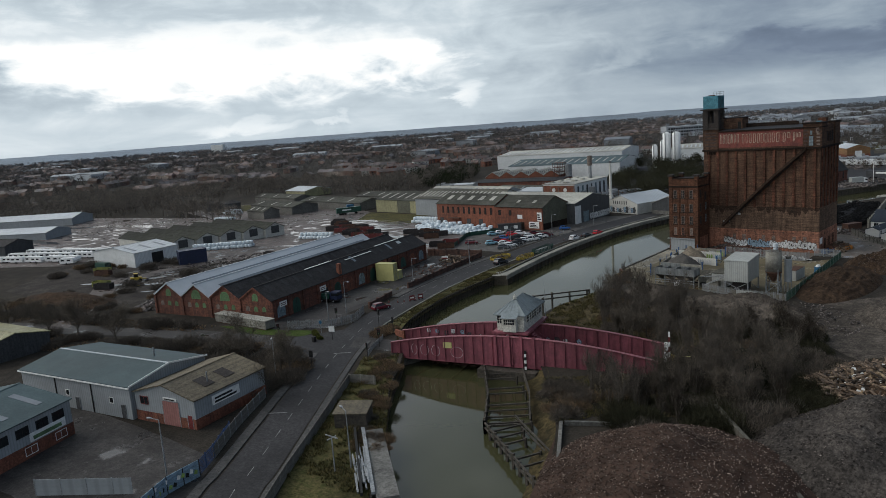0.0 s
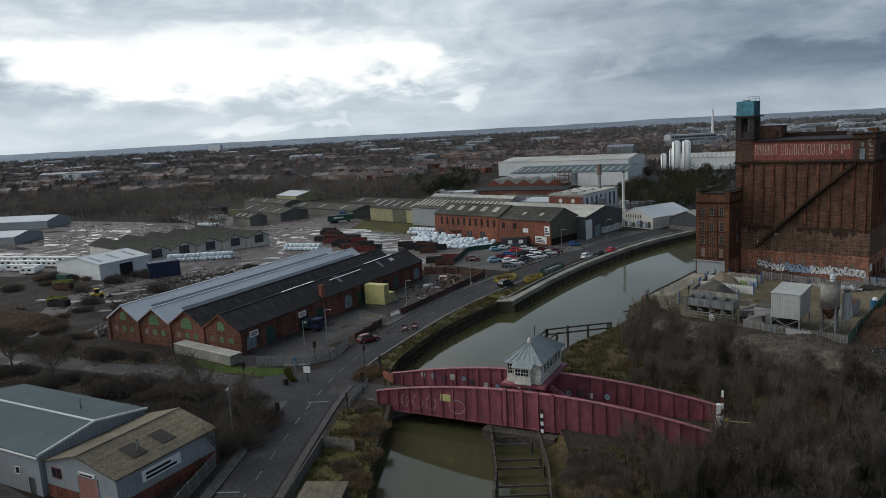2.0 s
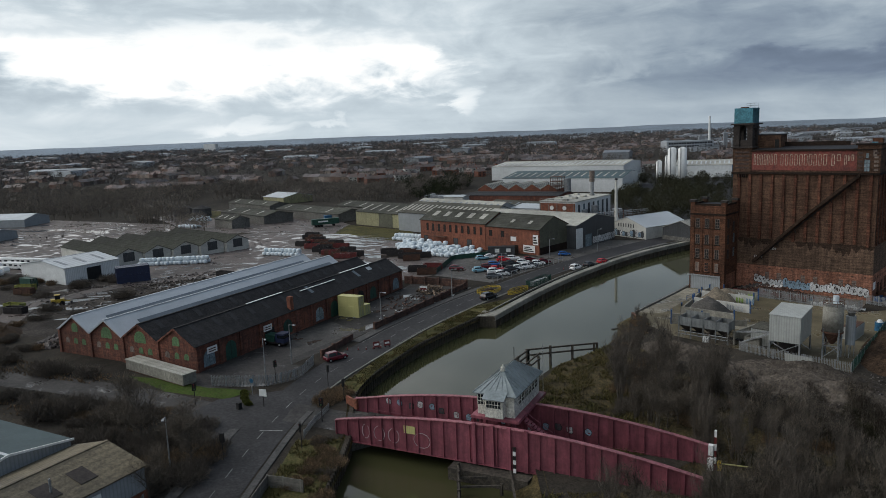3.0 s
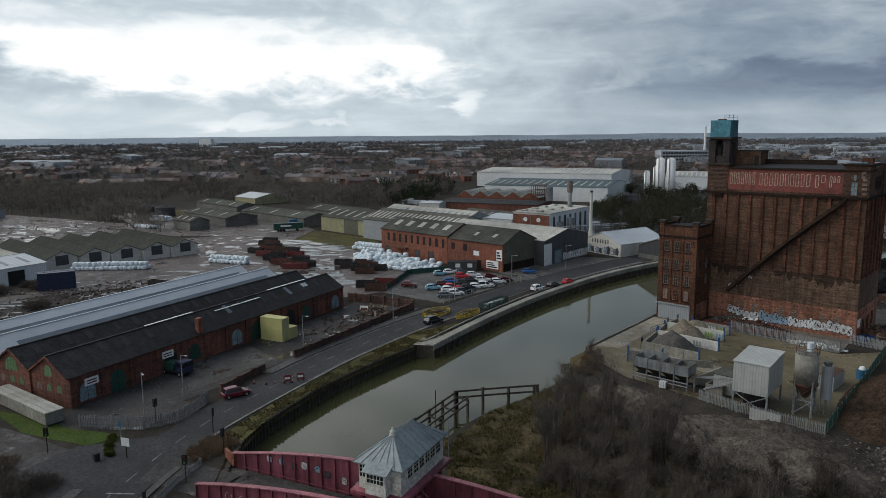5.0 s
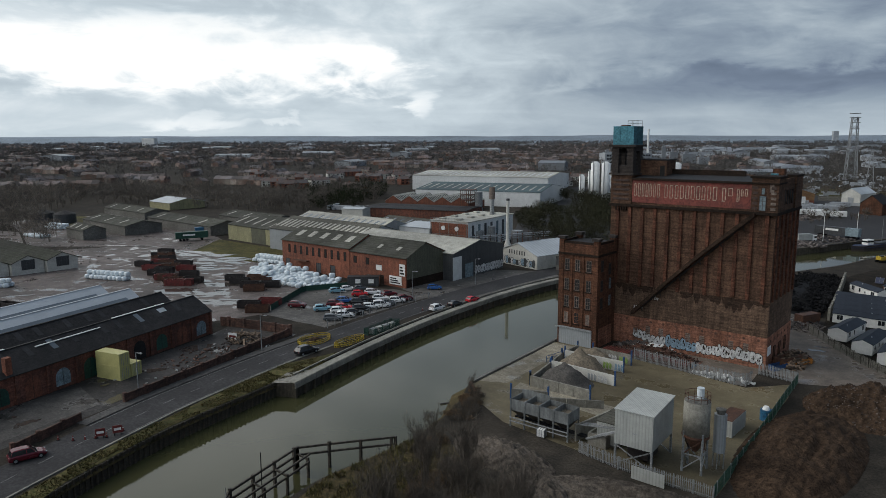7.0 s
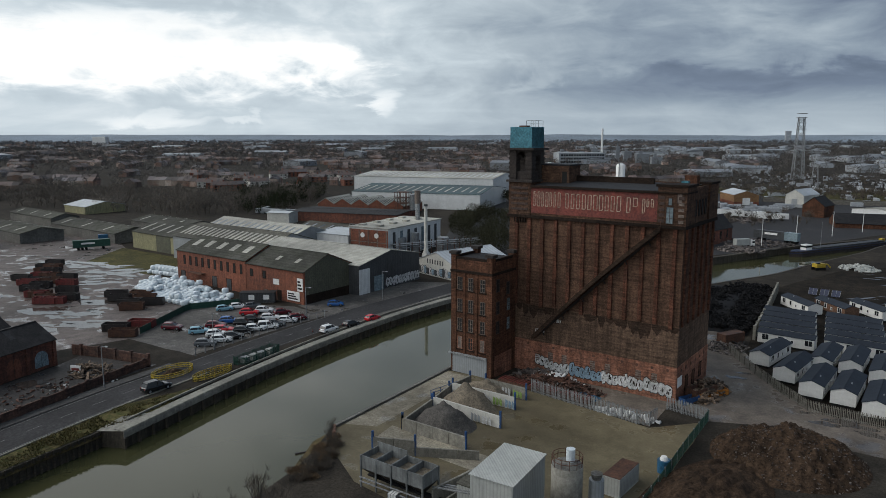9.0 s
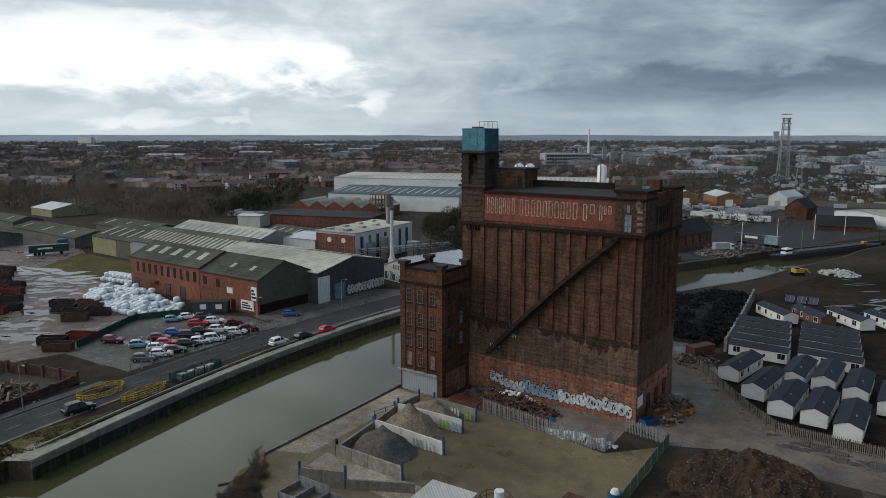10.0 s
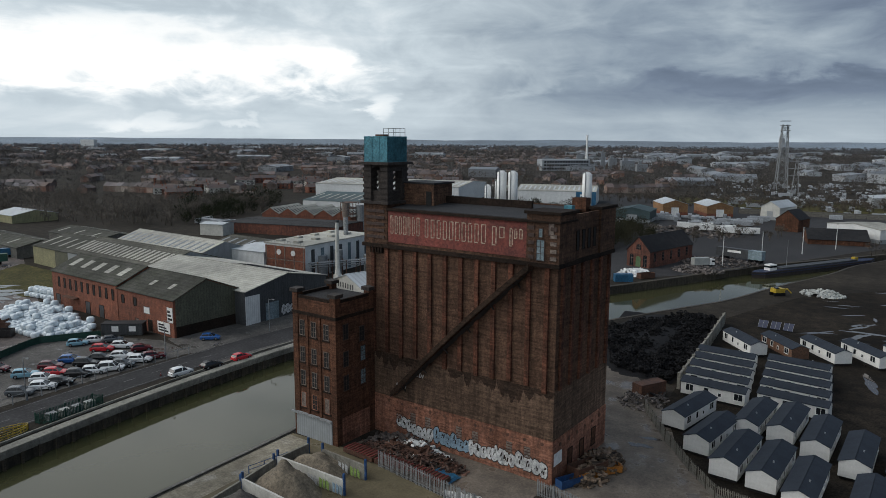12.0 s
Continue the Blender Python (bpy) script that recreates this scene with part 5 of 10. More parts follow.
def annexe():
    e = thing("silo_annexe", -86.9, 217.2, -4, "narrow four-storey dark red brick annexe with broken windows", "brick tower")
    W, D, H = 9.1, 8.4, 22.4
    Geo().box(0, 0, 0, W, D, H).ob("wall", "brick_annexe", e)
    Geo().box(-0.25, -0.25, 19.9, W + 0.25, D + 0.1, 20.35).ob("string_course", "brick_soot", e)
    for x in (0, W - 0.9):
        for y in (0, D - 0.9):
            p = Geo().box(x - 0.12, y - 0.12, 0, x + 1.02, y + 1.02, H + 1.2).ob("corner_pier", "brick_annexe", e)
            Geo().box(x - 0.4, y - 0.4, H + 0.9, x + 1.3, y + 1.3, H + 1.45).ob("pier_cap", "soot", p)
    for x in (3.0, 5.75):
        Geo().box(x - 0.25, -0.16, 3.5, x + 0.25, 0.02, 19.9).ob("pilaster", "brick_annexe", e)
    g = Geo()
    g.box(0.9, -0.02, H, W - 0.9, 0.35, H + 0.5).box(W - 0.35, 0.9, H, W + 0.02, D - 0.9, H + 0.5).box(-0.02, 0.9, H, 0.35, D - 0.9, H + 0.5)
    g.ob("parapet", "brick_soot", e)
    Geo().box(0.4, 0.4, H - 0.1, W - 0.4, D, H + 0.05).ob("roof", "slate", e, "mossy flat roof")
    f = face(0, 0, 0)
    for i, x in enumerate((1.9, 4.4, 7.1)):
        for j, z in enumerate((4.9, 8.5, 12.3, 16.6)):
            boarded = j == 0 and i != 1
            opening(e, f, x, z, 0.95, 2.3, "quoin_pale" if boarded else "black", "quoin_pale" if j else "brick_base", (2, 3) if not boarded else (1, 1), label="broken window with a bare frame" if not boarded else "boarded window")
            Geo().box(x - 0.85, -0.14, z - 0.35, x + 0.85, 0.02, z - 0.1).ob("sill", "brick_soot", e)
    fr = pose(W, 0, 0, 0, 0, 90)
    for y, z, p in ((2.1, 8.5, "black"), (2.1, 12.3, "black"), (2.1, 16.6, "black"), (5.9, 8.6, "paleglass"), (5.9, 12.4, "paleglass"), (5.7, 15.6, "black")):
        opening(e, fr, y, z, 1.0, 2.3, p, "quoin", (2, 3))
    Geo().box(0.3, -0.2, 0, W - 0.9, -0.02, 3.9).ob("sheet_hoarding", "clad_grey", e, "grey corrugated hoarding over the ground floor")
    Geo().box(-0.6, -0.5, 3.6, W - 0.9, -0.2, 3.85).ob("hoarding_cap", "galv", e)
    Geo().box(W + 0.01, 0.3, 0, W + 0.06, D, 4.2).ob("painted_base", "brick_base", e)
    return e


annexe()


# ---------------------------------------------------------------- brick works with four gables
def works():
    e = thing("brick_works", -178.9, 92.6, 12, "long red brick works with four gables, slate and sheet roofs", "factory")
    W, L, E, R = 40.0, 78.0, 5.2, 8.4
    n, w = 4, 10.0
    for k in range(n):
        Geo().side([(k * w, 0), (k * w + w, 0), (k * w + w, E), (k * w + w / 2, R), (k * w, E)], 0, L).ob("wall", "brick_works", e)
        rm = "roof_metal" if k < 2 else "slate"
        for s in (0, 1):
            x0, x1 = (k * w - (0.4 if k == 0 and s == 0 else 0), k * w + w / 2) if s == 0 else (k * w + w + (0.4 if k == 3 else 0), k * w + w / 2)
            roof = roof_slab(Geo(), (x0, -0.4, E + 0.02), (x1, -0.4, R + 0.02), (x1, L + 0.3, R + 0.02), (x0, L + 0.3, E + 0.02), 0.14).ob("roof", rm, e)
            dx = (x1 - x0)
            dz = R - E
            if k < 2:
                q = Geo()
                roof_slab(q, (x0 + dx * 0.3, 6, E + dz * 0.3 + 0.2), (x0 + dx * 0.56, 6, E + dz * 0.56 + 0.2), (x0 + dx * 0.56, L - 3, E + dz * 0.56 + 0.2), (x0 + dx * 0.3, L - 3, E + dz * 0.3 + 0.2), 0.03)
                q.ob("rooflight", "roof_light", roof)
            else:
                rnd = random.Random(k * 10 + s)
                for i in range(14):
                    y = 4 + i * 5.1 + rnd.uniform(-1, 1)
                    a, b = (0.5, 0.92)
                    q = Geo()
                    roof_slab(q, (x0 + dx * a, y, E + dz * a + 0.17), (x0 + dx * b, y, E + dz * b + 0.17), (x0 + dx * b, y + 1.1, E + dz * b + 0.17), (x0 + dx * a, y + 1.1, E + dz * a + 0.17), 0.05)
                    q.ob("rooflight", "roof_black" if rnd.random() < 0.9 else "roof_light", roof)
        g = Geo()
        g.beam((k * w + w / 2, -0.4, R + 0.18), (k * w + w / 2, L + 0.3, R + 0.18), 0.45, 0.12)
        g.ob("ridge_cap", "roof_metal" if k < 2 else "slate", e)
        for sx in (0, 1):
            g = Geo()
            g.beam((k * w + (w if sx else 0), -0.35, E + 0.05), (k * w + w / 2, -0.35, R + 0.05), 0.16, 0.3)
            g.ob("verge_board", "roof_metal" if k < 2 else "brick_works", e)
        f = face(0, 0, 0)
        big = k in (1, 2)
        opening(e, f, k * w + 5, 4.6 if big else 5.0, 3.2 if big else 1.9, 2.4 if big else 1.9, "greenpaint", "greenpaint", (4, 2) if big else (1, 1), True, label="green boarded arched window")
        for j in range(3):
            opening(e, f, k * w + 2.4 + j * 2.6, 2.4, 1.2, 1.3, "greenpaint" if j else "quoin_pale", "cream", (1, 1), True, label="small arched window")
        Geo().box(k * w - 0.35, -0.3, 0, k * w + 0.35, 0.05, E + 0.2).ob("buttress", "brick_works", e)
    # side towards the yard: piers, arched doorways, signs
    fs = pose(W, 0, 0, 0, 0, 90)
    for i in range(14):
        y = 0.4 + i * 5.95
        Geo().box(y - 0.35, -0.3, 0, y + 0.35, 0.05, E - 0.1, fs).ob("pier", "brick_works", e)
    rnd = random.Random(2)
    for i in range(13):
        y = 3.4 + i * 5.95
        kind = ("green", "paleglass", "brick_red", "green", "black", "brick_works")[(i * 5 + 1) % 6]
        opening(e, fs, y, 0.1 if i % 2 else 0.6, 3.0, 3.9 if i % 2 else 3.2, kind, "soot", (2, 1), True, "arched_door")
    for y in (4.2, 20.5):
        Geo().box(y - 1.3, -0.2, 3.0, y + 1.3, -0.05, 4.3, fs).ob("sign", "white", e, "white sign board")
        for z in (3.3, 3.75):
            Geo().box(y - 1.0, -0.23, z, y + 0.9, -0.19, z + 0.2, fs).ob("sign_bar", "rust", e)
    Geo().box(W - 0.95, 28.6, 4.8, W + 0.05, 29.7, 8.6).ob("chimney", "brick_red", e, "short brick stack at the eaves")
    for y0, y1, x in ((20, 32, 32.0), (37, 51, 36.5), (55, 69, 32.0)):
        xr = 35.0 if x == 32.0 else 36.2
        q = Geo()
        z = R - (xr - 35.0) / 5 * (R - E)
        q.beam((xr, y0, z + 0.3), (xr, y1, z + 0.3), 0.4, 0.12)
        q.ob("ridge_flashing", "white", e)
    roof_slab(Geo(), (37.0, 24, R - 2 * 0.64 + 0.2), (38.6, 24, R - 3.6 * 0.64 + 0.2), (38.6, 25.6, R - 3.6 * 0.64 + 0.2), (37.0, 25.6, R - 2 * 0.64 + 0.2), 0.06).ob("rooflight", "roof_metal", e)
    roof_slab(Geo(), (35.8, 66, R - 0.8 * 0.64 + 0.2), (38.4, 66, R - 3.4 * 0.64 + 0.2), (38.4, 68, R - 3.4 * 0.64 + 0.2), (35.8, 68, R - 0.8 * 0.64 + 0.2), 0.06).ob("rooflight", "roof_metal", e)
    return e


works()


# ---------------------------------------------------------------- swing bridge
def bridge():
    e = thing("swing_bridge", -96.6, 97.3, 13, "red-painted riveted steel swing bridge with bowed plate girders", "bridge")
    L = 52.0

    def top(x):
        return 1.7 + 3.3 * max(0.0, 1 - ((x - 27) / 29.0) ** 2)

    def girder(y, start=0.0, n=26):
        g = Geo()
        prof = [(start + x * (L - start) / 30, top(start + x * (L - start) / 30)) for x in range(31)]
        g.side([(start, -0.8), (L, -0.4)] + prof[::-1], y - 0.06, y + 0.06)
        gi = g.ob("plate_girder", "bridge", e, "bowed plate girder")
        c = Geo()
        c.side(prof + [(a, b + 0.11) for a, b in reversed(prof)], y - 0.35, y + 0.35)
        c.ob("top_flange", "bridge_top", gi, "worn pale top flange")
        c = Geo()
        c.beam((start, y, -0.8), (L, y, -0.4), 0.7, 0.1)
        c.ob("bottom_flange", "bridge", gi)
        for i in range(n + 1):
            x = start + 0.15 + i * (L - start - 0.3) / n
            z0 = -0.8 + 0.4 * x / L
            Geo().box(x - 0.07, y - 0.3, z0, x + 0.07, y + 0.3, top(x)).ob("stiffener", "bridge", gi)
        return gi

    near = girder(0.0)
    girder(9.4, -2.6)
    for x in (22.8, 25.4, 27.8, 30.2):
        Geo().box(x - 0.25, -0.5, -0.6, x + 0.25, -0.1, top(x) + 0.3).ob("post", "bridge", near)
    Geo().box(0.3, 0.4, -0.35, L, 9.0, -0.1).ob("deck", "asphalt_old", e, "worn tarmac deck")
    for i in range(14):
        Geo().box(1 + i * 3.8, 0.1, -0.8, 1.3 + i * 3.8, 9.3, -0.35).ob("cross_beam", "bridge", e)
    Geo().box(11.8, -0.22, 2.0, 13.6, -0.08, 3.1).ob("plaque", "cream", near, "cream notice plate")
    g = Geo()
    rnd = random.Random(5)
    for cx, w in ((5.3, 0.6), (7.6, 0.9), (10.0, 0.9), (14.6, 1.3)):
        z, n = 1.2, 14
        for i in range(n):
            a0, a1 = 2 * math.pi * i / n, 2 * math.pi * (i + 1) / n
            if cx < 14 and i in (2, 3, 9):
                continue
            g.beam((cx + w * math.cos(a0), -0.09, z + 1.1 * math.sin(a0)), (cx + w * math.cos(a1), -0.09, z + 1.1 * math.sin(a1)), 0.04, 0.07)
    g.ob("graffiti", "chalk", near, "chalky white graffiti outlines")
    # white and black tide board
    for i in range(8):
        Geo().box(28.4, -0.62, -2.0 + i * 0.6, 28.8, -0.5, -1.4 + i * 0.6).ob("gauge_board", "white" if i % 2 == 0 else "black", e)
    # control cabin on posts
    x0, x1, y0, y1 = 22.0, 27.4, 3.0, 13.5
    c = Geo().box(x0, y0, 5.2, x1, y1, 8.5).ob("cabin", "cabin_white", e, "white boarded control cabin with many-paned windows")
    Geo().box(x0 - 0.7, y0 - 0.9, 4.8, x1 + 0.9, y1 + 0.5, 5.2).ob("cabin_floor", "bridge", e)
    a = [(x0 - 0.5, y0 - 0.5, 8.4), (x1 + 0.5, y0 - 0.5, 8.4), (x1 + 0.5, y1 + 0.5, 8.4), (x0 - 0.5, y1 + 0.5, 8.4)]
    ra, rb = (24.7, 6.0, 10.8), (24.7, 10.5, 10.8)
    r = Geo().add(a + [ra, rb] + [(x, y, z - 0.15) for x, y, z in a], [(0, 1, 4), (1, 2, 5, 4), (2, 3, 5), (3, 0, 4, 5), (6, 7, 8, 9), (0, 6, 7, 1), (1, 7, 8, 2), (2, 8, 9, 3), (3, 9, 6, 0)])
    rf = r.ob("cabin_roof", "lead", e, "hipped zinc roof with standing seams")
    for k in range(7):
        u = k / 6
        Geo().beam((x0 - 0.5 + (x1 - x0 + 1) * u, y0 - 0.5, 8.45), ra, 0.06, 0.09).ob("seam", "lead", rf)
    for k in range(1, 12):
        y = y0 - 0.5 + (y1 - y0 + 1) * k / 12
        v = min(max(y, 6.0), 10.5)
        for xs in (x0 - 0.5, x1 + 0.5):
            Geo().beam((xs, y, 8.45), (24.7, v, 10.82), 0.06, 0.09).ob("seam", "lead", rf)
    Geo().cyl((24.7, 6.0, 10.7), (24.7, 6.0, 11.2), 0.4, 0.32, 8).cyl((24.7, 6.0, 11.2), (24.7, 6.0, 11.6), 0.26, 0.06, 8).ob("finial", "cabin_white", rf)
    bay = Geo().box(23.6, 1.7, 5.4, 26.2, y0, 8.0).ob("bay", "cabin_white", e)
    roof_slab(Geo(), (23.3, 1.4, 7.95), (26.5, 1.4, 7.95), (26.5, y0 + 0.2, 8.75), (23.3, y0 + 0.2, 8.75), 0.1).ob("bay_roof", "lead", bay)
    opening(bay, face(0, 1.7, 0), 24.9, 6.8, 2.1, 1.0, "glass", "cabin_white", (5, 2))
    opening(c, face(0, y0, 0), 22.7, 6.6, 1.2, 1.5, "glass", "cabin_white", (3, 3))
    fe = pose(x1, 0, 0, 0, 0, 90)
    for y in (5.0, 6.4, 7.8, 9.2, 10.6, 12.0):
        opening(c, fe, y, 6.6, 1.05, 1.5, "glass", "cabin_white", (2, 3))
    for x in (x0 + 0.3, 24.7, x1 - 0.2):
        for y in (3.2, 8.2, 13.0):
            Geo().box(x - 0.18, y - 0.18, -0.2 if y < 9.0 else -4.0, x + 0.18, y + 0.18, 4.9).ob("cabin_post", "bridge", e)
    # stair from the cabin down to the deck
    st = Geo()
    for i in range(16):
        st.box(28.2 + i * 0.42, 4.4, 4.3 - i * 0.27, 28.66 + i * 0.42, 5.5, 4.36 - i * 0.27)
    for y in (4.4, 5.5):
        st.beam((28.2, y, 4.2), (35.0, y, -0.1), 0.08, 0.25).beam((28.2, y, 5.2), (35.0, y, 0.9), 0.06).beam((35.0, y, 0.9), (38.0, y, 0.9), 0.06)
    st.ob("stair", "bridge", e)
    Geo().cyl((27.8, 14.2, 4), (27.8, 14.2, 12.5), 0.05, 0.03, 6).ob("aerial", "galv", e)
    Geo().box(33.0, 0.6, -0.2, 33.8, 0.8, 4.4).ob("mast_post", "bridge_top", e)
    rnd = random.Random(6)
    for k in range(17):
        x = 3.5 + k * 2.0 + rnd.uniform(-0.4, 0.4)
        tag(e, face(x, 9.32, 0), 0, 0.9 + 0.9 * rnd.random(), 0.9, 1.0, ("graffiti", "graffiti_blue", "clad_dark")[k % 3], rnd, "bridge")
    for y in (1.2, 8.2):
        Geo().beam((0.5, y, 0.75), (46, y, 0.75), 0.07).ob("hand_rail", "bridge", e)
    return e


bridge()
g = Geo()
g.prism([(-104, 96), (-95, 96), (-92, 104), (-102, 108)], -4, -0.4)
tagged(g.ob("bridge_abutment", "concrete_dk"), "stained concrete abutment of the bridge", "abutment", kind="structure")
g = Geo()
g.prism([(-77, 99.5), (-66, 102.2), (-67.5, 112), (-80, 111)], -4, -0.9)
tagged(g.ob("bridge_pier", "timber"), "timber-faced pivot pier under the bridge", "pier", kind="structure")


# ---------------------------------------------------------------- units beside the near road
def door(parent, f, x, w, h, material, name="door", z=0.05):
    d = Geo().box(x - w / 2, -0.07, z, x + w / 2, 0.03, z + h, f).ob(name, material, parent)
    Geo().box(x - w / 2 - 0.1, -0.1, z, x - w / 2, 0.03, z + h + 0.1, f).box(x + w / 2, -0.1, z, x + w / 2 + 0.1, 0.03, z + h + 0.1, f).box(x - w / 2, -0.1, z + h, x + w / 2, 0.03, z + h + 0.1, f).ob("frame", "galv", d)
    return d


def sign(parent, f, x, z, w, h, board="white", ink="black", rows=2, label="white sign board with dark bars"):
    s = Geo().box(x - w / 2, -0.14, z, x + w / 2, -0.02, z + h, f).ob("sign", board, parent, label)
    for i in range(rows):
        a = z + h * (0.15 + 0.75 * i / rows)
        Geo().box(x - w * 0.42, -0.16, a, x + w * (0.38 - 0.15 * i), -0.13, a + h * 0.45 / rows, f).ob("sign_bar", ink, s)
    return s


# grey unit with a long low roof
u = shed("grey_unit", "long grey clad industrial unit with a green-grey sheet roof", -140.4, 45.2, 11.3, 29.4, 16.4, 5.6, 6.95, "clad_grey", "roof_green", "x")
f = face(0, 0, 0)
for x in (9.8, 19.6):
    Geo().box(x - 0.1, -0.12, 0, x + 0.1, 0.02, 5.5, f).ob("downpipe", "black", u)
door(u, f, 27.4, 1.0, 2.3, "clad_dark")
door(u, f, 15.5, 1.0, 2.2, "clad_dark")
for x in (13.0, 24.6):
    opening(u, f, x, 2.4, 0.9, 0.9, "glass", "white")
Geo().cyl((22, 11.5, 6.2), (22, 11.5, 8.2), 0.15, 0.15, 8).ob("flue", "galv", u)
Geo().box(-0.4, -0.45, 5.4, 29.8, -0.25, 5.6).ob("gutter", "white", u)
Geo().beam((29.72, -0.3, 5.75), (29.72, 8.2, 7.15), 0.15, 0.3).beam((29.72, 8.2, 7.15), (29.72, 16.7, 5.75), 0.15, 0.3).ob("verge_trim", "white", u)
for c in u.children:
    if c.name.startswith("ridge_cap"):
        c.data.materials[0] = M["roof_white"]

u = shed("brown_roof_unit", "small grey clad workshop with red roller door and mossy roof", -111.2, 51.6, 11.5, 13.6, 15.8, 4.8, 6.6, "clad_grey", "roof_brown", "y", category="workshop")
Geo().box(-0.05, -0.05, 0, 13.65, 15.85, 1.7).ob("brick_plinth", "brick_red", u)
door(u, f, 8.3, 3.6, 4.0, "roller_pink", "roller_door")
door(u, f, 12.4, 1.0, 2.2, "redsteel")
opening(u, f, 2.2, 3.0, 1.7, 1.2, "glass", "redsteel", (2, 1))
opening(u, f, 2.7, 0.7, 1.5, 0.9, "brick_red", "redsteel", (2, 1))
sign(u, f, 8.3, 4.25, 3.0, 0.45, rows=1)
fs = pose(13.6, 0, 0, 0, 0, 90)
sign(u, fs, 6.6, 2.7, 6.0, 1.5, rows=2)
for y in (4.0, 8.5):
    roof_slab(Geo(), (12.0, y, 5.47), (9.2, y, 6.2), (9.2, y + 2.2, 6.2), (12.0, y + 2.2, 5.47), 0.05).ob("rooflight", "soot", u)
Geo().cyl((11.0, 5.5, 5.4), (11.0, 5.5, 7.4), 0.13, 0.13, 8).ob("flue", "galv", u)

u = shed("joinery_unit", "grey clad unit over a red brick base with a white sign", -122.1, 7.6, 22, 20.0, 30.0, 5.8, 7.8, "clad_grey", "roof_green", "y", lights=5)
Geo().box(-0.06, -0.06, 0, 20.06, 30.06, 2.1).ob("brick_plinth", "brick_red", u)
fs = pose(20.0, 0, 0, 0, 0, 90)
for y in (14.0, 17.5, 21.0, 24.5, 27.5):
    opening(u, fs, y, 3.7, 2.0, 1.2, "glass", "black", (2, 1))
sign(u, fs, 25.3, 2.3, 6.5, 1.3, ink="greenpaint", rows=1)
for y in (22, 27.5):
    opening(u, fs, y, 0.6, 2.0, 1.1, "glass", "white", (2, 1))

shed("olive_roof_unit", "pale green roofed storage shed behind the units", -194.0, 44.4, 8, 24.0, 15.0, 4.0, 5.6, "clad_dark", "clad_cream", "x")


def fence(name, pts, h, label, panel="fencegrey", post="concrete", step=2.6, thick=0.06, gap=0.0, rail=False, kind="", pales=False):
    """Posts with panels between them; every panel and post is a part."""
    e = thing(name, pts[0][0], pts[0][1], 0, label, "fence", kind=kind)
    o = Vector(pts[0])
    line = [Vector(p) - o for p in pts]
    cuts = [p for p, d in resample(line, step)] + [line[-1]]
    pm = Geo().box(-0.07, -0.07, 0, 0.07, 0.07, h + 0.1).ob("post", post, e)
    unit = Geo()
    if rail:
        k = int(step / 0.24)
        pale = Geo().box(-0.055, -thick / 2, 0.05, 0.055, thick / 2, h).box(-0.03, -thick / 2, h, 0.03, thick / 2, h + 0.08).ob("pale", panel, e) if pales else None
        for i in range(0 if pales else k):
            x = (i + 0.5) / k
            unit.box(x - 0.055 / step, -thick / 2, 0.05, x + 0.055 / step, thick / 2, h)
        for z in (0.35, h - 0.35):
            unit.box(0, thick / 2, z, 1, thick / 2 + 0.05, z + 0.07)
    else:
        unit.box(0.02, -thick / 2, gap, 0.98, thick / 2, h)
    um = unit.ob("panel", panel, e)
    for i, (a, b) in enumerate(zip(cuts, cuts[1:])):
        ang = math.atan2(b.y - a.y, b.x - a.x)
        q = um if i == 0 else new("panel", um.data)
        q.parent = e
        q.matrix_basis = Matrix.LocRotScale((a.x, a.y, 0), Euler((0, 0, ang)), ((b - a).length, 1, 1))
        q = pm if i == 0 else new("post", pm.data)
        q.parent = e
        q.matrix_basis = pose(a.x, a.y, 0, 0, 0, math.degrees(ang))
        for j in range(int(step / 0.24) if pales else 0):
            p = a.lerp(b, (j + 0.5) / int(step / 0.24))
            q = pale if i == 0 and j == 0 else new("pale", pale.data)
            q.parent = e
            q.matrix_basis = pose(p.x, p.y, random.uniform(-0.06, 0.06), random.uniform(-2, 2), random.uniform(-2, 2), math.degrees(ang))
    return e


fence("concrete_fence", [(-60, 33), (-72.7, 51.5), (-79.7, 62.6), (-91.6, 81.0), (-86.5, 82.5)], 1.7, "stained concrete panel fence along the pavement", thick=0.1)
fence("roadside_fence", [(-99.5, 68.5), (-97.0, 64.5), (-92.7, 58.0), (-86.4, 49.8)], 1.9, "grey boarded fence beside the workshop", "fencegrey", "galv", thick=0.06)
fence("blue_palisade", [(-91.5, 56), (-86.4, 49.8), (-83.8, 45.9)], 2.2, "blue steel palisade fence at the unit gate", "bluesteel", "bluesteel", rail=True, thick=0.03)
mural = fence("painted_hoarding", [(-83.6, 45.9), (-83.0, 41.0), (-80.0, 35.0)], 2.4, "hoarding painted with bright blue and green graffiti", "graffiti_blue", "black", thick=0.08)
rnd = random.Random(3)
for k in range(14):
    y, z = -0.5 - k * 0.66, rnd.uniform(0.4, 1.6)
    x = 0.08 + 0.12 * (-y) if y > -4.9 else 0.6 + 0.5 * (-4.9 - y)
    Geo().add([(x + 0.12, y, z), (x + 0.12, y - 0.5, z + 0.1), (x + 0.12, y - 0.3, z + 0.7), (x + 0.12, y + 0.1, z + 0.5)], [(0, 1, 2, 3)]).ob("graffiti", ("graffiti_lime", "white", "black")[k % 3], mural)
fence("sheet_fence", [(-98.2, 30.8), (-87.0, 38.3)], 2.3, "pale green-grey sheet fence at the yard edge", "clad_grey", "galv", step=3.6)
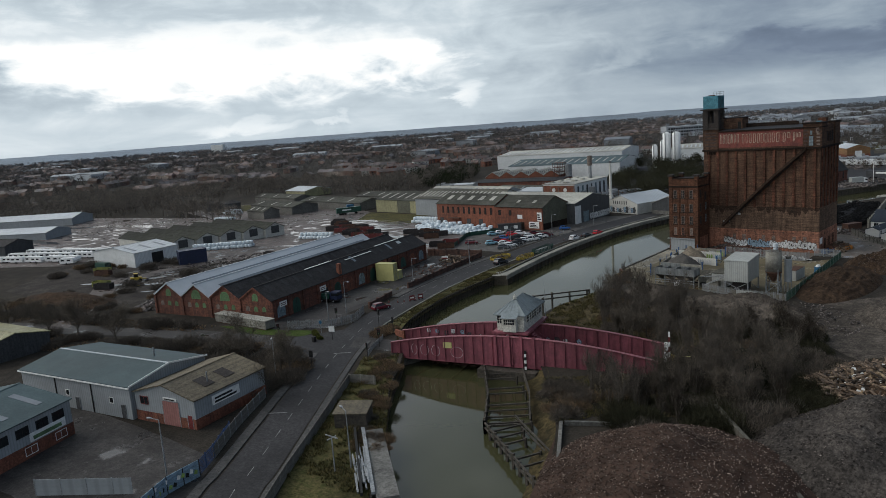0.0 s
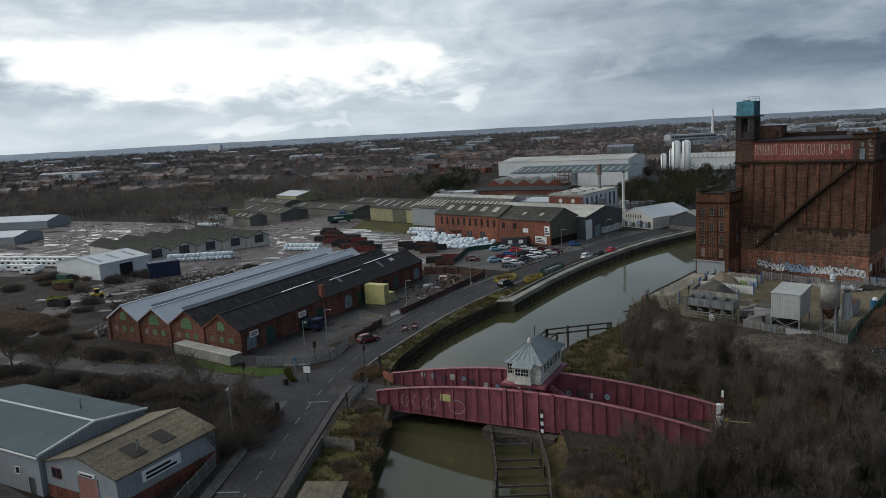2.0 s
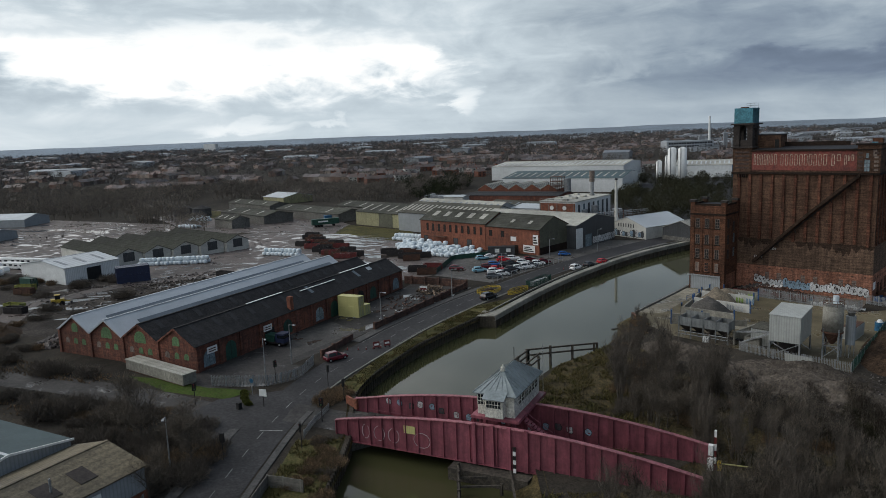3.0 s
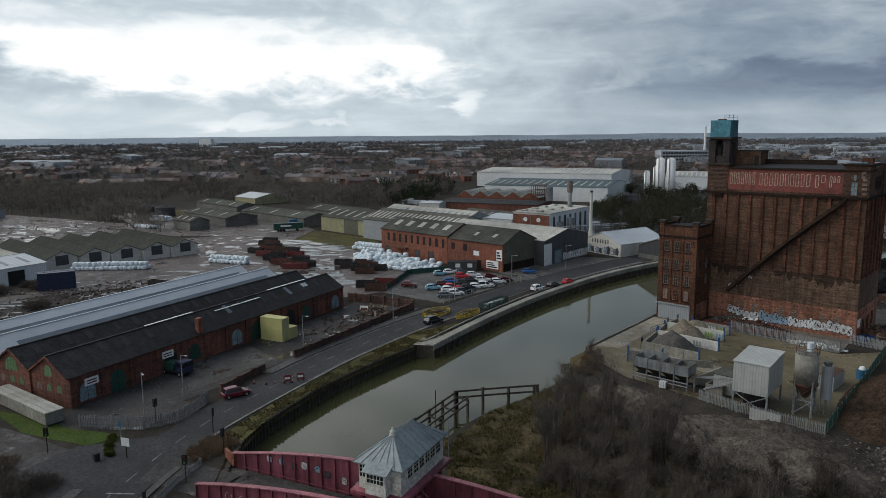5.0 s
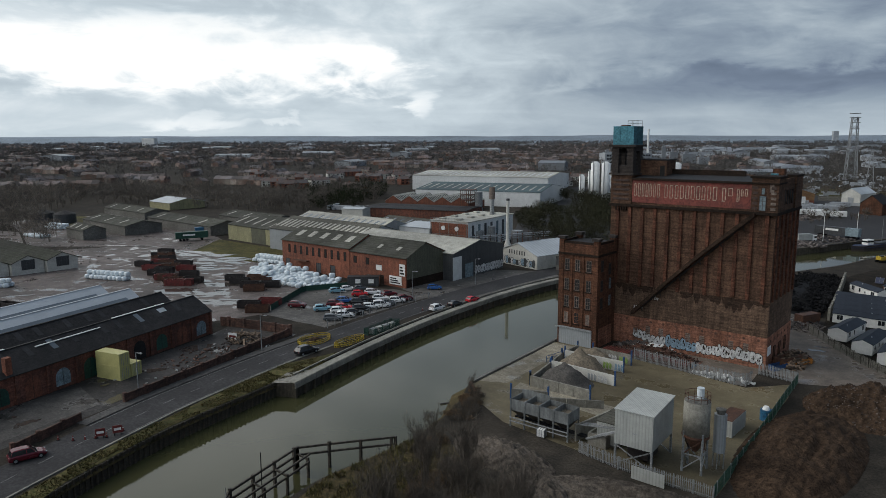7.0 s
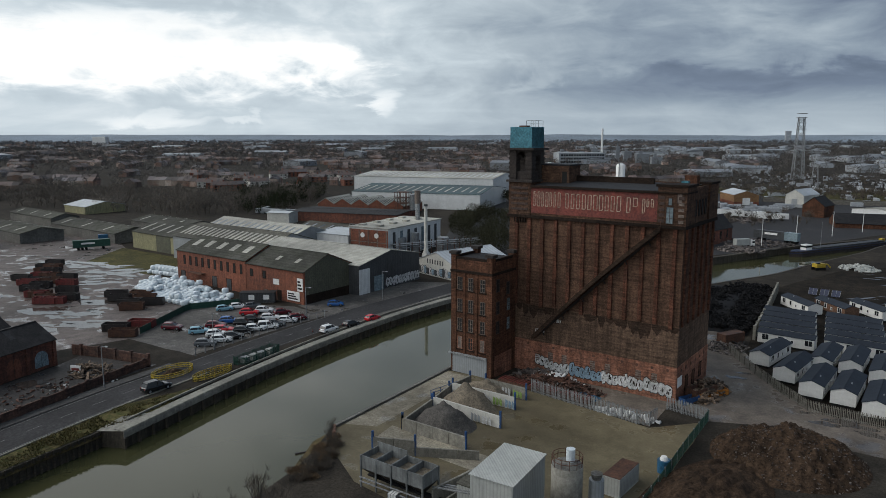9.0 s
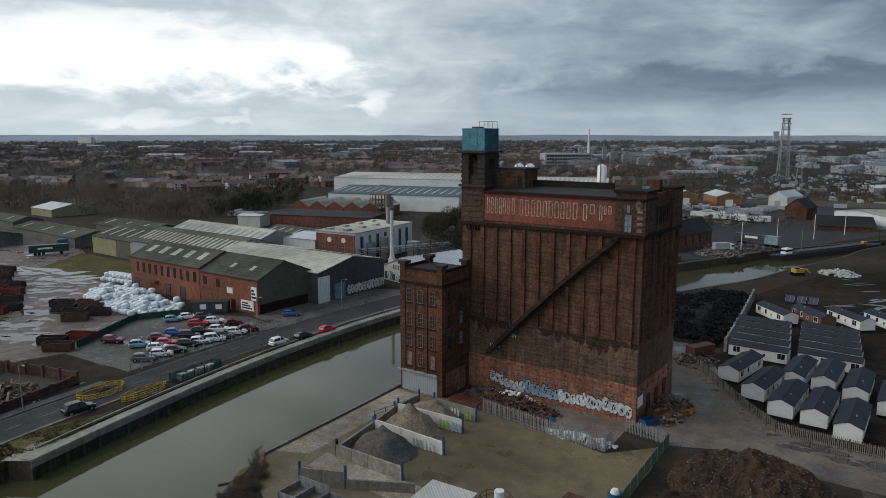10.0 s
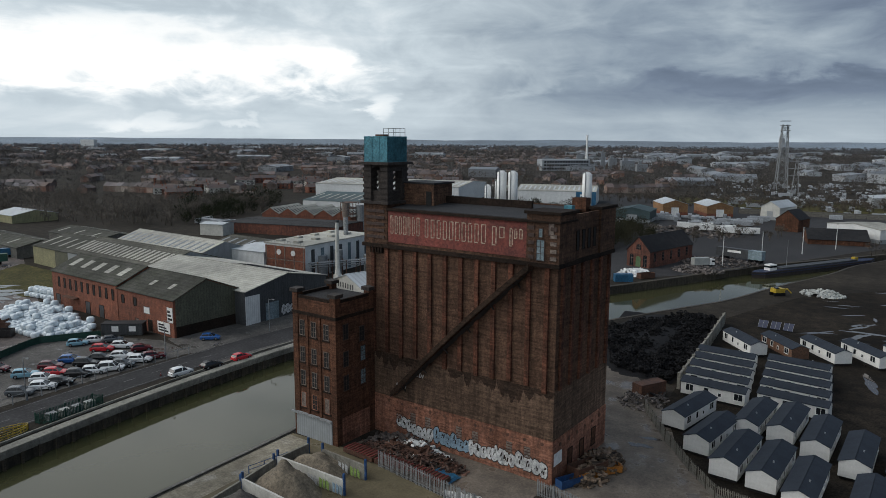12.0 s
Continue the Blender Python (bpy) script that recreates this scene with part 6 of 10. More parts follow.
fence("works_palisade", [(-131.0, 98.5), (-122.0, 104.5), (-120.5, 110.0), (-124.5, 117.0)], 2.0, "grey steel palisade fence by the works gate", "galv", "galv", rail=True, pales=True, thick=0.03)
fence("yard_palisade", [(-39.9, 165.5), (-46.0, 166.0), (-52.8, 166.6), (-59.6, 168.4)], 1.8, "grey palisade fence behind the batching plant", "galv", "galv", rail=True, pales=True, thick=0.03)
fence("silo_palisade", [(-68.5, 214.7), (-58.0, 212.6), (-46.2, 210.3), (-45.6, 213.5)], 2.4, "pale steel palisade fence before the silo", "galv", "galv", rail=True, pales=True, thick=0.03)
fence("silo_gate_fence", [(-45.6, 219.4), (-38.6, 217.8)], 2.2, "steel palisade fence by the haul road", "galv", "galv", rail=True, pales=True, thick=0.03)
fence("green_mesh_fence", [(-38.6, 217.8), (-38.9, 205.0), (-39.1, 189.0), (-39.9, 165.5)], 2.0, "green slatted fence along the yard", "green", "galv", step=3.0, thick=0.03, rail=True)
fence("caravan_palisade", [(-42.6, 257.5), (-36.5, 247.0), (-30.6, 238.0), (-25.2, 231.0), (-14.0, 229.4), (6, 228)], 1.9, "weathered cream palisade fence round the caravans", "concrete", "timber", rail=True, pales=True, thick=0.04)
fence("car_park_fence", [(-137.0, 196.0), (-137.5, 210.0), (-137.3, 222.0), (-135.8, 235.5)], 1.6, "thin steel mesh fence beside the car park", "galv", "galv", gap=1.5, thick=0.04)
fence("car_park_hoarding", [(-161.5, 200.0), (-171.5, 221.0), (-164.5, 232.5)], 1.6, "dark green hoarding round the car park", "green", "green", step=3.0)
fence("junction_rail", [(-99.5, 93.5), (-102.0, 97.5), (-104.5, 103.0)], 1.1, "grey pedestrian guard rail at the bridge", "galv", "galv", rail=True, thick=0.03)


def brick_wall(name, pts, h, label, material="brick_works", t=0.34):
    g = Geo()
    for a, b in zip(pts, pts[1:]):
        a, b = Vector(a), Vector(b)
        d = (b - a).normalized()
        n = Vector((-d.y, d.x)) * t / 2
        g.prism([(a - n).to_tuple(), (b - n).to_tuple(), (b + n).to_tuple(), (a + n).to_tuple()], 0, h)
    o = tagged(g.ob(name, material), label, "wall", kind="structure")
    for p, d in resample([Vector(q) for q in pts], 4.5):
        Geo().box(p.x - 0.3, p.y - 0.3, 0, p.x + 0.3, p.y + 0.3, h + 0.25).ob("pier", material, o)
    return o


brick_wall("wall_works_gate", [(-126.6, 121.0), (-130.3, 133.0)], 1.4, "low old brick boundary wall by the road", "old_wall")
brick_wall("wall_works_road", [(-131.8, 141.5), (-134.6, 158.0), (-138.0, 176.0), (-140.0, 187.0)], 1.6, "long old brick boundary wall by the road", "old_wall")
brick_wall("wall_works_end", [(-140.0, 187.0), (-150, 185.5), (-160, 183.0)], 2.2, "old brick wall closing the works yard", "old_wall")
brick_wall("wall_tyres", [(-40.2, 271.5), (-41.2, 300.0), (-42.6, 327.5)], 3.0, "graffitied concrete wall beside the tyre heap", "concrete", 0.4)
brick_wall("wall_quay_hut", [(-101.0, 105.8), (-104.0, 106.5)], 1.4, "short red brick wall by the bridge end", "brick_red")


# ---------------------------------------------------------------- red brick warehouse and its neighbours
def windows_row(e, f, xs, z, w, h, pane="black", fr="brick_soot", bars=(1, 1)):
    for x in xs:
        opening(e, f, x, z, w, h, pane, fr, bars)


u = shed("brick_warehouse", "two-storey red brick warehouse with a patched grey roof", -207.0, 245.2, -4, 34.0, 17.0, 9.6, 13.2, "brick_red", "asbestos_dark", "x", lights=0, category="warehouse")
f = face(0, 0, 0)
windows_row(u, f, [4.0 + i * 3.1 for i in range(10)], 5.6, 0.9, 2.7)
windows_row(u, f, (3, 19, 26), 0.1, 2.2, 3.2, "clad_dark", "brick_soot")
Geo().box(8.0, -1.6, 3.4, 14.5, 0, 3.7).ob("canopy", "rust", u)
for i in range(5):
    x = 3.5 + i * 6.2
    roof_slab(Geo(), (x, 3.2, 11.17), (x, 6.6, 12.6), (x + 2.3, 6.6, 12.6), (x + 2.3, 3.2, 11.17), 0.06).ob("rooflight", "roof_pale", u)
u = shed("brick_warehouse_end", "red brick warehouse end bay with an olive clad gable", -173.0, 242.9, -4, 24.2, 18.5, 9.0, 12.8, "brick_red", "asbestos_dark", "x", category="warehouse")
fr = pose(24.2, 0, 0, 0, 0, 90)
Geo().box(0.5, -0.12, 2.6, 18.0, 0.02, 9.0, fr).ob("gable_cladding", "clad_olive", u, "olive ribbed gable cladding")
Geo().box(0.5, -0.1, 0.0, 18.0, 0.02, 2.6, fr).ob("gable_plinth", "brick_soot", u)
Geo().side([(0.4, 9.0), (18.1, 9.0), (9.25, 12.6)], -0.1, 0.02, fr).ob("gable_boarding", "clad_olive", u)
windows_row(u, f, (2.5, 8.0), 5.6, 1.2, 2.0)
opening(u, f, 13.0, 4.4, 2.4, 1.5, "white", "galv")
opening(u, f, 14.2, 0.1, 1.6, 2.8, "brick_soot", "soot", name="door")
sign(u, f, 20.0, 0.7, 5.0, 2.6, rows=3)
sign(u, f, 22.8, 3.6, 2.2, 3.6, rows=3)
opening(u, f, 8.5, 1.0, 1.4, 1.4, "quoin_pale", "soot")
for i in range(2):
    x = 9.0 + i * 8
    roof_slab(Geo(), (x, 3.2, 10.55), (x, 5.2, 11.35), (x + 1.4, 5.2, 11.35), (x + 1.4, 3.2, 10.55), 0.06).ob("rooflight", "roof_pale", u)
rnd = random.Random(8)
for k in range(8):
    tag(u, fr, 4.2 + k * 1.35, 0.5, 1.2, 1.5, "graffiti", rnd)

u = shed("dark_clad_warehouse", "dark ribbed warehouse with a pale asbestos roof and graffiti", -191.5, 260.8, -3, 48.0, 28.5, 8.6, 11.4, "clad_dark", "roof_pale", "x", lights=0, category="warehouse")
fr = pose(48.0, 0, 0, 0, 0, 90)
rnd = random.Random(9)
for k in range(11):
    tag(u, fr, 12.6 + k * 1.5, 0.4, 1.7, 2.9, "graffiti", rnd, "clad_dark")
Geo().box(6.5, -0.12, 0, 10.8, 0.02, 4.6, fr).ob("roller_door", "paleglass", u)
Geo().box(0, -0.1, 0, 4.6, 0.02, 7.4, fr).ob("pale_panel", "clad_white", u)
for i in range(20):
    x = 24 + i * 1.1
    roof_slab(Geo(), (x, 16.2, 11.23), (x, 22.5, 9.98), (x + 0.55, 22.5, 9.98), (x + 0.55, 16.2, 11.23), 0.05).ob("rooflight", "slate", u)

u = shed("cream_shed", "cream and olive clad shed with a dark roof", -278.0, 277.5, -5, 44.0, 26.0, 6.6, 10.0, "clad_cream", "asbestos_dark", "x", lights=7, light_mat="roof_pale", category="warehouse")
Geo().box(17.5, -0.1, 0, 27.5, 0.02, 6.6, f).ob("dark_bay", "clad_olive", u)
u = shed("long_grey_shed", "long grey-roofed shed with skylight stripes", -242.0, 270.0, -4, 52.0, 24.0, 8.4, 12.2, "clad_grey", "slate_grey", "x", lights=20, light_mat="roof_pale", category="warehouse")
shed("long_pale_shed", "long pale-roofed shed behind the warehouse", -262.0, 300.0, -5, 55.0, 22.0, 7.0, 10.5, "clad_grey", "roof_pale", "x", lights=14, category="warehouse")
shed("rear_grey_shed", "grey-roofed works shed behind the warehouse", -228.0, 318.0, -5, 40.0, 20.0, 6.5, 9.0, "clad_grey", "slate_grey", "x", lights=8, category="warehouse")

u = shed("white_gable_unit", "white rendered gabled unit with dark graffiti", -149.0, 295.8, -18, 19.5, 24.0, 4.6, 8.0, "render_white", "roof_white", "y", category="workshop")
rnd = random.Random(10)
for k in range(13):
    tag(u, f, 1.4 + k * 1.36, 0.4, 1.5, rnd.uniform(1.6, 2.8), ("clad_dark", "graffiti", "graffiti_blue")[k % 3], rnd, "clad_dark")
g = Geo()
for k in range(7):
    g.box(5.2 + k * 1.3, -0.05, 4.0, 5.7 + k * 1.3, -0.01, 5.5, f)
g.ob("sign_bar", "clad_dark", u)
u = shed("pale_lean_unit", "dark-fronted workshop with a grey roof beside the wharf", -125.5, 294.0, -18, 17.0, 22.0, 4.6, 7.6, "clad_dark", "roof_pale", "y", category="workshop")
Geo().box(0, -0.08, 0, 17, 0.02, 1.6, f).ob("pale_plinth", "concrete_dk", u)

e = thing("office_block", -190.4, 310.4, 2, "red brick and white clad works building with two roundels", "office")
Geo().box(0, 0, 0, 17.8, 38, 11.0).ob("wall", "clad_white", e)
Geo().box(-0.1, -0.12, 0, 17.75, 0.05, 10.4).ob("brick_front", "brick_red", e, "red brick front")
Geo().box(-0.12, 0.05, 0, 0.05, 30, 10.4).ob("brick_side", "brick_red", e)
Geo().box(-0.35, -0.4, 11.0, 18.15, 38.3, 11.35).ob("roof", "roof_pale", e, "pale flat sheet roof")
fr = pose(17.85, 0, 0, 0, 0, 90)
for i in range(7):
    Geo().box(3.0 + i * 5.0, -0.12, 0.5, 4.6 + i * 5.0, 0.02, 9.6, fr).ob("cladding_strip", "clad_dark" if i % 3 != 1 else "paleglass", e)
for i in range(5):
    Geo().box(0.2 + i * 4.2, -0.22, 0.5, 0.55 + i * 4.2, -0.1, 10.2).ob("pilaster", "quoin_pale", e)
for x in (6.2, 12.6):
    Geo().cyl((x, -0.3, 8.3), (x, -0.1, 8.3), 0.95, 0.95, 16).ob("roundel", "white", e, "white round plate")
Geo().box(0.0, -0.2, 5.6, 17.7, -0.11, 5.9).ob("string_course", "quoin_pale", e)
for i in range(8):
    Geo().box(2 + (i % 2) * 8, 3 + (i // 2) * 9, 11.35, 4.2 + (i % 2) * 8, 5.5 + (i // 2) * 9, 12.0).ob("roof_unit", "roof_pale", e)
for i in range(13):
    Geo().box(0.1 + i * 1.45, -0.3, 11.35, 0.17 + i * 1.45, -0.24, 12.3).ob("rail_post", "galv", e)
Geo().beam((0.1, -0.27, 12.3), (17.6, -0.27, 12.3), 0.08).ob("roof_rail", "galv", e)
u = shed("white_low_block", "low white clad block beside the brick works building", -206.0, 309.0, 2, 15.5, 24.0, 7.6, 8.4, "clad_white", "roof_white", "x", category="workshop")

e = thing("chimney", -146.0, 295.8, 0, "slim pale steel boiler chimney with a dark head", "chimney")
Geo().box(-0.9, -0.3, 0, 0.9, 1.5, 6.9).ob("base", "render_white", e)
Geo().cyl((0, 0.6, 6.9), (0, 0.6, 8.2), 0.95, 0.7, 14).ob("collar", "render_white", e)
Geo().cyl((0, 0.6, 8.2), (0, 0.6, 22.4), 0.62, 0.52, 14).ob("shaft", "render_white", e)
Geo().cyl((0, 0.6, 22.4), (0, 0.6, 23.1), 0.62, 0.62, 14).ob("rim", "clad_dark", e, "dark rim")
e = thing("drum_tower", -179.2, 340.0, 0, "weathered steel drum on a slim stack", "tank")
Geo().cyl((0, 0, 0), (0, 0, 18.0), 0.9, 0.9, 12).ob("shaft", "galv", e)
Geo().cyl((0, 0, 18.0), (0, 0, 23.2), 1.25, 1.25, 16).ob("drum", "quoin_pale", e)

# pipe racks, tanks and plant in front of the office
e = thing("pipe_rack", -168.0, 312.0, 60, "rusty steel pipe rack with tanks between the sheds", "pipework")
for i in range(7):
    for y in (0, 4):
        Geo().beam((i * 5, y, 0), (i * 5, y, 6.2), 0.25).ob("post", "rust", e)
for y, z in ((0, 5.2), (1.2, 5.6), (2.4, 5.6), (4, 5.2), (2, 4.0)):
    Geo().cyl((-2, y, z), (34, y, z), 0.2, 0.2, 8).ob("pipe", "galv", e)
for x, r, h in ((4, 2.0, 7.0), (10, 1.6, 8.5), (22, 2.4, 6.0)):
    Geo().cyl((x, 8, 0), (x, 8, h), r, r, 14).ob("tank", "galv", e)
e = thing("process_tower", -248.0, 418.0, 13, "rusty open steel process frame beside the saw-tooth works", "plant")
for i in range(3):
    for j in range(3):
        Geo().beam((i * 3.5, j * 3.5, 0), (i * 3.5, j * 3.5, 14), 0.3).ob("post", "rust", e)
for z in (4, 8, 11, 14):
    Geo().box(-0.2, -0.2, z, 7.2, 7.2, z + 0.25).ob("floor", "rust", e)
Geo().cyl((10, 3, 0), (10, 3, 13), 2.2, 2.2, 14).ob("tank", "galv", e)

fence("estate_wall", [(-91, 628), (-58, 632), (-25, 635), (30, 640)], 3.2, "long pale brown board fence behind the trading estate", "fencegrey", "timber", step=6.0, thick=0.2)
# saw-tooth brick works and pale warehouses
for i in range(5):
    u = shed("sawtooth_bay", "red brick bay of the saw-tooth works", -303.0 + i * 10.7, 416.0 + i * 2.5, 13, 10.7, 30.0, 5.4, 8.6, "brick_red", "roof_pale", "y", lights=10, light_mat="slate", category="factory")
    u["group"] = "saw-tooth bays"
shed("flat_brick_works", "dark flat-roofed brick works before the saw-tooth bays", -288.0, 378.0, 13, 62.0, 27.0, 5.0, 5.6, "brick_works", "slate", "x", category="factory")
shed("small_white_office", "small white and red office block", -291.0, 364.0, 13, 13.0, 9.0, 5.4, 6.0, "render_white", "roof_white", "x", category="office")
u = shed("great_white_warehouse", "very long white clad warehouse with a grey roof", -387.6, 552.6, 13, 117.0, 74.0, 12.0, 14.6, "clad_white", "roof_pale", "x", lights=24, light_mat="roof_white", category="warehouse")
u = shed("white_warehouse_front", "long white clad warehouse with a green-grey roof", -310.2, 456.0, 13, 86.0, 62.0, 9.5, 12.6, "clad_white", "roof_green", "x", lights=16, light_mat="roof_pale", category="warehouse")
u = shed("blue_trim_warehouse", "white warehouse with bright blue corner cladding", -240.0, 605.0, 17, 57.0, 46.0, 10.0, 13.0, "clad_white", "roof_pale", "x", lights=16, light_mat="roof_white", category="warehouse")
Geo().box(43.0, -0.3, 0, 57.2, 0.1, 10.0).ob("blue_cladding", "bluetarp", u, "blue cladding")
sign(u, face(0, -0.3, 0), 50.0, 5.0, 8.0, 3.0, ink="bluetarp", rows=1)


def tank_tower(x, y, r, h):
    e = thing("storage_silo", x, y, 0, "tall white steel storage silo with a railed top", "silo", "white storage silos")
    Geo().cyl((0, 0, 0), (0, 0, h), r, r, 20).ob("shell", "white", e, smooth=True)
    Geo().cyl((0, 0, h), (0, 0, h + 1.4), r, r * 0.3, 20).ob("dome", "white", e)
    Geo().box(-0.22, -r - 0.5, 0, 0.22, -r + 0.05, h + 1.5).ob("ladder", "galv", e)
    g = Geo()
    for i in range(12):
        a0, a1 = math.pi * i / 6, math.pi * (i + 1) / 6
        g.beam((r * math.cos(a0), r * math.sin(a0), h + 1.3), (r * math.cos(a1), r * math.sin(a1), h + 1.3), 0.12)
    g.ob("rail", "galv", e)
    return e


for x, y, r, h in ((-216.2, 536.0, 3.0, 26.0), (-209.2, 537.5, 3.0, 26.0), (-225.0, 534.0, 2.0, 17.0), (-221.5, 540.0, 1.5, 20.0), (-165.5, 551.0, 2.9, 26.0)):
    tank_tower(x, y, r, h)

# trading estate beyond the river
for x, y, rz, w, l, ev, rd, wl, rf in ((-143, 537, 6, 20, 22, 6.5, 8.5, "roof_green", "roof_green"), (-129, 588, 30, 15.5, 24, 7, 9.5, "brick_ochre", "roof_white"), (-103.5, 594, 30, 16.0, 26, 6.5, 9, "brick_ochre", "roof_white"), (-73.8, 600, -18, 11.5, 22, 7.5, 11, "render_white", "roof_white"), (-34.0, 536.0, -40, 30, 16, 6.5, 8.0, "clad_white", "roof_pale"), (-8, 560, -30, 60, 30, 7, 11, "clad_white", "roof_white"), (10, 660, 8, 60, 30, 7, 10, "clad_white", "roof_white"), (-18, 720, 8, 70, 30, 7, 9, "clad_grey", "roof_white")):
    u = shed("trade_unit", "pale clad trading estate unit with a large door", x, y, rz, w, l, ev, rd, wl, rf, "y", category="warehouse")
    Geo().box(w * 0.35, -0.1, 0, w * 0.65, 0.02, ev * 0.7).ob("roller_door", "white" if wl == "brick_ochre" else "clad_grey", u)
    Geo().box(-0.05, -0.05, 0, w + 0.05, l + 0.05, 2.0).ob("brick_plinth", "brick_red" if wl == "brick_ochre" else "clad_grey", u)
u = shed("dark_roof_hall", "brown brick hall with a steep dark roof", -58.5, 545.5, -15, 11.5, 15.0, 6.4, 11.0, "brick_annexe", "slate", "y")
u = shed("low_dark_shed", "low shed with a dark slate roof", -39, 500.5, 12, 25, 20, 2.2, 6.2, "brick_annexe", "slate", "x")
u = shed("small_chapel", "small red brick chapel with a round window and arched doors", -91.0, 398.2, -14.5, 9.6, 32.0, 6.2, 11.2, "brick_works", "slate", "y", category="chapel")
opening(u, f, 4.8, 6.6, 2.0, 2.0, "glass", "quoin_pale", (3, 3), True)
for x in (2.0, 7.6):
    opening(u, f, x, 0.3, 1.6, 4.4, "glass", "quoin_pale", (2, 3), True)
opening(u, f, 4.8, 0.1, 2.0, 4.0, "greenpaint", "quoin_pale", (2, 1), True, "door")
for i in range(5):
    opening(u, pose(9.6, 0, 0, 0, 0, 90), 3.4 + i * 6, 2.0, 1.4, 3.4, "glass", "quoin_pale", (2, 3), True)

# white multi-storey factory, chimney and mast on the skyline
e = thing("factory_block", -452.0, 1120.0, 40, "long white factory block with rows of windows", "factory")
Geo().box(0, 0, 0, 74, 30, 17).ob("wall", "far_white", e)
for z in (2, 7, 12):
    for i in range(17):
        Geo().box(3 + i * 4.1, -0.15, z, 6 + i * 4.1, 0.05, z + 2.8).ob("window", "glass", e)
e = thing("factory_chimney", -415.0, 1205.0, 0, "tall pale factory chimney", "chimney")
Geo().cyl((0, 0, 0), (0, 0, 54), 2.0, 1.5, 12).ob("shaft", "white", e)
for x, y, w, h in ((-500, 1230, 18, 16), (-360, 1210, 20, 15), (-330, 1190, 16, 11), (-470, 1240, 24, 13), (-435, 1215, 9, 22), (-400, 1230, 6, 26), (-385, 1225, 12, 18)):
    e = thing("process_tower", x, y, 30, "pale grey block of the chemical works", "factory", "chemical works towers")
    Geo().box(0, 0, 0, w, w * 0.8, h).ob("wall", "far_roof", e)
    Geo().box(w * 0.2, w * 0.2, h, w * 0.5, w * 0.5, h + 4).ob("roof_unit", "far_roof", e)
e = thing("lattice_mast", -98.0, 890.0, 20, "tall steel lattice telecom mast", "mast")
H = 62
for sx in (-1, 1):
    for sy in (-1, 1):
        Geo().beam((sx * 5, sy * 5, 0), (sx * 2.4, sy * 2.4, H), 0.6).ob("leg", "galv", e)
for i in range(9):
    z0, z1 = H * i / 9, H * (i + 1) / 9
    r0, r1 = 5 - 2.6 * i / 9, 5 - 2.6 * (i + 1) / 9
    for a in range(4):
        m = pose(0, 0, 0, 0, 0, a * 90)
        Geo().beam(m @ Vector((-r0, -r0, z0)), m @ Vector((r1, -r1, z1)), 0.3).ob("brace", "galv", e)
        Geo().beam(m @ Vector((r0, -r0, z0)), m @ Vector((-r1, -r1, z1)), 0.3).ob("brace", "galv", e)
for z in (50, 56, 61, 65):
    Geo().box(-4, -4, z, 4, 4, z + 0.6).ob("platform", "galv", e)
e = thing("hill_tower", -520.0, 4300.0, 20, "distant pale tower block", "tower")
Geo().box(0, 0, 0, 26, 26, 60).ob("wall", "far_white", e)
e = thing("power_pylon", -67.0, 707.0, 10, "grey lattice power pylon", "pylon")
for sx in (-1, 1):
    for sy in (-1, 1):
        Geo().beam((sx * 3, sy * 3, 0), (sx * 0.5, sy * 0.5, 34), 0.22).ob("leg", "galv", e)
for i in range(8):
    r0, r1 = 3 - 2.5 * i / 8, 3 - 2.5 * (i + 1) / 8
    for a in range(4):
        m = pose(0, 0, 0, 0, 0, a * 90)
        Geo().beam(m @ Vector((-r0, -r0, 34 * i / 8)), m @ Vector((r1, -r1, 34 * (i + 1) / 8)), 0.14).ob("brace", "galv", e)
for z in (22, 27, 32):
    Geo().beam((-6, 0, z), (6, 0, z), 0.3).ob("arm", "galv", e)
e = thing("white_tower_block", -3050.0, 1960.0, 30, "distant white block of flats", "flats")
Geo().box(0, 0, 0, 60, 30, 34).ob("wall", "white", e)

# sheds across the wet yard
u = shed("steel_store", "pale grey steel store with an open door and rooflights", -281.5, 123.0, 8, 25.5, 19.5, 5.4, 7.2, "clad_white", "roof_white", "y", lights=3, category="warehouse")
u.children[0].data.materials[0] = M["clad_grey"]
Geo().box(7.5, -0.1, 0.1, 12.5, 0.03, 4.4, pose(25.5, 0, 0, 0, 0, 90)).ob("open_door", "black", u)
for i in range(5):
    u = shed("workshop_bay", "white-gabled workshop bay with a dark asbestos roof", -322.0 + i * 2.0, 153.0 + i * 10.4, -2, 49.0, 10.2, 3.9, 6.1, "render_white", "asbestos_black", "x", lights=0, category="workshop")
    u["group"] = "workshop bays"
    Geo().box(3.0, -0.1, 1.5, 7.2, 0.03, 4.8, pose(49.0, 0, 0, 0, 0, 90)).ob("window", "clad_dark", u)
shed("long_white_shed", "long low shed with a white roof", -452.0, 120.0, 30, 62.0, 20.0, 3.6, 5.6, "clad_grey", "roof_white", "x", category="warehouse")
shed("long_white_shed", "long low shed with a pale roof", -520.0, 150.0, 33, 74.0, 22.0, 4.2, 6.6, "clad_grey", "roof_white", "x", category="warehouse")
shed("dark_open_shed", "dark open-fronted shed by the compound", -395.0, 98.0, 25, 44.0, 16.0, 4.6, 6.8, "clad_dark", "slate", "x", category="shed")
shed("pale_hip_shed", "pale-roofed shed by the trees", -434.0, 338.0, -5, 25.0, 24.0, 4.2, 6.6, "clad_cream", "roof_white", "x", category="shed")
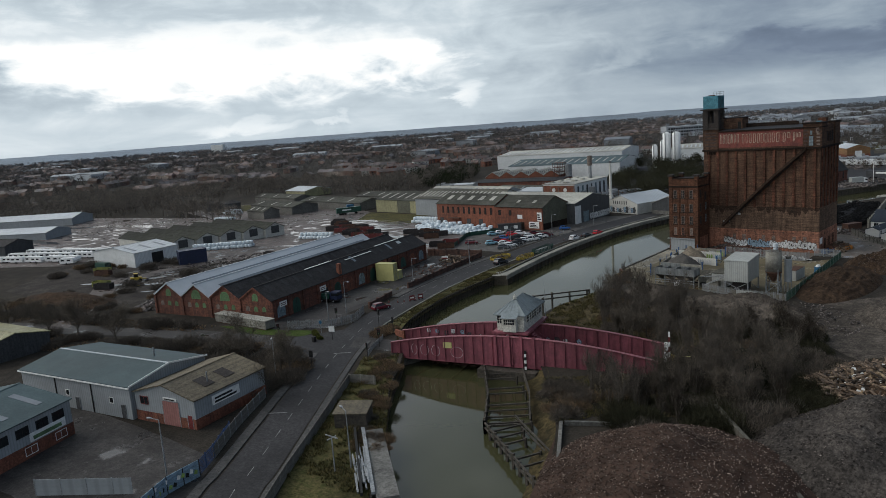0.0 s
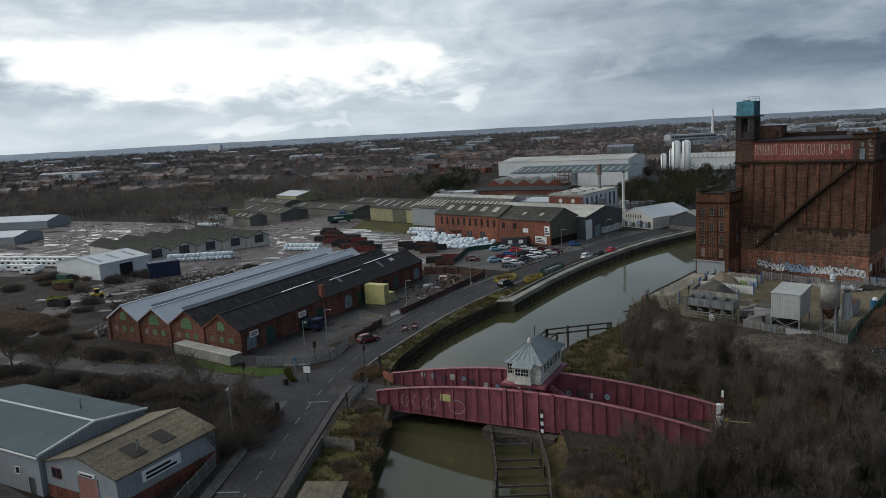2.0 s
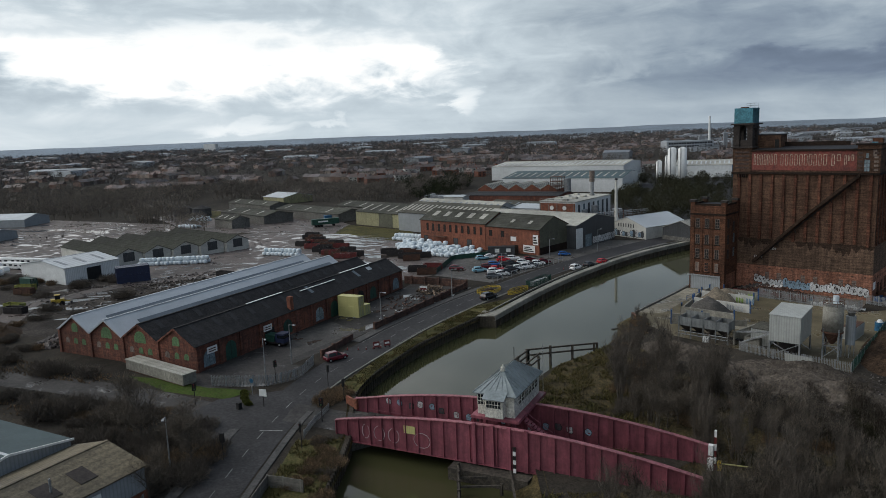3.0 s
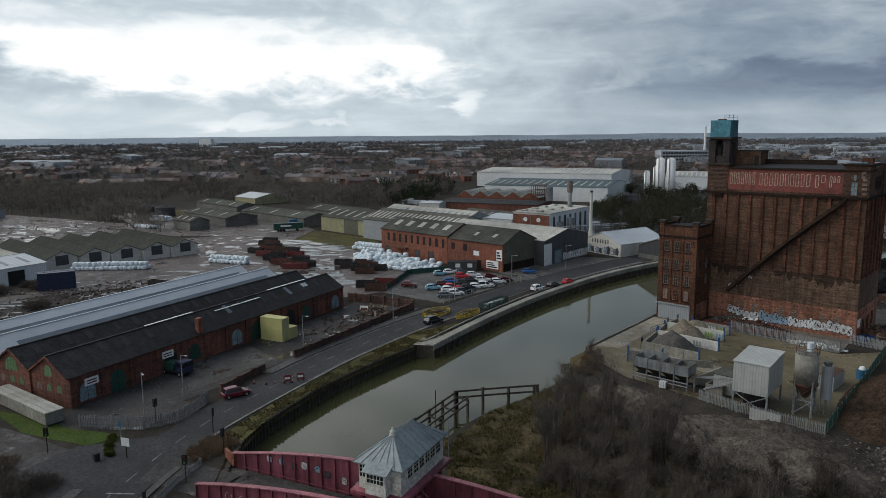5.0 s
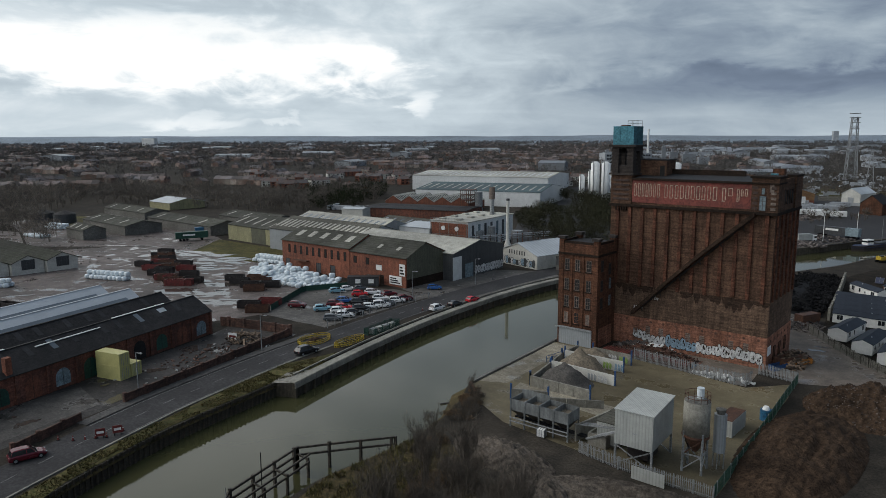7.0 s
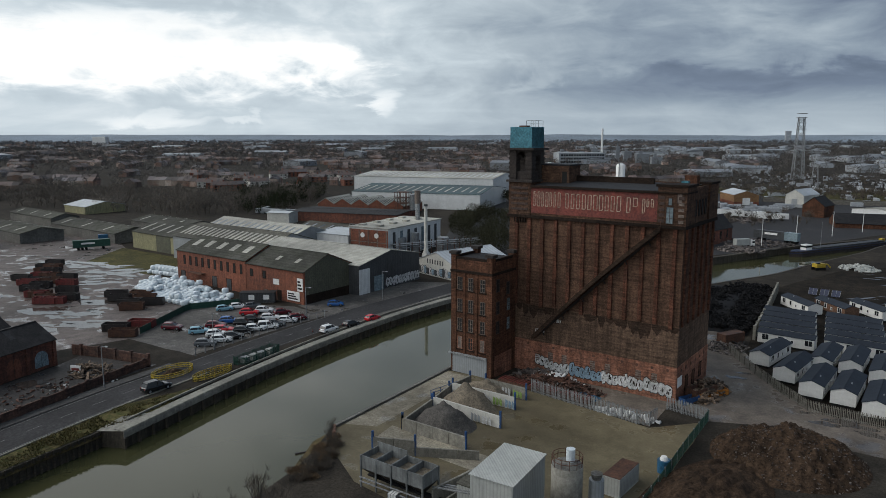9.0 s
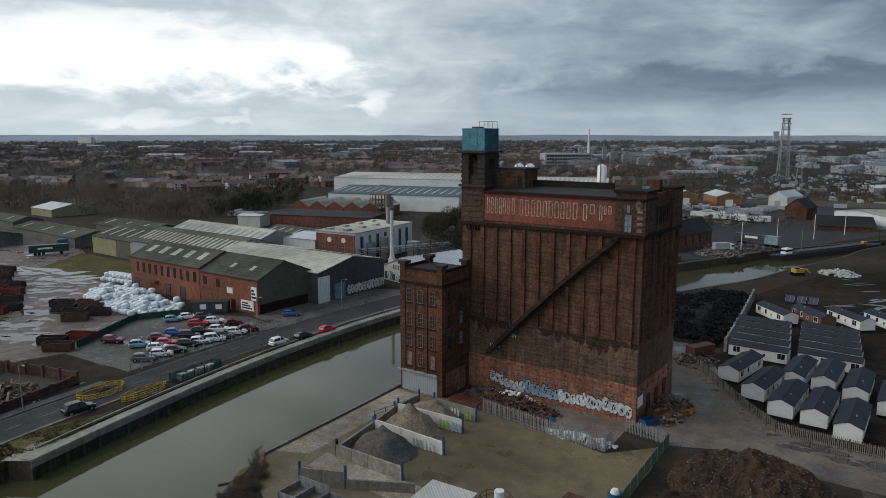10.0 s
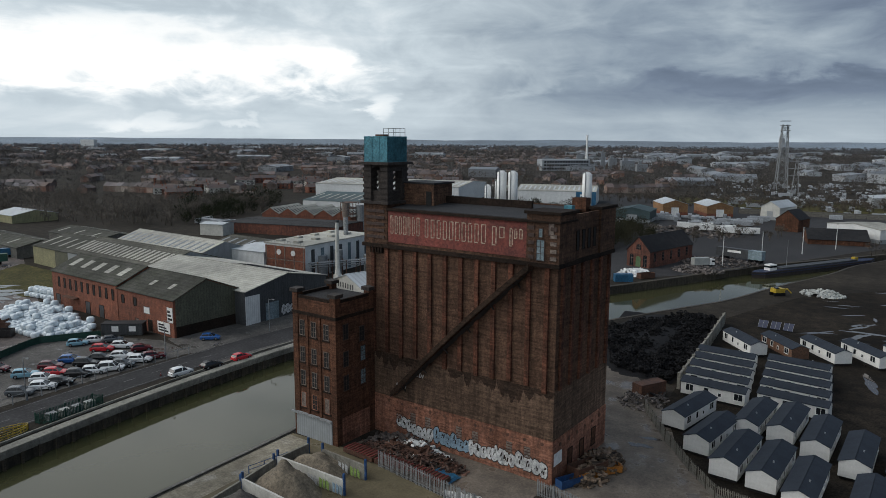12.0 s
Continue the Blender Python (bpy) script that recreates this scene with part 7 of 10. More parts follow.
for x, y, w, l in ((-372, 262, 46, 18), (-352, 285, 60, 18), (-420, 300, 50, 14), (-330, 312, 44, 20), (-345, 240, 18, 10)):
    u = shed("yard_shed", "low dark-roofed yard shed", x, y, -6, w, l, 4.2, 6.2, "concrete_dk", "asbestos_dark", "x", lights=3, light_mat="roof_pale", category="shed")
for x, y in ((-412, 262), (-398, 266)):
    e = thing("round_tank", x, y, 0, "dark round slurry tank with a conical lid", "tank", "round tanks")
    Geo().cyl((0, 0, 0), (0, 0, 5), 5.5, 5.5, 18).ob("shell", "clad_dark", e)
    Geo().cyl((0, 0, 5), (0, 0, 6.8), 5.7, 0.4, 18).ob("lid", "slate", e)


# ---------------------------------------------------------------- vehicles and loose things
def ring_loft(g, rings):
    """Skin through rings of equal count, closed at both ends."""
    n = len(rings[0])
    vs = [p for ring in rings for p in ring]
    fs = [tuple(reversed(range(n))), tuple(range((len(rings) - 1) * n, len(rings) * n))]
    for k in range(len(rings) - 1):
        fs += [(k * n + i, k * n + (i + 1) % n, (k + 1) * n + (i + 1) % n, (k + 1) * n + i) for i in range(n)]
    return g.add(vs, fs)


def car(colour, suv=False):
    e = thing("parked_car", 0, 0, 0, "%s parked %s with dark windows" % (colour, "estate car" if suv else "hatchback"), "car", "parked cars")
    L, w = (4.5, 0.92) if suv else (4.15, 0.88)
    h = 1.66 if suv else 1.46
    paint = "car_" + colour

    def ring(x, half, low, belt):
        return [(x, -half * 0.94, low), (x, -half, low + 0.22), (x, -half, belt - 0.16), (x, -half * 0.86, belt), (x, half * 0.86, belt), (x, half, belt - 0.16), (x, half, low + 0.22), (x, half * 0.94, low)]

    ring_loft(Geo(), [ring(-L / 2, w * 0.86, 0.36, 0.84), ring(-L / 2 + 0.18, w * 0.97, 0.26, 0.98), ring(-L / 2 + 0.9, w, 0.24, 1.0), ring(0.1, w, 0.24, 0.97), ring(L / 2 - 1.2, w, 0.24, 0.95), ring(L / 2 - 0.45, w * 0.96, 0.26, 0.83), ring(L / 2 - 0.08, w * 0.84, 0.32, 0.68), ring(L / 2, w * 0.74, 0.38, 0.58)]).ob("body", paint, e, smooth=False)

    def top_ring(x, half, z0, z1, tuck):
        return [(x, -half, z0), (x, -half * tuck, z1), (x, half * tuck, z1), (x, half, z0)]

    rear, front = -L / 2 + 0.16, L / 2 - 1.12
    g = Geo()
    g.add([(rear, -w * 0.88, 0.97), (rear + 0.42, -w * 0.70, h - 0.09), (front - 0.92, -w * 0.70, h - 0.07), (front, -w * 0.86, 0.94)] + [(rear, w * 0.88, 0.97), (rear + 0.42, w * 0.70, h - 0.09), (front - 0.92, w * 0.70, h - 0.07), (front, w * 0.86, 0.94)],
          [(0, 3, 2, 1), (4, 5, 6, 7), (0, 1, 5, 4), (1, 2, 6, 5), (2, 3, 7, 6)])
    g.ob("glazing", "glass", e)
    ring_loft(Geo(), [top_ring(rear + 0.26, w * 0.72, h - 0.16, h - 0.1, 0.8), top_ring(rear + 0.62, w * 0.74, h - 0.1, h - 0.01, 0.82), top_ring((rear + front) / 2, w * 0.74, h - 0.08, h + 0.02, 0.82), top_ring(front - 1.0, w * 0.74, h - 0.1, h - 0.02, 0.82), top_ring(front - 0.8, w * 0.72, h - 0.16, h - 0.12, 0.8)]).ob("roof", paint, e)
    for x, lean in ((front - 0.45, -0.5), (-0.15, -0.03), (rear + 0.25, 0.28)):
        for s in (-1, 1):
            Geo().beam((x - lean * 0.5, s * w * 0.885, 0.96), (x + lean * 0.5, s * w * 0.72, h - 0.08), 0.1, 0.05).ob("pillar", paint, e)
    for x in (L / 2 - 0.82, -L / 2 + 0.78):
        for s in (-1, 1):
            t = Geo().cyl((x, s * (w - 0.2), 0.32), (x, s * (w + 0.015), 0.32), 0.33, 0.33, 14).ob("wheel", "rubber", e)
            Geo().cyl((x, s * (w + 0.015), 0.32), (x, s * (w + 0.03), 0.32), 0.2, 0.17, 8).ob("rim", "galv", t)
    for s in (-1, 1):
        Geo().box(L / 2 - 0.28, s * 0.60 - 0.16, 0.60, L / 2 - 0.04, s * 0.60 + 0.16, 0.72).ob("headlight", "paleglass", e)
        Geo().box(-L / 2 - 0.01, s * 0.62 - 0.12, 0.66, -L / 2 + 0.1, s * 0.62 + 0.12, 0.9).ob("tail_light", "redsteel", e)
        Geo().box(front - 0.35, s * (w + 0.09) - 0.09, 0.95, front - 0.2, s * (w + 0.09) + 0.09, 1.08).ob("mirror", paint, e)
    return e


CARS = [
    ("white", 1, -125.7, 225.1, 84), ("black", 0, -124.4, 231.5, 84), ("red", 0, -123.4, 238.6, 84), ("blue", 0, -141.1, 245.1, 40),
    ("silver blue", 0, -162.3, 225.5, 55), ("white", 0, -161.2, 229.2, 55), ("grey", 0, -158.4, 231.6, 55), ("red", 0, -153.6, 226.0, 40),
    ("white", 0, -152.1, 229.8, 40), ("dark red", 0, -146.8, 231.0, 60), ("black", 0, -147.6, 221.9, 40), ("white", 0, -145.2, 225.2, 40),
    ("dark red", 0, -139.6, 228.8, 60), ("blue", 0, -151.6, 217.7, 40), ("black", 1, -147.0, 218.2, 40), ("grey", 0, -140.1, 222.0, 40)]
CARS2 = [
    ("white", 0, -139.9, 225.8, 40), ("dark red", 0, -151.0, 213.2, 40), ("silver blue", 0, -150.2, 207.6, 50), ("white", 0, -144.8, 208.2, 45),
    ("red", 0, -146.2, 211.4, 40), ("black", 0, -141.9, 213.5, 40), ("white", 0, -141.0, 216.3, 45), ("white", 1, -139.9, 219.2, 45),
    ("black", 0, -140.2, 209.0, 45), ("white", 0, -140.5, 205.8, 45), ("grey", 0, -140.9, 201.9, 40), ("dark red", 1, -123.0, 121.4, 75),
    ("black", 1, -126.4, 179.0, 83), ("dark red", 0, -158.5, 206.5, 30)]
made = {}
for colour, suv, x, y, a in CARS + CARS2:
    key = (colour, suv)
    m = pose(x, y, ROADZ, 0, 0, a) @ Matrix.Scale(1.08, 4)
    if key in made:
        copy_thing(made[key], m)
    else:
        made[key] = car(colour, bool(suv))
        made[key].matrix_basis = m


def container(x, y, rz, material, label, z=0.0, L=6.06, name="shipping_container", group=""):
    e = thing(name, x, y, rz, label, "container", group, z=z)
    Geo().box(0.06, 0.06, 0.1, L - 0.06, 2.38, 2.52).ob("body", material, e)
    g = Geo()
    for a in (0, L - 0.14):
        for b in (0, 2.3):
            g.box(a, b, 0, a + 0.14, b + 0.14, 2.59)
    for z0 in (0.0, 2.45):
        g.box(0.14, 0, z0, L - 0.14, 0.14, z0 + 0.14).box(0.14, 2.3, z0, L - 0.14, 2.44, z0 + 0.14)
        g.box(0, 0.14, z0, 0.14, 2.3, z0 + 0.14).box(L - 0.14, 0.14, z0, L, 2.3, z0 + 0.14)
    g.ob("corner_frame", material, e)
    Geo().box(0.1, 0.1, 2.52, L - 0.1, 2.34, 2.56).ob("roof", material, e)
    for b in (0.5, 0.9, 1.5, 1.9):
        Geo().beam((L + 0.03, b, 0.15), (L + 0.03, b, 2.45), 0.05).ob("locking_bar", "galv", e)
    return e


container(-148.5, 145.7, 12, "cream", "pale yellow shipping container in the works yard", group="yellow containers")
container(-149.0, 148.3, 12, "cream", "pale yellow shipping container in the works yard", group="yellow containers")
container(-148.5, 145.7, 12, "cream", "pale yellow shipping container stacked on another", z=2.6, group="yellow containers")
container(-241.5, 136.1, 68.5, "navy", "navy blue shipping container in the muddy yard", L=10.0)
container(-243.9, 137.0, 68.5, "navy", "navy blue shipping container in the muddy yard", L=10.0)
container(-241.5, 136.1, 68.5, "navy", "navy blue shipping container stacked on another", L=10.0, z=2.6)
container(-243.9, 137.0, 68.5, "navy", "navy blue shipping container stacked on another", L=10.0, z=2.6)
container(-270.5, 118.0, 10, "green", "dark green shipping container before the steel store")
container(-42.6, 186.0, 84, "plant_white", "dirty white steel store with a rusted roof")
container(-80.5, 424.0, 20, "navy", "navy container by the far quay")
container(-84.0, 364.5, 35, "bluetarp", "blue container on the far quay")
e = thing("white_trailer", -154.0, 94.2, 3, "long pale grey box body set down beside the gables", "trailer")
Geo().box(0, 0, 0.3, 19, 2.8, 2.2).ob("body", "concrete", e)
Geo().box(-0.1, -0.1, 2.2, 19.1, 2.9, 2.35).ob("roof", "roof_pale", e)
Geo().box(0.5, 0.2, 0, 18.5, 2.6, 0.3).ob("skid", "rust", e)
e = thing("portable_cabin", -165.0, 233.0, 36, "dark portable cabin office beside the car park", "cabin")
Geo().box(0, 0, 0.2, 9.5, 3, 2.9).ob("body", "clad_dark", e)
Geo().box(-0.1, -0.1, 2.9, 9.6, 3.1, 3.0).ob("roof", "roof_black", e)
Geo().box(0.3, 0.3, 0, 9.2, 2.7, 0.2).ob("skid", "concrete", e)
for x in (3.2, 7.2):
    opening(e, f, x, 1.2, 1.4, 1.1, "white", "white")


def skip_bin(x, y, rz, material, label="rusty open skip bin in the yard", z=0.0):
    e = thing("skip_bin", x, y, rz, label, "skip", "skips", z=z)
    g = Geo()
    L, w, h, t = 6.0, 2.3, 1.9, 0.1
    g.box(0, 0, 0.15, L, t, h).box(0, w - t, 0.15, L, w, h).box(0, t, 0.15, t, w - t, h).box(L - t, t, 0.15, L, w - t, h).box(t, t, 0.15, L - t, w - t, 0.3)
    g.ob("body", material, e)
    for i in range(3):
        for y0, y1 in ((-0.08, 0.0), (w, w + 0.08)):
            Geo().box(0.6 + i * 2.2, y0, 0.15, 0.75 + i * 2.2, y1, h - 0.05).ob("rib", material, e)
    Geo().box(-0.1, 0.4, 0, L + 0.1, 0.6, 0.15).box(-0.1, w - 0.6, 0, L + 0.1, w - 0.4, 0.15).ob("skid", "rust", e)
    return e


rnd = random.Random(21)
skips = {}
SKIPS = []
for k in range(5):
    SKIPS += [(-268 + k * 7.6, 236 - k * 4.6, 30), (-263 + k * 7.4, 229.5 - k * 4.4, 28), (-250 + k * 9.4, 215.5 - k * 3.4, 35)]
    if k < 4:
        SKIPS += [(-240 + k * 9.6, 224 - k * 5.4, 32), (-226 + k * 5.4, 206.5 - k * 1.2, 40)]
for k in range(4):
    SKIPS += [(-203.5 + k * 6.2, 217.5 - k * 2.3, 35)]
    if k < 3:
        SKIPS += [(-197.5 + k * 6.0, 221.0 - k * 2.2, 30)]
SKIPS += [(-171.0, 196.0, 35), (-164.5, 194.0, 40), (-168.5, 202.0, 25), (-231, 99, 20), (-256, 111, 20), (-222, 160, 20), (-214, 166, 40)]
for x, y, a in SKIPS:
    k = rnd.choice(("redsteel", "darksteel", "darksteel", "rust"))
    m = pose(x + rnd.uniform(-0.6, 0.6), y + rnd.uniform(-0.5, 0.5), 0.02, 0, 0, a + rnd.uniform(-9, 9))
    if k in skips:
        copy_thing(skips[k], m)
    else:
        skips[k] = skip_bin(0, 0, 0, k, {"redsteel": "red open skip bin in the wet yard", "darksteel": "dark steel open skip bin in the wet yard", "rust": "rusty open skip bin in the wet yard"}[k])
        skips[k].matrix_basis = m
for k, x, y, a in (("rust", -42.3, 225.5, 65), ("rust", -70, 219.5, -8), ("rust", -78.2, 373.6, 55)):
    copy_thing(skips[k], pose(x, y, 0.02, 0, 0, a))


# rusty flat beds and coloured skips at the foot of the silo
for i, x in enumerate((-75.6, -69.4, -63.2)):
    e = thing("flat_bed", x, 216.6 - i * 0.5, -6, "rusty dark red flat container bed along the palisade", "container bed", "container beds")
    Geo().box(0, -1.2, 0.25, 5.9, 1.2, 0.9).ob("bed", "rust", e)
    for k in range(9):
        Geo().box(0.2 + k * 0.65, -1.2, 0.9, 0.42 + k * 0.65, 1.2, 1.0).ob("rib", "redsteel", e)
    Geo().box(0.4, -1.0, 0, 5.5, 1.0, 0.25).ob("skid", "soot", e)
for k, x, y, a, lb in (("bluesteel", -43.4, 222.4, 62, "blue open skip at the silo corner"), ("orange", -42.2, 225.6, 60, "orange ribbed open skip at the silo corner"), ("orange", -40.6, 229.0, 48, "orange ribbed open skip full of scrap")):
    skip_bin(x, y, a, k, lb, z=0.02).matrix_basis @= Matrix.Scale(0.62, 4)
for x, y, a in ((-262.0, 113.4, 30), (-236.0, 101.0, 20)):
    skip_bin(x, y, a, "skip_lime", "yellow-green open skip on the muddy ground", z=0.02)
e = thing("blue_tarpaulin", -61.4, 216.0, -8, "crumpled blue tarpaulin thrown over scrap", "tarpaulin")
gt = Geo()
for i in range(9):
    for j in range(5):
        x, y = i * 0.5, j * 0.55
        q = [(x + a * 0.5, y + b * 0.55, 0.12 + 0.75 * abs(noise.noise(((x + a * 0.5) * 0.9, (y + b * 0.55) * 0.9, 3.0)))) for a, b in ((0, 0), (1, 0), (1, 1), (0, 1))]
        gt.quad(*q)
gt.ob("sheet", "bluetarp", e)
e = thing("yard_board", -146.4, 175.7, 20, "white board with a red bar leaning in the works yard", "sign")
Geo().box(-1.1, -0.05, 0.5, 1.1, 0.05, 2.0).ob("board", "white", e)
Geo().box(-0.9, -0.08, 1.0, 0.9, -0.05, 1.5).ob("sign_bar", "redsteel", e)
Geo().box(-0.9, -0.04, 0, -0.8, 0.04, 0.5).box(0.8, -0.04, 0, 0.9, 0.04, 0.5).ob("foot", "timber", e)


# wrapped bales
def bale():
    vs, fs, n, k = [], [], 12, 6
    for j in range(k):
        t = math.pi * (j + 0.5) / k - math.pi / 2
        for i in range(n):
            a = 2 * math.pi * i / n
            c, d, e = math.cos(a), math.sin(a), math.sin(t)
            q = 1 + 0.12 * noise.noise((c * 1.7, d * 1.7, e * 2.0))
            ring = math.cos(t) ** 0.45 * q
            vs.append((0.98 * ring * math.copysign(abs(c) ** 0.6, c), 0.82 * ring * math.copysign(abs(d) ** 0.6, d), 0.68 + 0.7 * math.copysign(abs(e) ** 0.6, e) * q))
    for j in range(k - 1):
        for i in range(n):
            fs.append((j * n + i, j * n + (i + 1) % n, (j + 1) * n + (i + 1) % n, (j + 1) * n + i))
    vs += [(0, 0, 0.0), (0, 0, 1.42)]
    fs += [(i, k * n, (i + 1) % n) for i in range(n)] + [((k - 1) * n + i, (k - 1) * n + (i + 1) % n, k * n + 1) for i in range(n)]
    o = Geo().add(vs, fs).ob("wrapped_bale", "bale", smooth=True)
    return tagged(o, "pale blue film-wrapped waste bale", "bale", "wrapped bales")


b0 = bale()
spots = []
PILE = [(-211.5, 231), (-196, 225.6), (-182, 222.2), (-173.5, 224), (-168.8, 232), (-172.4, 235.8), (-184, 238), (-193, 242), (-207.5, 243.5), (-211, 238)]
for r in range(15):
    for c in range(23):
        x, y = -212 + c * 1.95 + 0.5 * (r % 2), 222 + r * 1.7
        if inside(x, y, PILE) and rnd.random() < 0.93:
            spots.append((x, y, 0.0))
            if rnd.random() < 0.25:
                spots.append((x + 0.6, y + 0.5, 1.3))
for c in range(9):
    for r in range(3):
        spots.append((-223 + c * 1.75 + r * 0.6, 246.5 + r * 1.7 + c * 0.15, 0.0))
        if r < 2:
            spots.append((-222.5 + c * 1.75, 247.4 + r * 1.5 + c * 0.15, 1.35))
for c in range(16):
    for r in range(2):
        spots.append((-268 + c * 1.15 + r * 0.9, 159 + c * 1.05 - r * 1.4, 0.0))
        if r == 1:
            spots.append((-267.2 + c * 1.15, 158.4 + c * 1.05, 1.4))
for c in range(7):
    for r in range(3):
        spots.append((-384 + c * 1.7 + r * 0.6, 250 + r * 1.7 + c * 0.3, 0.0))
        spots.append((-362 + c * 1.7 + r * 0.5, 230 + r * 1.7 + c * 0.2, 0.0))
        if r < 2:
            spots.append((-383.4 + c * 1.7, 250.8 + r * 1.6 + c * 0.3, 1.35))
for c in range(9):
    for r in range(2):
        spots.append((-244 + c * 1.7 + r * 0.8, 196.5 + c * 0.55 - r * 1.6, 0.0))
        if r == 1:
            spots.append((-243.4 + c * 1.7, 196.0 + c * 0.55, 1.35))
for i, (x, y, z) in enumerate(spots):
    m = pose(x + rnd.uniform(-0.2, 0.2), y + rnd.uniform(-0.2, 0.2), z + 0.02, 0, 0, rnd.choice((15, 105, 60)) + rnd.uniform(-30, 30))
    if i == 0:
        b0.matrix_basis = m
    else:
        copy_thing(b0, m)


# ---------------------------------------------------------------- batching plant in the silo yard
e = thing("aggregate_hopper", -72.4, 171.0, -3, "grey steel row of aggregate hoppers on a stilted frame", "hopper")
for i in range(4):
    x = i * 2.55
    g = Geo()
    g.box(x, 0, 2.7, x + 2.5, 0.08, 4.5).box(x, 3.4, 2.7, x + 2.5, 3.48, 5.1 if i < 2 else 4.5).box(x, 0.08, 2.7, x + 0.08, 3.4, 4.5).box(x + 2.42, 0.08, 2.7, x + 2.5, 3.4, 4.5)
    b = g.ob("bin", "hopper", e)
    Geo().add([(x, 0, 2.7), (x + 2.5, 0, 2.7), (x + 2.5, 3.4, 2.7), (x, 3.4, 2.7), (x + 0.8, 1.2, 1.5), (x + 1.7, 1.2, 1.5), (x + 1.7, 2.2, 1.5), (x + 0.8, 2.2, 1.5)], [(0, 1, 5, 4), (1, 2, 6, 5), (2, 3, 7, 6), (3, 0, 4, 7)]).ob("cone", "darksteel", b)
    Geo().box(x + 0.08, 0.1, 3.4, x + 2.42, 3.4, 3.6).ob("fill", "sand", b)
for i in range(5):
    x = min(i * 2.55, 10.1)
    for y in (0, 3.4):
        Geo().box(x - 0.1, y - 0.1, 0, x + 0.1, y + 0.1, 4.5).ob("post", "hopper", e)
for z in (1.0, 1.6):
    Geo().beam((0, -0.3, z), (10.2, -0.3, z), 0.14).ob("rail", "galv", e)
Geo().beam((0, 1.7, 1.2), (13.0, 1.7, 1.0), 0.9, 0.2).ob("conveyor", "rubber", e)
Geo().beam((12.5, 1.7, 0.8), (19.0, 0.6, 4.2), 0.9, 0.3).ob("inclined_conveyor", "galv", e, "sloping conveyor")
e = thing("batching_house", -54.1, 168.0, -1, "dirty white corrugated batching house on steel stilts", "plant house")
Geo().box(0, 0, 3.0, 5.4, 8.2, 8.0).ob("body", "plant_white", e)
roof_slab(Geo(), (-0.15, -0.15, 8.0), (5.55, -0.15, 8.0), (5.55, 8.35, 8.5), (-0.15, 8.35, 8.5), 0.12).ob("roof", "plant_white", e)
Geo().add([(0, 0, 8.0), (5.4, 0, 8.0), (5.4, 8.2, 8.0), (0, 8.2, 8.0), (0, 8.2, 8.47), (5.4, 8.2, 8.47)], [(3, 2, 5, 4), (0, 3, 4), (1, 5, 2)]).ob("gable_infill", "plant_white", e)
for x in (0.1, 5.3):
    for y in (0.2, 8.0):
        Geo().box(x - 0.14, y - 0.14, 0, x + 0.14, y + 0.14, 3.0).ob("leg", "galv", e)
for y in (0.2, 8.0):
    Geo().beam((0.1, y, 0.1), (5.3, y, 2.9), 0.14).beam((5.3, y, 0.1), (0.1, y, 2.9), 0.14).ob("brace", "galv", e)
Geo().box(1.2, 2.0, 0.6, 4.2, 6.0, 3.0).ob("mixer", "darksteel", e)
Geo().box(2.6, -0.05, 5.0, 3.2, 0.02, 5.1).ob("hatch", "galv", e)
e = thing("cement_silo", -44.3, 172.4, 0, "weathered concrete-grey cement silo on rusty legs", "silo")
Geo().cyl((0, 0, 5.2), (0, 0, 10.0), 1.75, 1.75, 20).ob("shell", "concrete", e, smooth=True)
Geo().cyl((0, 0, 2.8), (0, 0, 5.2), 0.35, 1.75, 20).ob("cone", "rust", e)
Geo().cyl((0, 0, 5.0), (0, 0, 5.3), 1.85, 1.85, 20).ob("ring_beam", "rust", e)
Geo().cyl((0, 0, 10.0), (0, 0, 10.4), 1.7, 0.8, 20).ob("lid", "concrete_dk", e)
Geo().cyl((0.3, 0.2, 10.3), (0.3, 0.2, 11.8), 0.5, 0.5, 12).ob("filter", "bale", e)
for a in range(4):
    c, s = math.cos(a * math.pi / 2 + 0.785) * 1.7, math.sin(a * math.pi / 2 + 0.785) * 1.7
    Geo().beam((c * 1.08, s * 1.08, 0), (c * 1.02, s * 1.02, 5.8), 0.24).ob("leg", "galv", e)
    c2, s2 = math.cos(a * math.pi / 2 + 2.356) * 1.7, math.sin(a * math.pi / 2 + 2.356) * 1.7
    Geo().beam((c, s, 0.4), (c2, s2, 2.6), 0.13).ob("brace", "galv", e)
    Geo().beam((c, s, 2.6), (c2, s2, 4.9), 0.13).ob("brace", "rust", e)
    Geo().beam((c, s, 2.6), (c2, s2, 2.6), 0.16).ob("girt", "galv", e)
g = Geo()
for i in range(12):
    a0, a1 = math.pi * i / 6, math.pi * (i + 1) / 6
    for z in (10.6, 11.1):
        g.beam((1.7 * math.cos(a0), 1.7 * math.sin(a0), z), (1.7 * math.cos(a1), 1.7 * math.sin(a1), z), 0.06)
    g.beam((1.7 * math.cos(a0), 1.7 * math.sin(a0), 10), (1.7 * math.cos(a0), 1.7 * math.sin(a0), 11.1), 0.06)
g.ob("guard_rail", "rust", e)
e = thing("slim_silo", -41.8, 175.0, 0, "slim blue-grey additive silo", "silo")
Geo().cyl((0, 0, 2.4), (0, 0, 7.8), 0.85, 0.85, 14).ob("shell", "clad_grey", e)
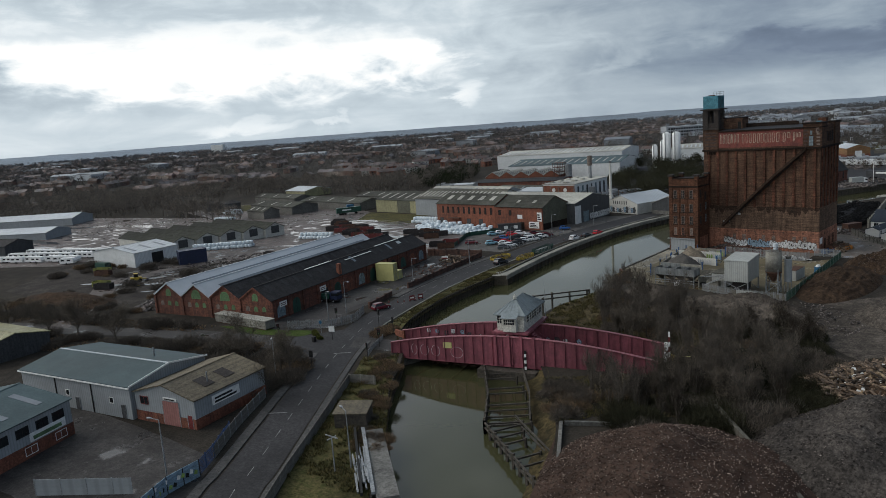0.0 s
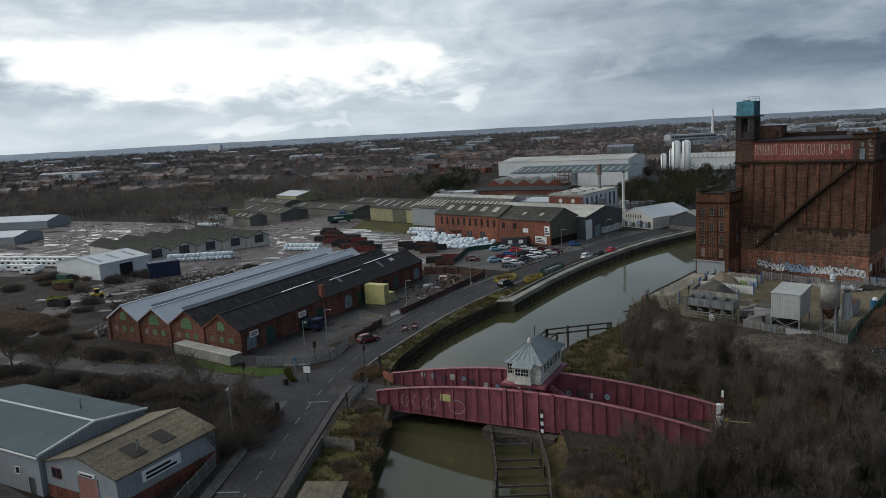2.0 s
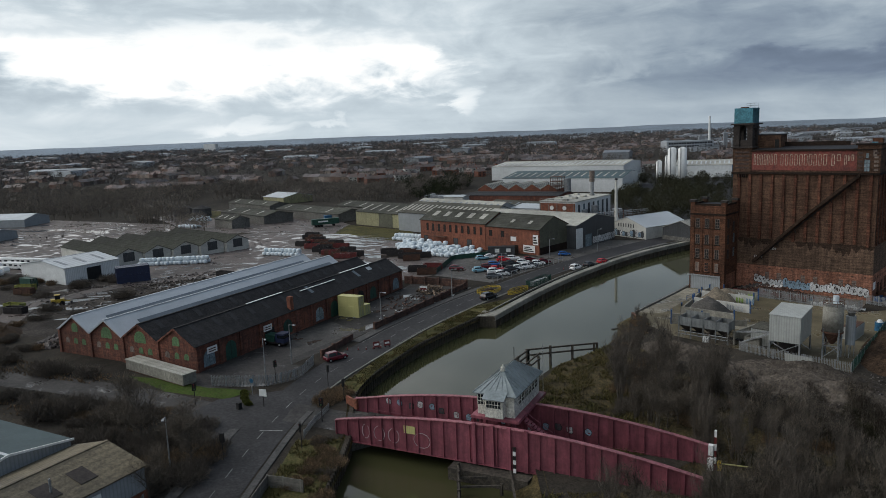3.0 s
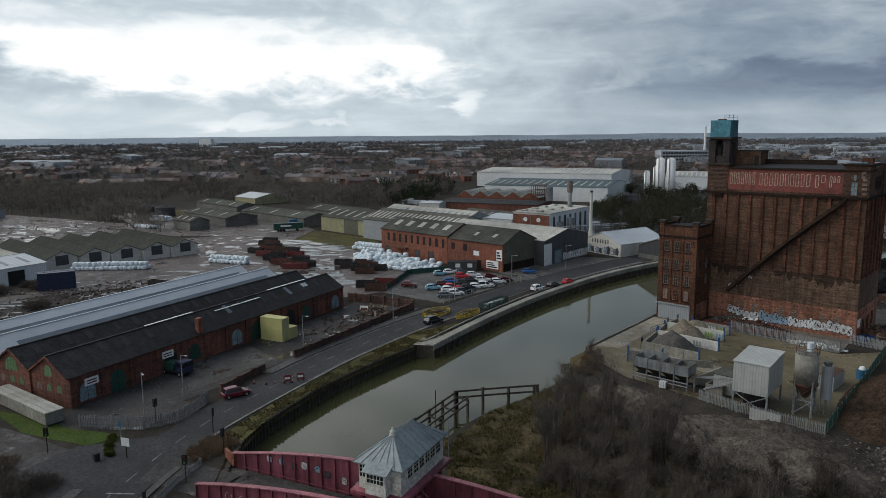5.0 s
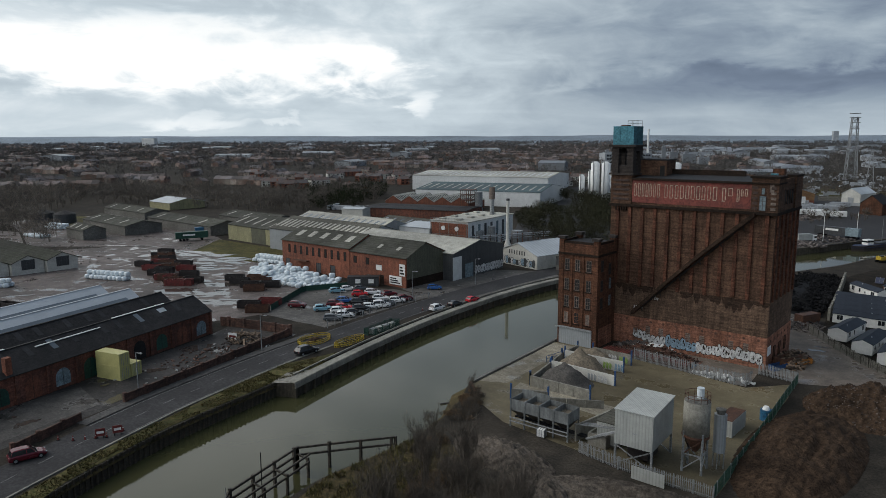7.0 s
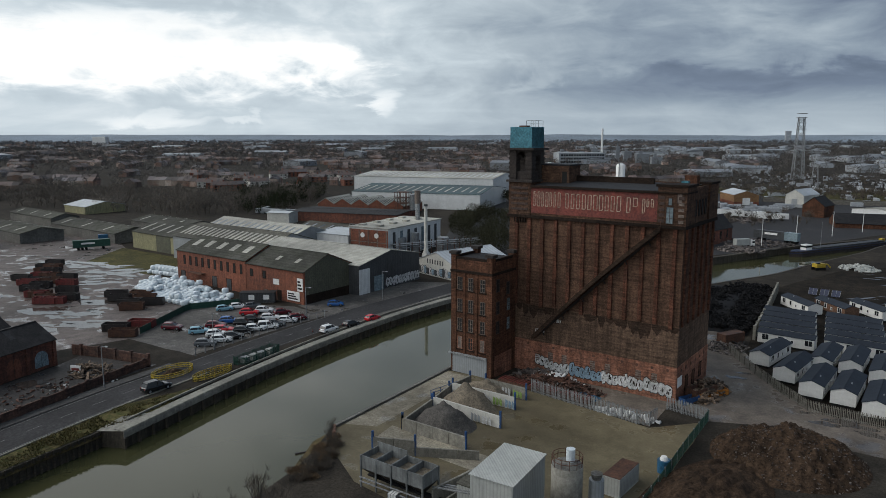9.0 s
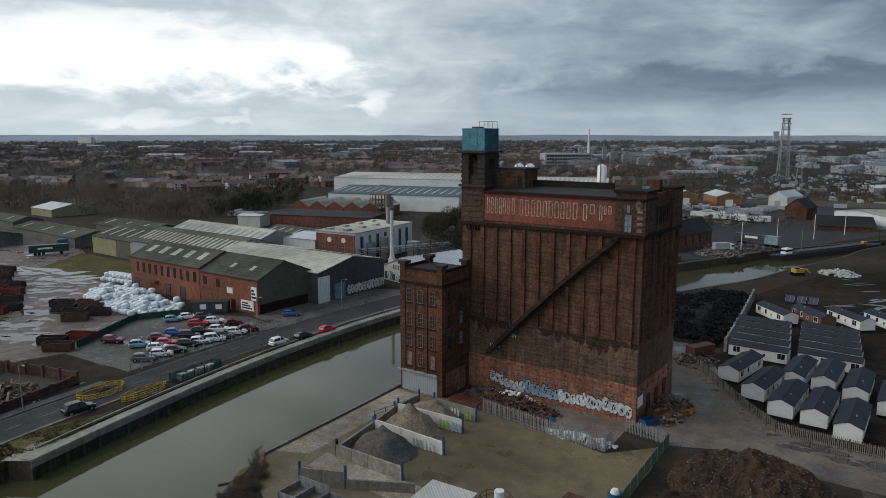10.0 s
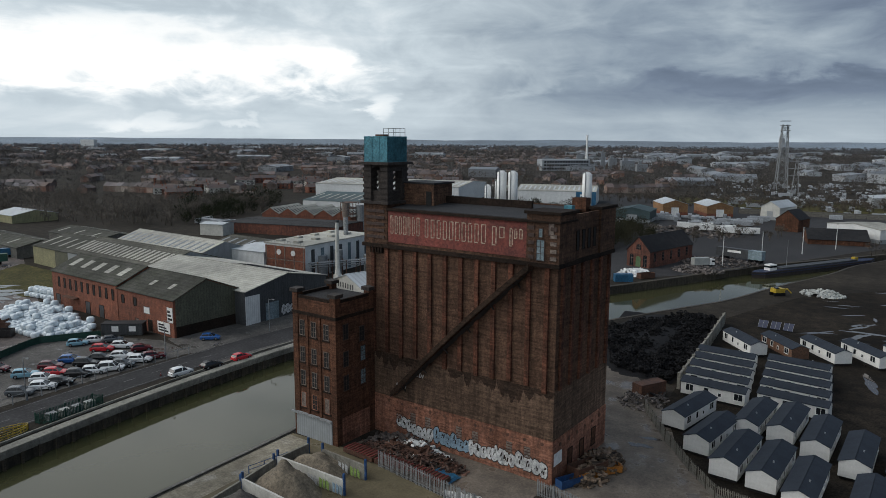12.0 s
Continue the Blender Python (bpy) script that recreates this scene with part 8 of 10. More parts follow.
for a in range(4):
    Geo().beam((0.7 * math.cos(a * 1.571), 0.7 * math.sin(a * 1.571), 0), (0.7 * math.cos(a * 1.571), 0.7 * math.sin(a * 1.571), 2.6), 0.14).ob("leg", "galv", e)
Geo().cyl((0, 0, 7.8), (0, 0, 8.5), 0.5, 0.7, 12).ob("cap", "concrete_dk", e)
e = thing("plant_office", -58.6, 172.6, -3, "small white clad plant office", "cabin")
Geo().box(0, 0, 0.4, 3.4, 5.5, 3.6).ob("body", "plant_white", e)
Geo().box(-0.1, -0.1, 3.6, 3.5, 5.6, 3.75).ob("roof", "slate_grey", e)
Geo().box(0.2, 0.2, 0, 3.2, 5.3, 0.4).ob("skid", "concrete_dk", e)
e = thing("blue_water_tank", -39.9, 196.5, 0, "blue and white plastic tanks by the fence", "tank")
Geo().cyl((0, 0, 0), (0, 0, 1.8), 0.9, 0.9, 14).ob("tank", "bluetarp", e)
Geo().cyl((0, 0, 1.8), (0, 0, 2.3), 0.6, 0.4, 14).ob("lid", "white", e)
Geo().box(0.05, 0.05, 2.59, 6.0, 2.4, 2.66).ob("rusty_roof", "rust", [o for o in bpy.data.objects if o.name.startswith("shipping_container") and abs(o.matrix_basis.translation.x + 42.6) < 0.1][0], "rusted sheet roof")
e = thing("water_cube", -67.0, 169.6, 4, "white caged plastic water cube under the hopper", "tank")
Geo().box(0, 0, 0.15, 1.2, 1.0, 1.25).ob("tank", "white", e)
for i in range(4):
    Geo().box(-0.03 + i * 0.4, -0.04, 0.1, 0.03 + i * 0.4, 1.04, 1.28).ob("cage_bar", "galv", e)
Geo().box(-0.05, -0.05, 0, 1.25, 1.05, 0.14).ob("pallet", "timber", e)
e = thing("settling_tank", -59.6, 171.6, -6, "stained cream concrete settling tank beside the batching house", "tank")
Geo().box(0, 0, 0, 3.0, 0.25, 1.9).box(0, 2.4, 0, 3.0, 2.65, 1.9).box(0, 0.25, 0, 0.25, 2.4, 1.9).box(2.75, 0.25, 0, 3.0, 2.4, 1.9).box(0.25, 0.25, 0, 2.75, 2.4, 1.4).ob("wall", "concrete", e)
for i in range(3):
    Geo().beam((-2.5 + i * 0.5, 0.4 + i * 0.7, 2.4), (5.5, 0.6 + i * 0.6, 3.6), 0.16).ob("pipe", "galv", e)
e = thing("sheet_pile_corner", -88.4, 184.0, 0, "rusty corrugated sheet-pile corner at the yard edge", "wall")
for i in range(11):
    u = i / 11
    Geo().beam((5.0 * u, -6.0 * u + (0.12 if i % 2 else 0.0), -1.9), (5.0 * (u + 0.085), -6.0 * (u + 0.085) + (0.12 if i % 2 else 0.0), -1.9), 0.16, 4.0).ob("sheet_pile", "rust", e)
Geo().beam((-0.1, 0.1, 0.2), (5.1, -5.9, 0.2), 0.5, 0.25).ob("cap_beam", "rust", e)
e = thing("floating_branch", -90.5, 177.3, 55, "waterlogged dark branch floating in the river", "branch", z=WATER)
Geo().cyl((0, 0, 0.02), (4.6, 0.2, 0.06), 0.2, 0.08, 6).ob("trunk", "soot", e)
for i in range(7):
    Geo().cyl((1.0 + i * 0.5, 0.05, 0.04), (1.8 + i * 0.5, (0.8 if i % 2 else -0.7), 0.1), 0.06, 0.03, 4).ob("twig", "soot", e)
e = thing("corrugated_screen", -50.5, 165.2, -5, "leaning white corrugated sheet screen", "screen")
Geo().box(0, 0, 0, 4.6, 0.1, 1.8).ob("sheet", "plant_white", e)


def bay_wall(pts, h, label, posts=True, art=""):
    e = thing("bay_wall", pts[0][0], pts[0][1], 0, label, "wall", "storage bay walls")
    o = Vector(pts[0])
    for a, b in zip(pts, pts[1:]):
        a, b = Vector(a) - o, Vector(b) - o
        k = max(1, round((b - a).length / 3.0))
        for i in range(k):
            p, q = a.lerp(b, i / k), a.lerp(b, (i + 0.98) / k)
            Geo().beam((p.x, p.y, h / 2), (q.x, q.y, h / 2), 0.3, h).ob("panel", art or "concrete", e)
    if posts:
        for p in pts:
            v = Vector(p) - o
            Geo().box(v.x - 0.14, v.y - 0.14, 0, v.x + 0.14, v.y + 0.14, h + 0.9).ob("post", "bluesteel", e, "blue steel post")
    return e


bay_wall([(-78.5, 188.8), (-66.4, 187.9)], 2.0, "pale concrete storage bay wall with blue posts")
bay_wall([(-79.2, 198.9), (-65.7, 197.4)], 2.0, "pale concrete storage bay wall with graffiti", art="render_white")
bay_wall([(-79.8, 206.0), (-67.2, 205.5)], 2.2, "pale storage bay wall with graffiti", art="render_white")
bay_wall([(-78.5, 188.8), (-79.5, 198.9), (-80.4, 205.8), (-80.0, 212.5)], 1.6, "low concrete bay wall with blue posts")
bay_wall([(-76.0, 211.2), (-67.5, 210.4)], 2.2, "concrete bay wall with lime graffiti")
for bx, by, m in ((-66.9, 205.2, "graffiti_blue"), (-69.3, 205.3, "graffiti_lime"), (-71.5, 205.4, "graffiti"), (-66.9, 197.1, "graffiti"), (-69.0, 197.3, "clad_grey"), (-67.9, 210.1, "graffiti_lime"), (-70.3, 210.4, "graffiti")):
    e = thing("bay_graffiti", bx - 1.9, by - 0.22, -4, "sprayed graffiti strokes on the bay wall", "graffiti", "bay graffiti")
    for k in range(3):
        Geo().side([(k * 0.65, 0.4 + 0.1 * k), (k * 0.65 + 0.42, 0.3), (k * 0.65 + 0.5, 1.5 - 0.1 * k), (k * 0.65 + 0.05, 1.7)], -0.01, 0.06).ob("stroke", m, e)
heap("grit_mound", -74.0, 194.0, 5.6, 4.4, 3.7, "sand_dk", 5, "dark grit heap in the storage bay", power=1.35)
heap("sand_mound", -74.6, 202.3, 5.6, 3.8, 3.9, "sand", 0, "brown sand heap in the storage bay", power=1.35)
heap("sand_mound", -75.0, 209.0, 5.0, 3.6, 2.6, "sand", 0, "pale sand heap in the storage bay")
bay_wall([(-77.5, 180.0), (-71.5, 182.2)], 2.4, "stained concrete divider with blue posts")
bay_wall([(-71.5, 182.2), (-63.0, 186.0)], 1.4, "low stained concrete divider", False)
bay_wall([(-61.5, 171.5), (-59.6, 180.0)], 2.6, "grey concrete retaining panel", False)
e = thing("hand_rail", -82.5, 203.0, 0, "blue steel handrail above the yard edge", "railing")
for i in range(5):
    Geo().beam((i * 0.55, i * 2.4, 0), (i * 0.55, i * 2.4, 1.2), 0.1).ob("post", "bluesteel", e)
for z in (0.6, 1.15):
    Geo().beam((0, 0, z), (2.2, 9.6, z), 0.07).ob("rail", "bluesteel", e)

# ---------------------------------------------------------------- heaps and rubbish
heap("soil_mound", -26.0, 210.0, 10.6, 10.2, 4.3, "soil", 10, "dark brown soil heap with stones beside the haul road", rough=0.35, n=70, lumps=0.35)
heap("spoil_mound", -33.0, 186.0, 8.0, 20.0, 3.6, "soil", -4, "brown earth bank beside the green fence", rough=0.35, n=60)
heap("spoil_mound", -47.0, 157.5, 15.0, 6.0, 2.6, "spoil", 6, "pale spoil bank behind the plant fence", rough=0.4, n=60)
heap("spoil_mound", -42.0, 152.0, 13.0, 6.0, 2.4, "spoil", -10, "grey spoil mounds beside the scrub", rough=0.45, n=60)
heap("spoil_mound", -68.0, 161.0, 9.0, 4.2, 1.9, "spoil", -10, "pale grey spoil bank between scrub and plant", rough=0.55, n=60)
heap("spoil_mound", -57.0, 153.0, 9.0, 5.0, 2.0, "spoil", -30, "pale grey spoil bank beside the thicket", rough=0.55, n=60)
heap("spoil_mound", -17.0, 163.0, 9.0, 12.0, 2.6, "spoil", 0, "grey spoil heap by the track", rough=0.4, n=50)
heap("rubble_mound", -30.0, 76.0, 16.5, 17.0, 5.5, "rubble", 20, "crushed brick and stone rubble heap", rough=0.1, n=80, lumps=0.3)
heap("planings_mound", -8.5, 93.0, 18.0, 16.0, 7.6, "planings", 0, "grey-brown heap of road planings", rough=0.12, n=80, lumps=0.45)
heap("planings_mound", -14.0, 60.0, 18.0, 14.0, 5.0, "planings", 0, "grey-brown heap of crushed stone", rough=0.12, n=60)
heap("bark_mound", 8.0, 112.0, 14.0, 10.0, 3.0, "sand", 0, "brown bark mulch heap", rough=0.2, n=40)


def litter(name, cx, cy, rx, ry, h, n, size, material, label, seed, flat=0.25, category="rubbish", surf=None, rz=0.0):
    """Many loose pieces lying on a mound; too many to tell apart."""
    r = random.Random(seed)
    g = Geo()
    for i in range(n):
        a, q = r.uniform(0, 2 * math.pi), math.sqrt(r.random())
        x, y = rx * q * math.cos(a), ry * q * math.sin(a)
        z = h * max(0, 1 - q ** 1.6) * r.uniform(0.85, 1.05) if surf is None else max(0.0, mound(x / rx, y / ry, cx, cy, h, surf[0], surf[1]))
        s = size * r.uniform(0.4, 1.4)
        m = Matrix.LocRotScale((x, y, z + 0.05), Euler((r.uniform(-0.6, 0.6), r.uniform(-0.6, 0.6), r.uniform(0, 6.3))), None)
        g.box(-s / 2, -s * flat / 2, -s * flat * 0.3, s / 2, s * flat / 2, s * flat * 0.3, m)
    o = g.ob(name, material)
    o.matrix_basis = pose(cx, cy, 0, 0, 0, rz)
    return tagged(o, label, category, kind="stuff")


heap("wood_waste_core", -10.0, 117.0, 15.5, 11.5, 4.6, "soil", 0, "core of the waste wood pile")
litter("waste_wood_pile", -10.0, 117.0, 16.5, 12.0, 4.9, 2600, 2.0, "wood", "tangled pile of broken waste timber", 31, 0.14)
litter("pale_boards", -10.0, 117.0, 15.0, 11.0, 5.0, 240, 1.3, "white", "pale painted boards among the waste timber", 57, 0.3)
litter("ochre_boards", -10.0, 117.0, 15.5, 11.5, 5.0, 500, 1.5, "cream_wood", "raw yellow boards among the waste timber", 58, 0.2)
litter("silo_rubbish", -69.0, 221.8, 6.5, 2.6, 1.8, 260, 1.3, "scrap", "rubbish and scrap at the foot of the silo", 32)
litter("rusty_rubbish", -66.0, 219.6, 9.5, 2.2, 1.7, 620, 1.3, "rust_scrap", "rusty sheets and frames heaped along the silo foot", 56, 0.16)
litter("pale_rubbish", -66.5, 221.0, 6.0, 2.4, 1.9, 90, 1.0, "white", "pale broken sheets among the rubbish", 33, 0.4)
litter("fence_rubbish", -51.0, 213.0, 6.0, 0.9, 0.7, 90, 0.9, "white", "pale litter along the fence", 34, 0.5)
litter("corner_scrap", -41.5, 231.0, 3.0, 6.5, 2.0, 260, 1.6, "wood", "broken pallets and scrap by the silo corner", 35)
litter("tyre_road_scrap", -44.0, 262.0, 4.0, 6.0, 1.0, 160, 1.2, "scrap", "scrap beside the haul road", 36)
litter("works_scrap", -187.0, 103.0, 7.0, 12.0, 1.6, 420, 1.8, "scrap", "scrap stone and timber beside the gables", 37, 0.4)
litter("yard_scrap", -226.0, 150.0, 12.0, 16.0, 0.4, 200, 0.9, "scrap", "scattered scrap in the muddy yard", 38, 0.4)
litter("quay_scrap", -66.0, 402.0, 9.0, 8.0, 1.2, 260, 1.8, "scrap", "scrap and bags on the far quay", 39, 0.4)
litter("pallet_heap", -145.5, 178.0, 4.5, 3.5, 1.6, 140, 1.8, "wood", "broken pallets heaped by the wall", 40, 0.2)
litter("heap_stones", -26.0, 210.0, 10.6, 10.2, 4.3, 900, 0.2, "gravel_dark", "stones on the soil heap", 41, 0.7, surf=(0.35, 0.35), rz=10)
litter("planing_stones", -8.5, 93.0, 18.0, 16.0, 7.6, 3500, 0.15, "gravel_dark", "stones over the grey heap", 46, 0.7, surf=(0.12, 0.45))
litter("brick_pieces", -30.0, 76.0, 16.5, 17.0, 5.5, 6000, 0.16, "rubble", "broken brick over the rubble heap", 47, 0.7, surf=(0.1, 0.3), rz=20)
litter("rubble_stones", -30.0, 76.0, 16.5, 17.0, 5.5, 7000, 0.14, "gravel", "pale stones over the rubble heap", 42, 0.7, surf=(0.1, 0.3), rz=20)
litter("track_stones", -38.0, 152.0, 16.0, 14.0, 0.8, 900, 0.35, "scrap", "lumps of rubble on the spoil", 43, 0.6)
litter("mud_scrap", -300.0, 205.0, 34.0, 26.0, 0.3, 140, 0.8, "scrap", "scattered scrap over the far mud", 44, 0.4)
litter("hard_scrap", -385.0, 190.0, 60.0, 36.0, 0.3, 150, 0.8, "scrap", "scattered scrap and vehicles over rough ground", 45, 0.5)

litter("quay_waste", -84.0, 384.0, 5.0, 8.0, 1.0, 160, 1.4, "white", "pale waste heaped before the chapel", 48, 0.4)
litter("bank_waste", -24.0, 380.0, 6.0, 4.5, 1.4, 180, 1.6, "plant_white", "pale broken boards on the near bank", 49, 0.4)

litter("yard_debris", -142.0, 168.0, 6.0, 14.0, 0.25, 200, 0.5, "rust_scrap", "scattered debris over the works yard", 51, 0.5)
litter("yard_papers", -141.0, 160.0, 6.5, 22.0, 0.15, 26, 0.45, "plant_white", "pale sheets and offcuts over the works yard", 52, 0.6)
litter("road_scrap", -226.0, 128.0, 22.0, 26.0, 0.2, 240, 0.8, "scrap", "scattered scrap beside the muddy track", 53, 0.5)
litter("estate_clutter", -98.0, 512.0, 30.0, 24.0, 0.8, 260, 2.2, "scrap", "stacked goods and scrap in the far yards", 54, 0.5)
litter("quay_clutter", -64.0, 424.0, 16.0, 12.0, 0.9, 260, 1.4, "scrap", "heaped scrap and bags along the far quay", 55, 0.5)
# black sheet added to close the dark gaps between tyres
patch("tyre_ground", [(-66, 306), (-50, 332), (-43, 327), (-42, 273), (-55, 277), (-62, 292)], 0.12, "rubber", "black sooty ground under the tyres")

# heap of tyres
g = Geo()
r = random.Random(50)
TY = [(-66, 306), (-50, 332), (-43, 326), (-42, 273), (-55, 277), (-62, 292)]
k = 0
while k < 3200:
    x, y = r.uniform(-67, -41), r.uniform(271, 333)
    if not inside(x, y, TY):
        continue
    z = 0.2 + 2.2 * r.random() * min(1, 0.4 + 0.6 * abs(math.sin(x * 0.5) * math.cos(y * 0.3)))
    m = Matrix.LocRotScale((x, y, z), Euler((r.uniform(-1.2, 1.2), r.uniform(-1.2, 1.2), r.uniform(0, 6))), None)
    ro, ri, hh = 0.48, 0.27, 0.12
    vs, fs = [], []
    for i in range(8):
        a = math.pi * i / 4
        c, s = math.cos(a), math.sin(a)
        vs += [(ri * c, ri * s, hh), (ro * c, ro * s, hh), (ro * c, ro * s, -hh), (ri * c, ri * s, -hh)]
    for i in range(8):
        j = (i + 1) % 8
        for q in range(4):
            fs.append((i * 4 + q, i * 4 + (q + 1) % 4, j * 4 + (q + 1) % 4, j * 4 + q))
    g.add(vs, fs, m)
    k += 1
tagged(g.ob("tyre_heap", "rubber"), "great black heap of scrap tyres", "tyres", kind="stuff")
heap("tyre_core", -53.0, 301.0, 12.0, 29.0, 1.6, "rubber", 8, "packed core of the tyre heap")
container(-44.5, 262.0, 60, "rust", "rusty container at the end of the wall")


# ---------------------------------------------------------------- static caravans
def caravan(L=12.2, wall="caravan", label="cream static caravan with a blue-grey tiled roof", w=3.9):
    e = thing("static_caravan", 0, 0, 0, label, "caravan", "static caravans")
    Geo().side([(0, 0.55), (w, 0.55), (w, 2.75), (w / 2, 3.5), (0, 2.75)], 0, L).ob("body", wall, e)
    for s in (0, 1):
        x = -0.15 if s == 0 else w + 0.15
        roof_slab(Geo(), (x, -0.15, 2.72), (w / 2, -0.15, 3.52), (w / 2, L + 0.15, 3.52), (x, L + 0.15, 2.72), 0.1).ob("roof", "caravan_roof", e)
    Geo().box(w / 2 + 0.6, L * 0.3, 3.3, w / 2 + 0.8, L * 0.3 + 0.2, 3.6).ob("vent", "galv", e)
    for s, m in ((0, pose(0, L, 0, 0, 0, -90)), (1, pose(w, 0, 0, 0, 0, 90))):
        for y, ww, h in ((1.6, 1.3, 1.15), (4.6, 0.8, 1.1), (7.0, 0.5, 0.6), (10.2, 1.4, 1.15)):
            opening(e, m, y, 1.35, ww, h, "glass", "white", (2, 1) if ww > 1 else (1, 1), proud=0.02)
    Geo().box(0.2, 0.4, 0, w - 0.2, L - 0.4, 0.55).ob("chassis", "black", e)
    return e


cv = caravan()
cv.matrix_basis = pose(-38.0, 251.5, 0.03, 0, 0, -12)
VANS = [(-32.6, 243.5, -10), (-27.6, 237.3, -6), (-22.6, 235.9, -5), (-17.8, 232.4, -4), (-27.5, 253.6, -6), (-22.5, 254.0, -5), (-17.4, 250.6, -4), (-12.2, 246.5, -4), (-10.5, 230.8, -4), (-5.4, 229.8, -4), (-6.5, 246.0, -4)]
for x, y, a in VANS:
    copy_thing(cv, pose(x, y, 0.03, 0, 0, a))
slim = caravan(11.3, "caravan", "narrow cream static caravan in a close row", 3.05)
slim.matrix_basis = pose(-27.8, 267.0, 0.03, 0, 0, 84)
for i in range(5):
    if i:
        copy_thing(slim, pose(-27.8 - 0.5 * i, 267.0 + i * 5.6, 0.03, 0, 0, 84))
    copy_thing(slim, pose(-14.9 - 0.35 * i, 267.6 + i * 5.6, 0.03, 0, 0, 82))
for i in range(6):
    m = pose(-36.5 + i * 8.0, 312.0 + i * 1.6, 0.03, 0, 0, -142)
    if i == 1:
        c2 = caravan(wall="caravan_brown", label="brown static caravan with a blue-grey tiled roof")
        c2.matrix_basis = m
    else:
        copy_thing(cv, m)
e = thing("solar_rack", -34.6, 327.5, -8, "row of tilted dark solar panels on frames", "solar panels")
for i in range(3):
    x = i * 2.9
    p = roof_slab(Geo(), (x, 0.3 * i, 0.4), (x + 2.2, 0.3 * i, 0.4), (x + 2.2, 1.4 + 0.3 * i, 2.0), (x, 1.4 + 0.3 * i, 2.0), 0.08).ob("panel", "navy", e)
    for k in range(3):
        Geo().beam((x + k * 1.1, 0.3 * i - 0.02, 0.5), (x + k * 1.1, 1.38 + 0.3 * i, 2.1), 0.05, 0.08).ob("frame", "galv", p)
    Geo().beam((x + 1.1, 1.4 + 0.3 * i, 0), (x + 1.1, 1.4 + 0.3 * i, 1.9), 0.1).ob("stand", "galv", e)


# ---------------------------------------------------------------- boats and quay things on the far bend
e = thing("river_barge", -49.1, 412.0, 59, "long black river barge with a blue stripe moored at the quay", "barge", z=WATER)
hull = [(0, 0), (4, -2.6), (66, -2.6), (72, 0), (66, 2.6), (4, 2.6)]
Geo().prism(hull, -0.4, 2.1).ob("hull", "soot", e)
Geo().prism([(x * 1.004 - 0.15, y * 1.03) for x, y in hull], 1.3, 1.6).ob("rubbing_band", "navy", e)
Geo().prism([(x * 0.99 + 0.4, y * 0.9) for x, y in hull], 2.1, 2.25).ob("deck", "navy", e)
Geo().box(14, -1.8, 2.25, 58, 1.8, 2.9).ob("hatch_cover", "clad_dark", e)
Geo().box(8.0, -1.3, 2.2, 11.6, 1.3, 4.4).ob("wheelhouse", "white", e, "white wheelhouse")
Geo().box(7.9, -1.4, 3.3, 11.7, 1.4, 3.95).ob("window_band", "glass", e)
Geo().cyl((18.5, 0, 2.6), (18.5, 0, 13), 0.1, 0.06, 6).ob("mast", "galv", e)
Geo().box(58, -0.8, 2.2, 60, 0.8, 3.6).ob("winch", "yellow", e)
e = thing("covered_trailer", -66.5, 436.0, -19, "long dark curtain-sided trailer parked on the far quay", "trailer")
Geo().box(0, 0, 1.2, 19, 2.6, 4.6).ob("body", "clad_dark", e)
Geo().box(13.5, -0.06, 1.2, 19.05, 2.66, 4.65).ob("cab_panel", "paleglass", e)
Geo().box(5, -0.1, 3.0, 10.5, 0.02, 3.9).ob("sign_bar", "white", e)
for x in (2, 4, 14, 16, 18):
    Geo().cyl((x, -0.05, 0.55), (x, 2.65, 0.55), 0.55, 0.55, 12).ob("wheel", "rubber", e)
e = thing("refuse_lorry", -69.0, 407.5, 45, "dirty white lorry standing on the far quay", "lorry")
Geo().box(0, -1.2, 1.0, 6.4, 1.2, 3.6).ob("body", "plant_white", e)
Geo().box(6.5, -1.2, 0.8, 8.4, 1.2, 3.0).ob("cab", "white", e)
Geo().box(7.2, -1.22, 1.9, 8.44, 1.22, 2.6).ob("windscreen", "glass", e)
for x in (1.2, 2.4, 7.3):
    Geo().cyl((x, -1.2, 0.5), (x, 1.2, 0.5), 0.5, 0.5, 12).ob("wheel", "rubber", e)
for i in range(6):
    e = thing("white_trailer", -104 + i * 6.0, 523.5 - i * 2.2 + 3.5 * (i % 2), -75, "white box trailer parked in a row", "trailer", "white trailers")
    Geo().box(0, 0, 1.0, 2.6, 12, 3.8).ob("body", "white", e)
    Geo().box(0.2, 1, 0, 2.4, 4, 1.0).ob("bogie", "rubber", e)
for x, y in ((-60.5, 418.0), (-50.0, 440.0), (-38.0, 466.0), (-27.0, 489.0)):
    e = thing("quay_lamp", x, y, 0, "tall pale lamp post on the far quay", "lamp post", "quay lamps")
    Geo().cyl((0, 0, 0), (0, 0, 11), 0.16, 0.1, 8).ob("post", "white", e)
    Geo().box(-0.3, -0.3, 11, 0.3, 0.3, 11.3).ob("lantern", "galv", e)
e = thing("yellow_excavator", -36.0, 370.5, 45, "yellow excavator parked on the near bank", "excavator")
e.matrix_basis @= Matrix.Scale(0.8, 4)
Geo().box(0, 0, 1.2, 4.2, 3, 2.8).ob("body", "yellow", e)
Geo().box(0.4, 0.2, 2.6, 1.8, 1.6, 3.2).ob("cab", "glass", e)
for y in (0, 2.4):
    Geo().box(-0.4, y, 0, 4.4, y + 0.7, 1.1).ob("crawler", "rubber", e)
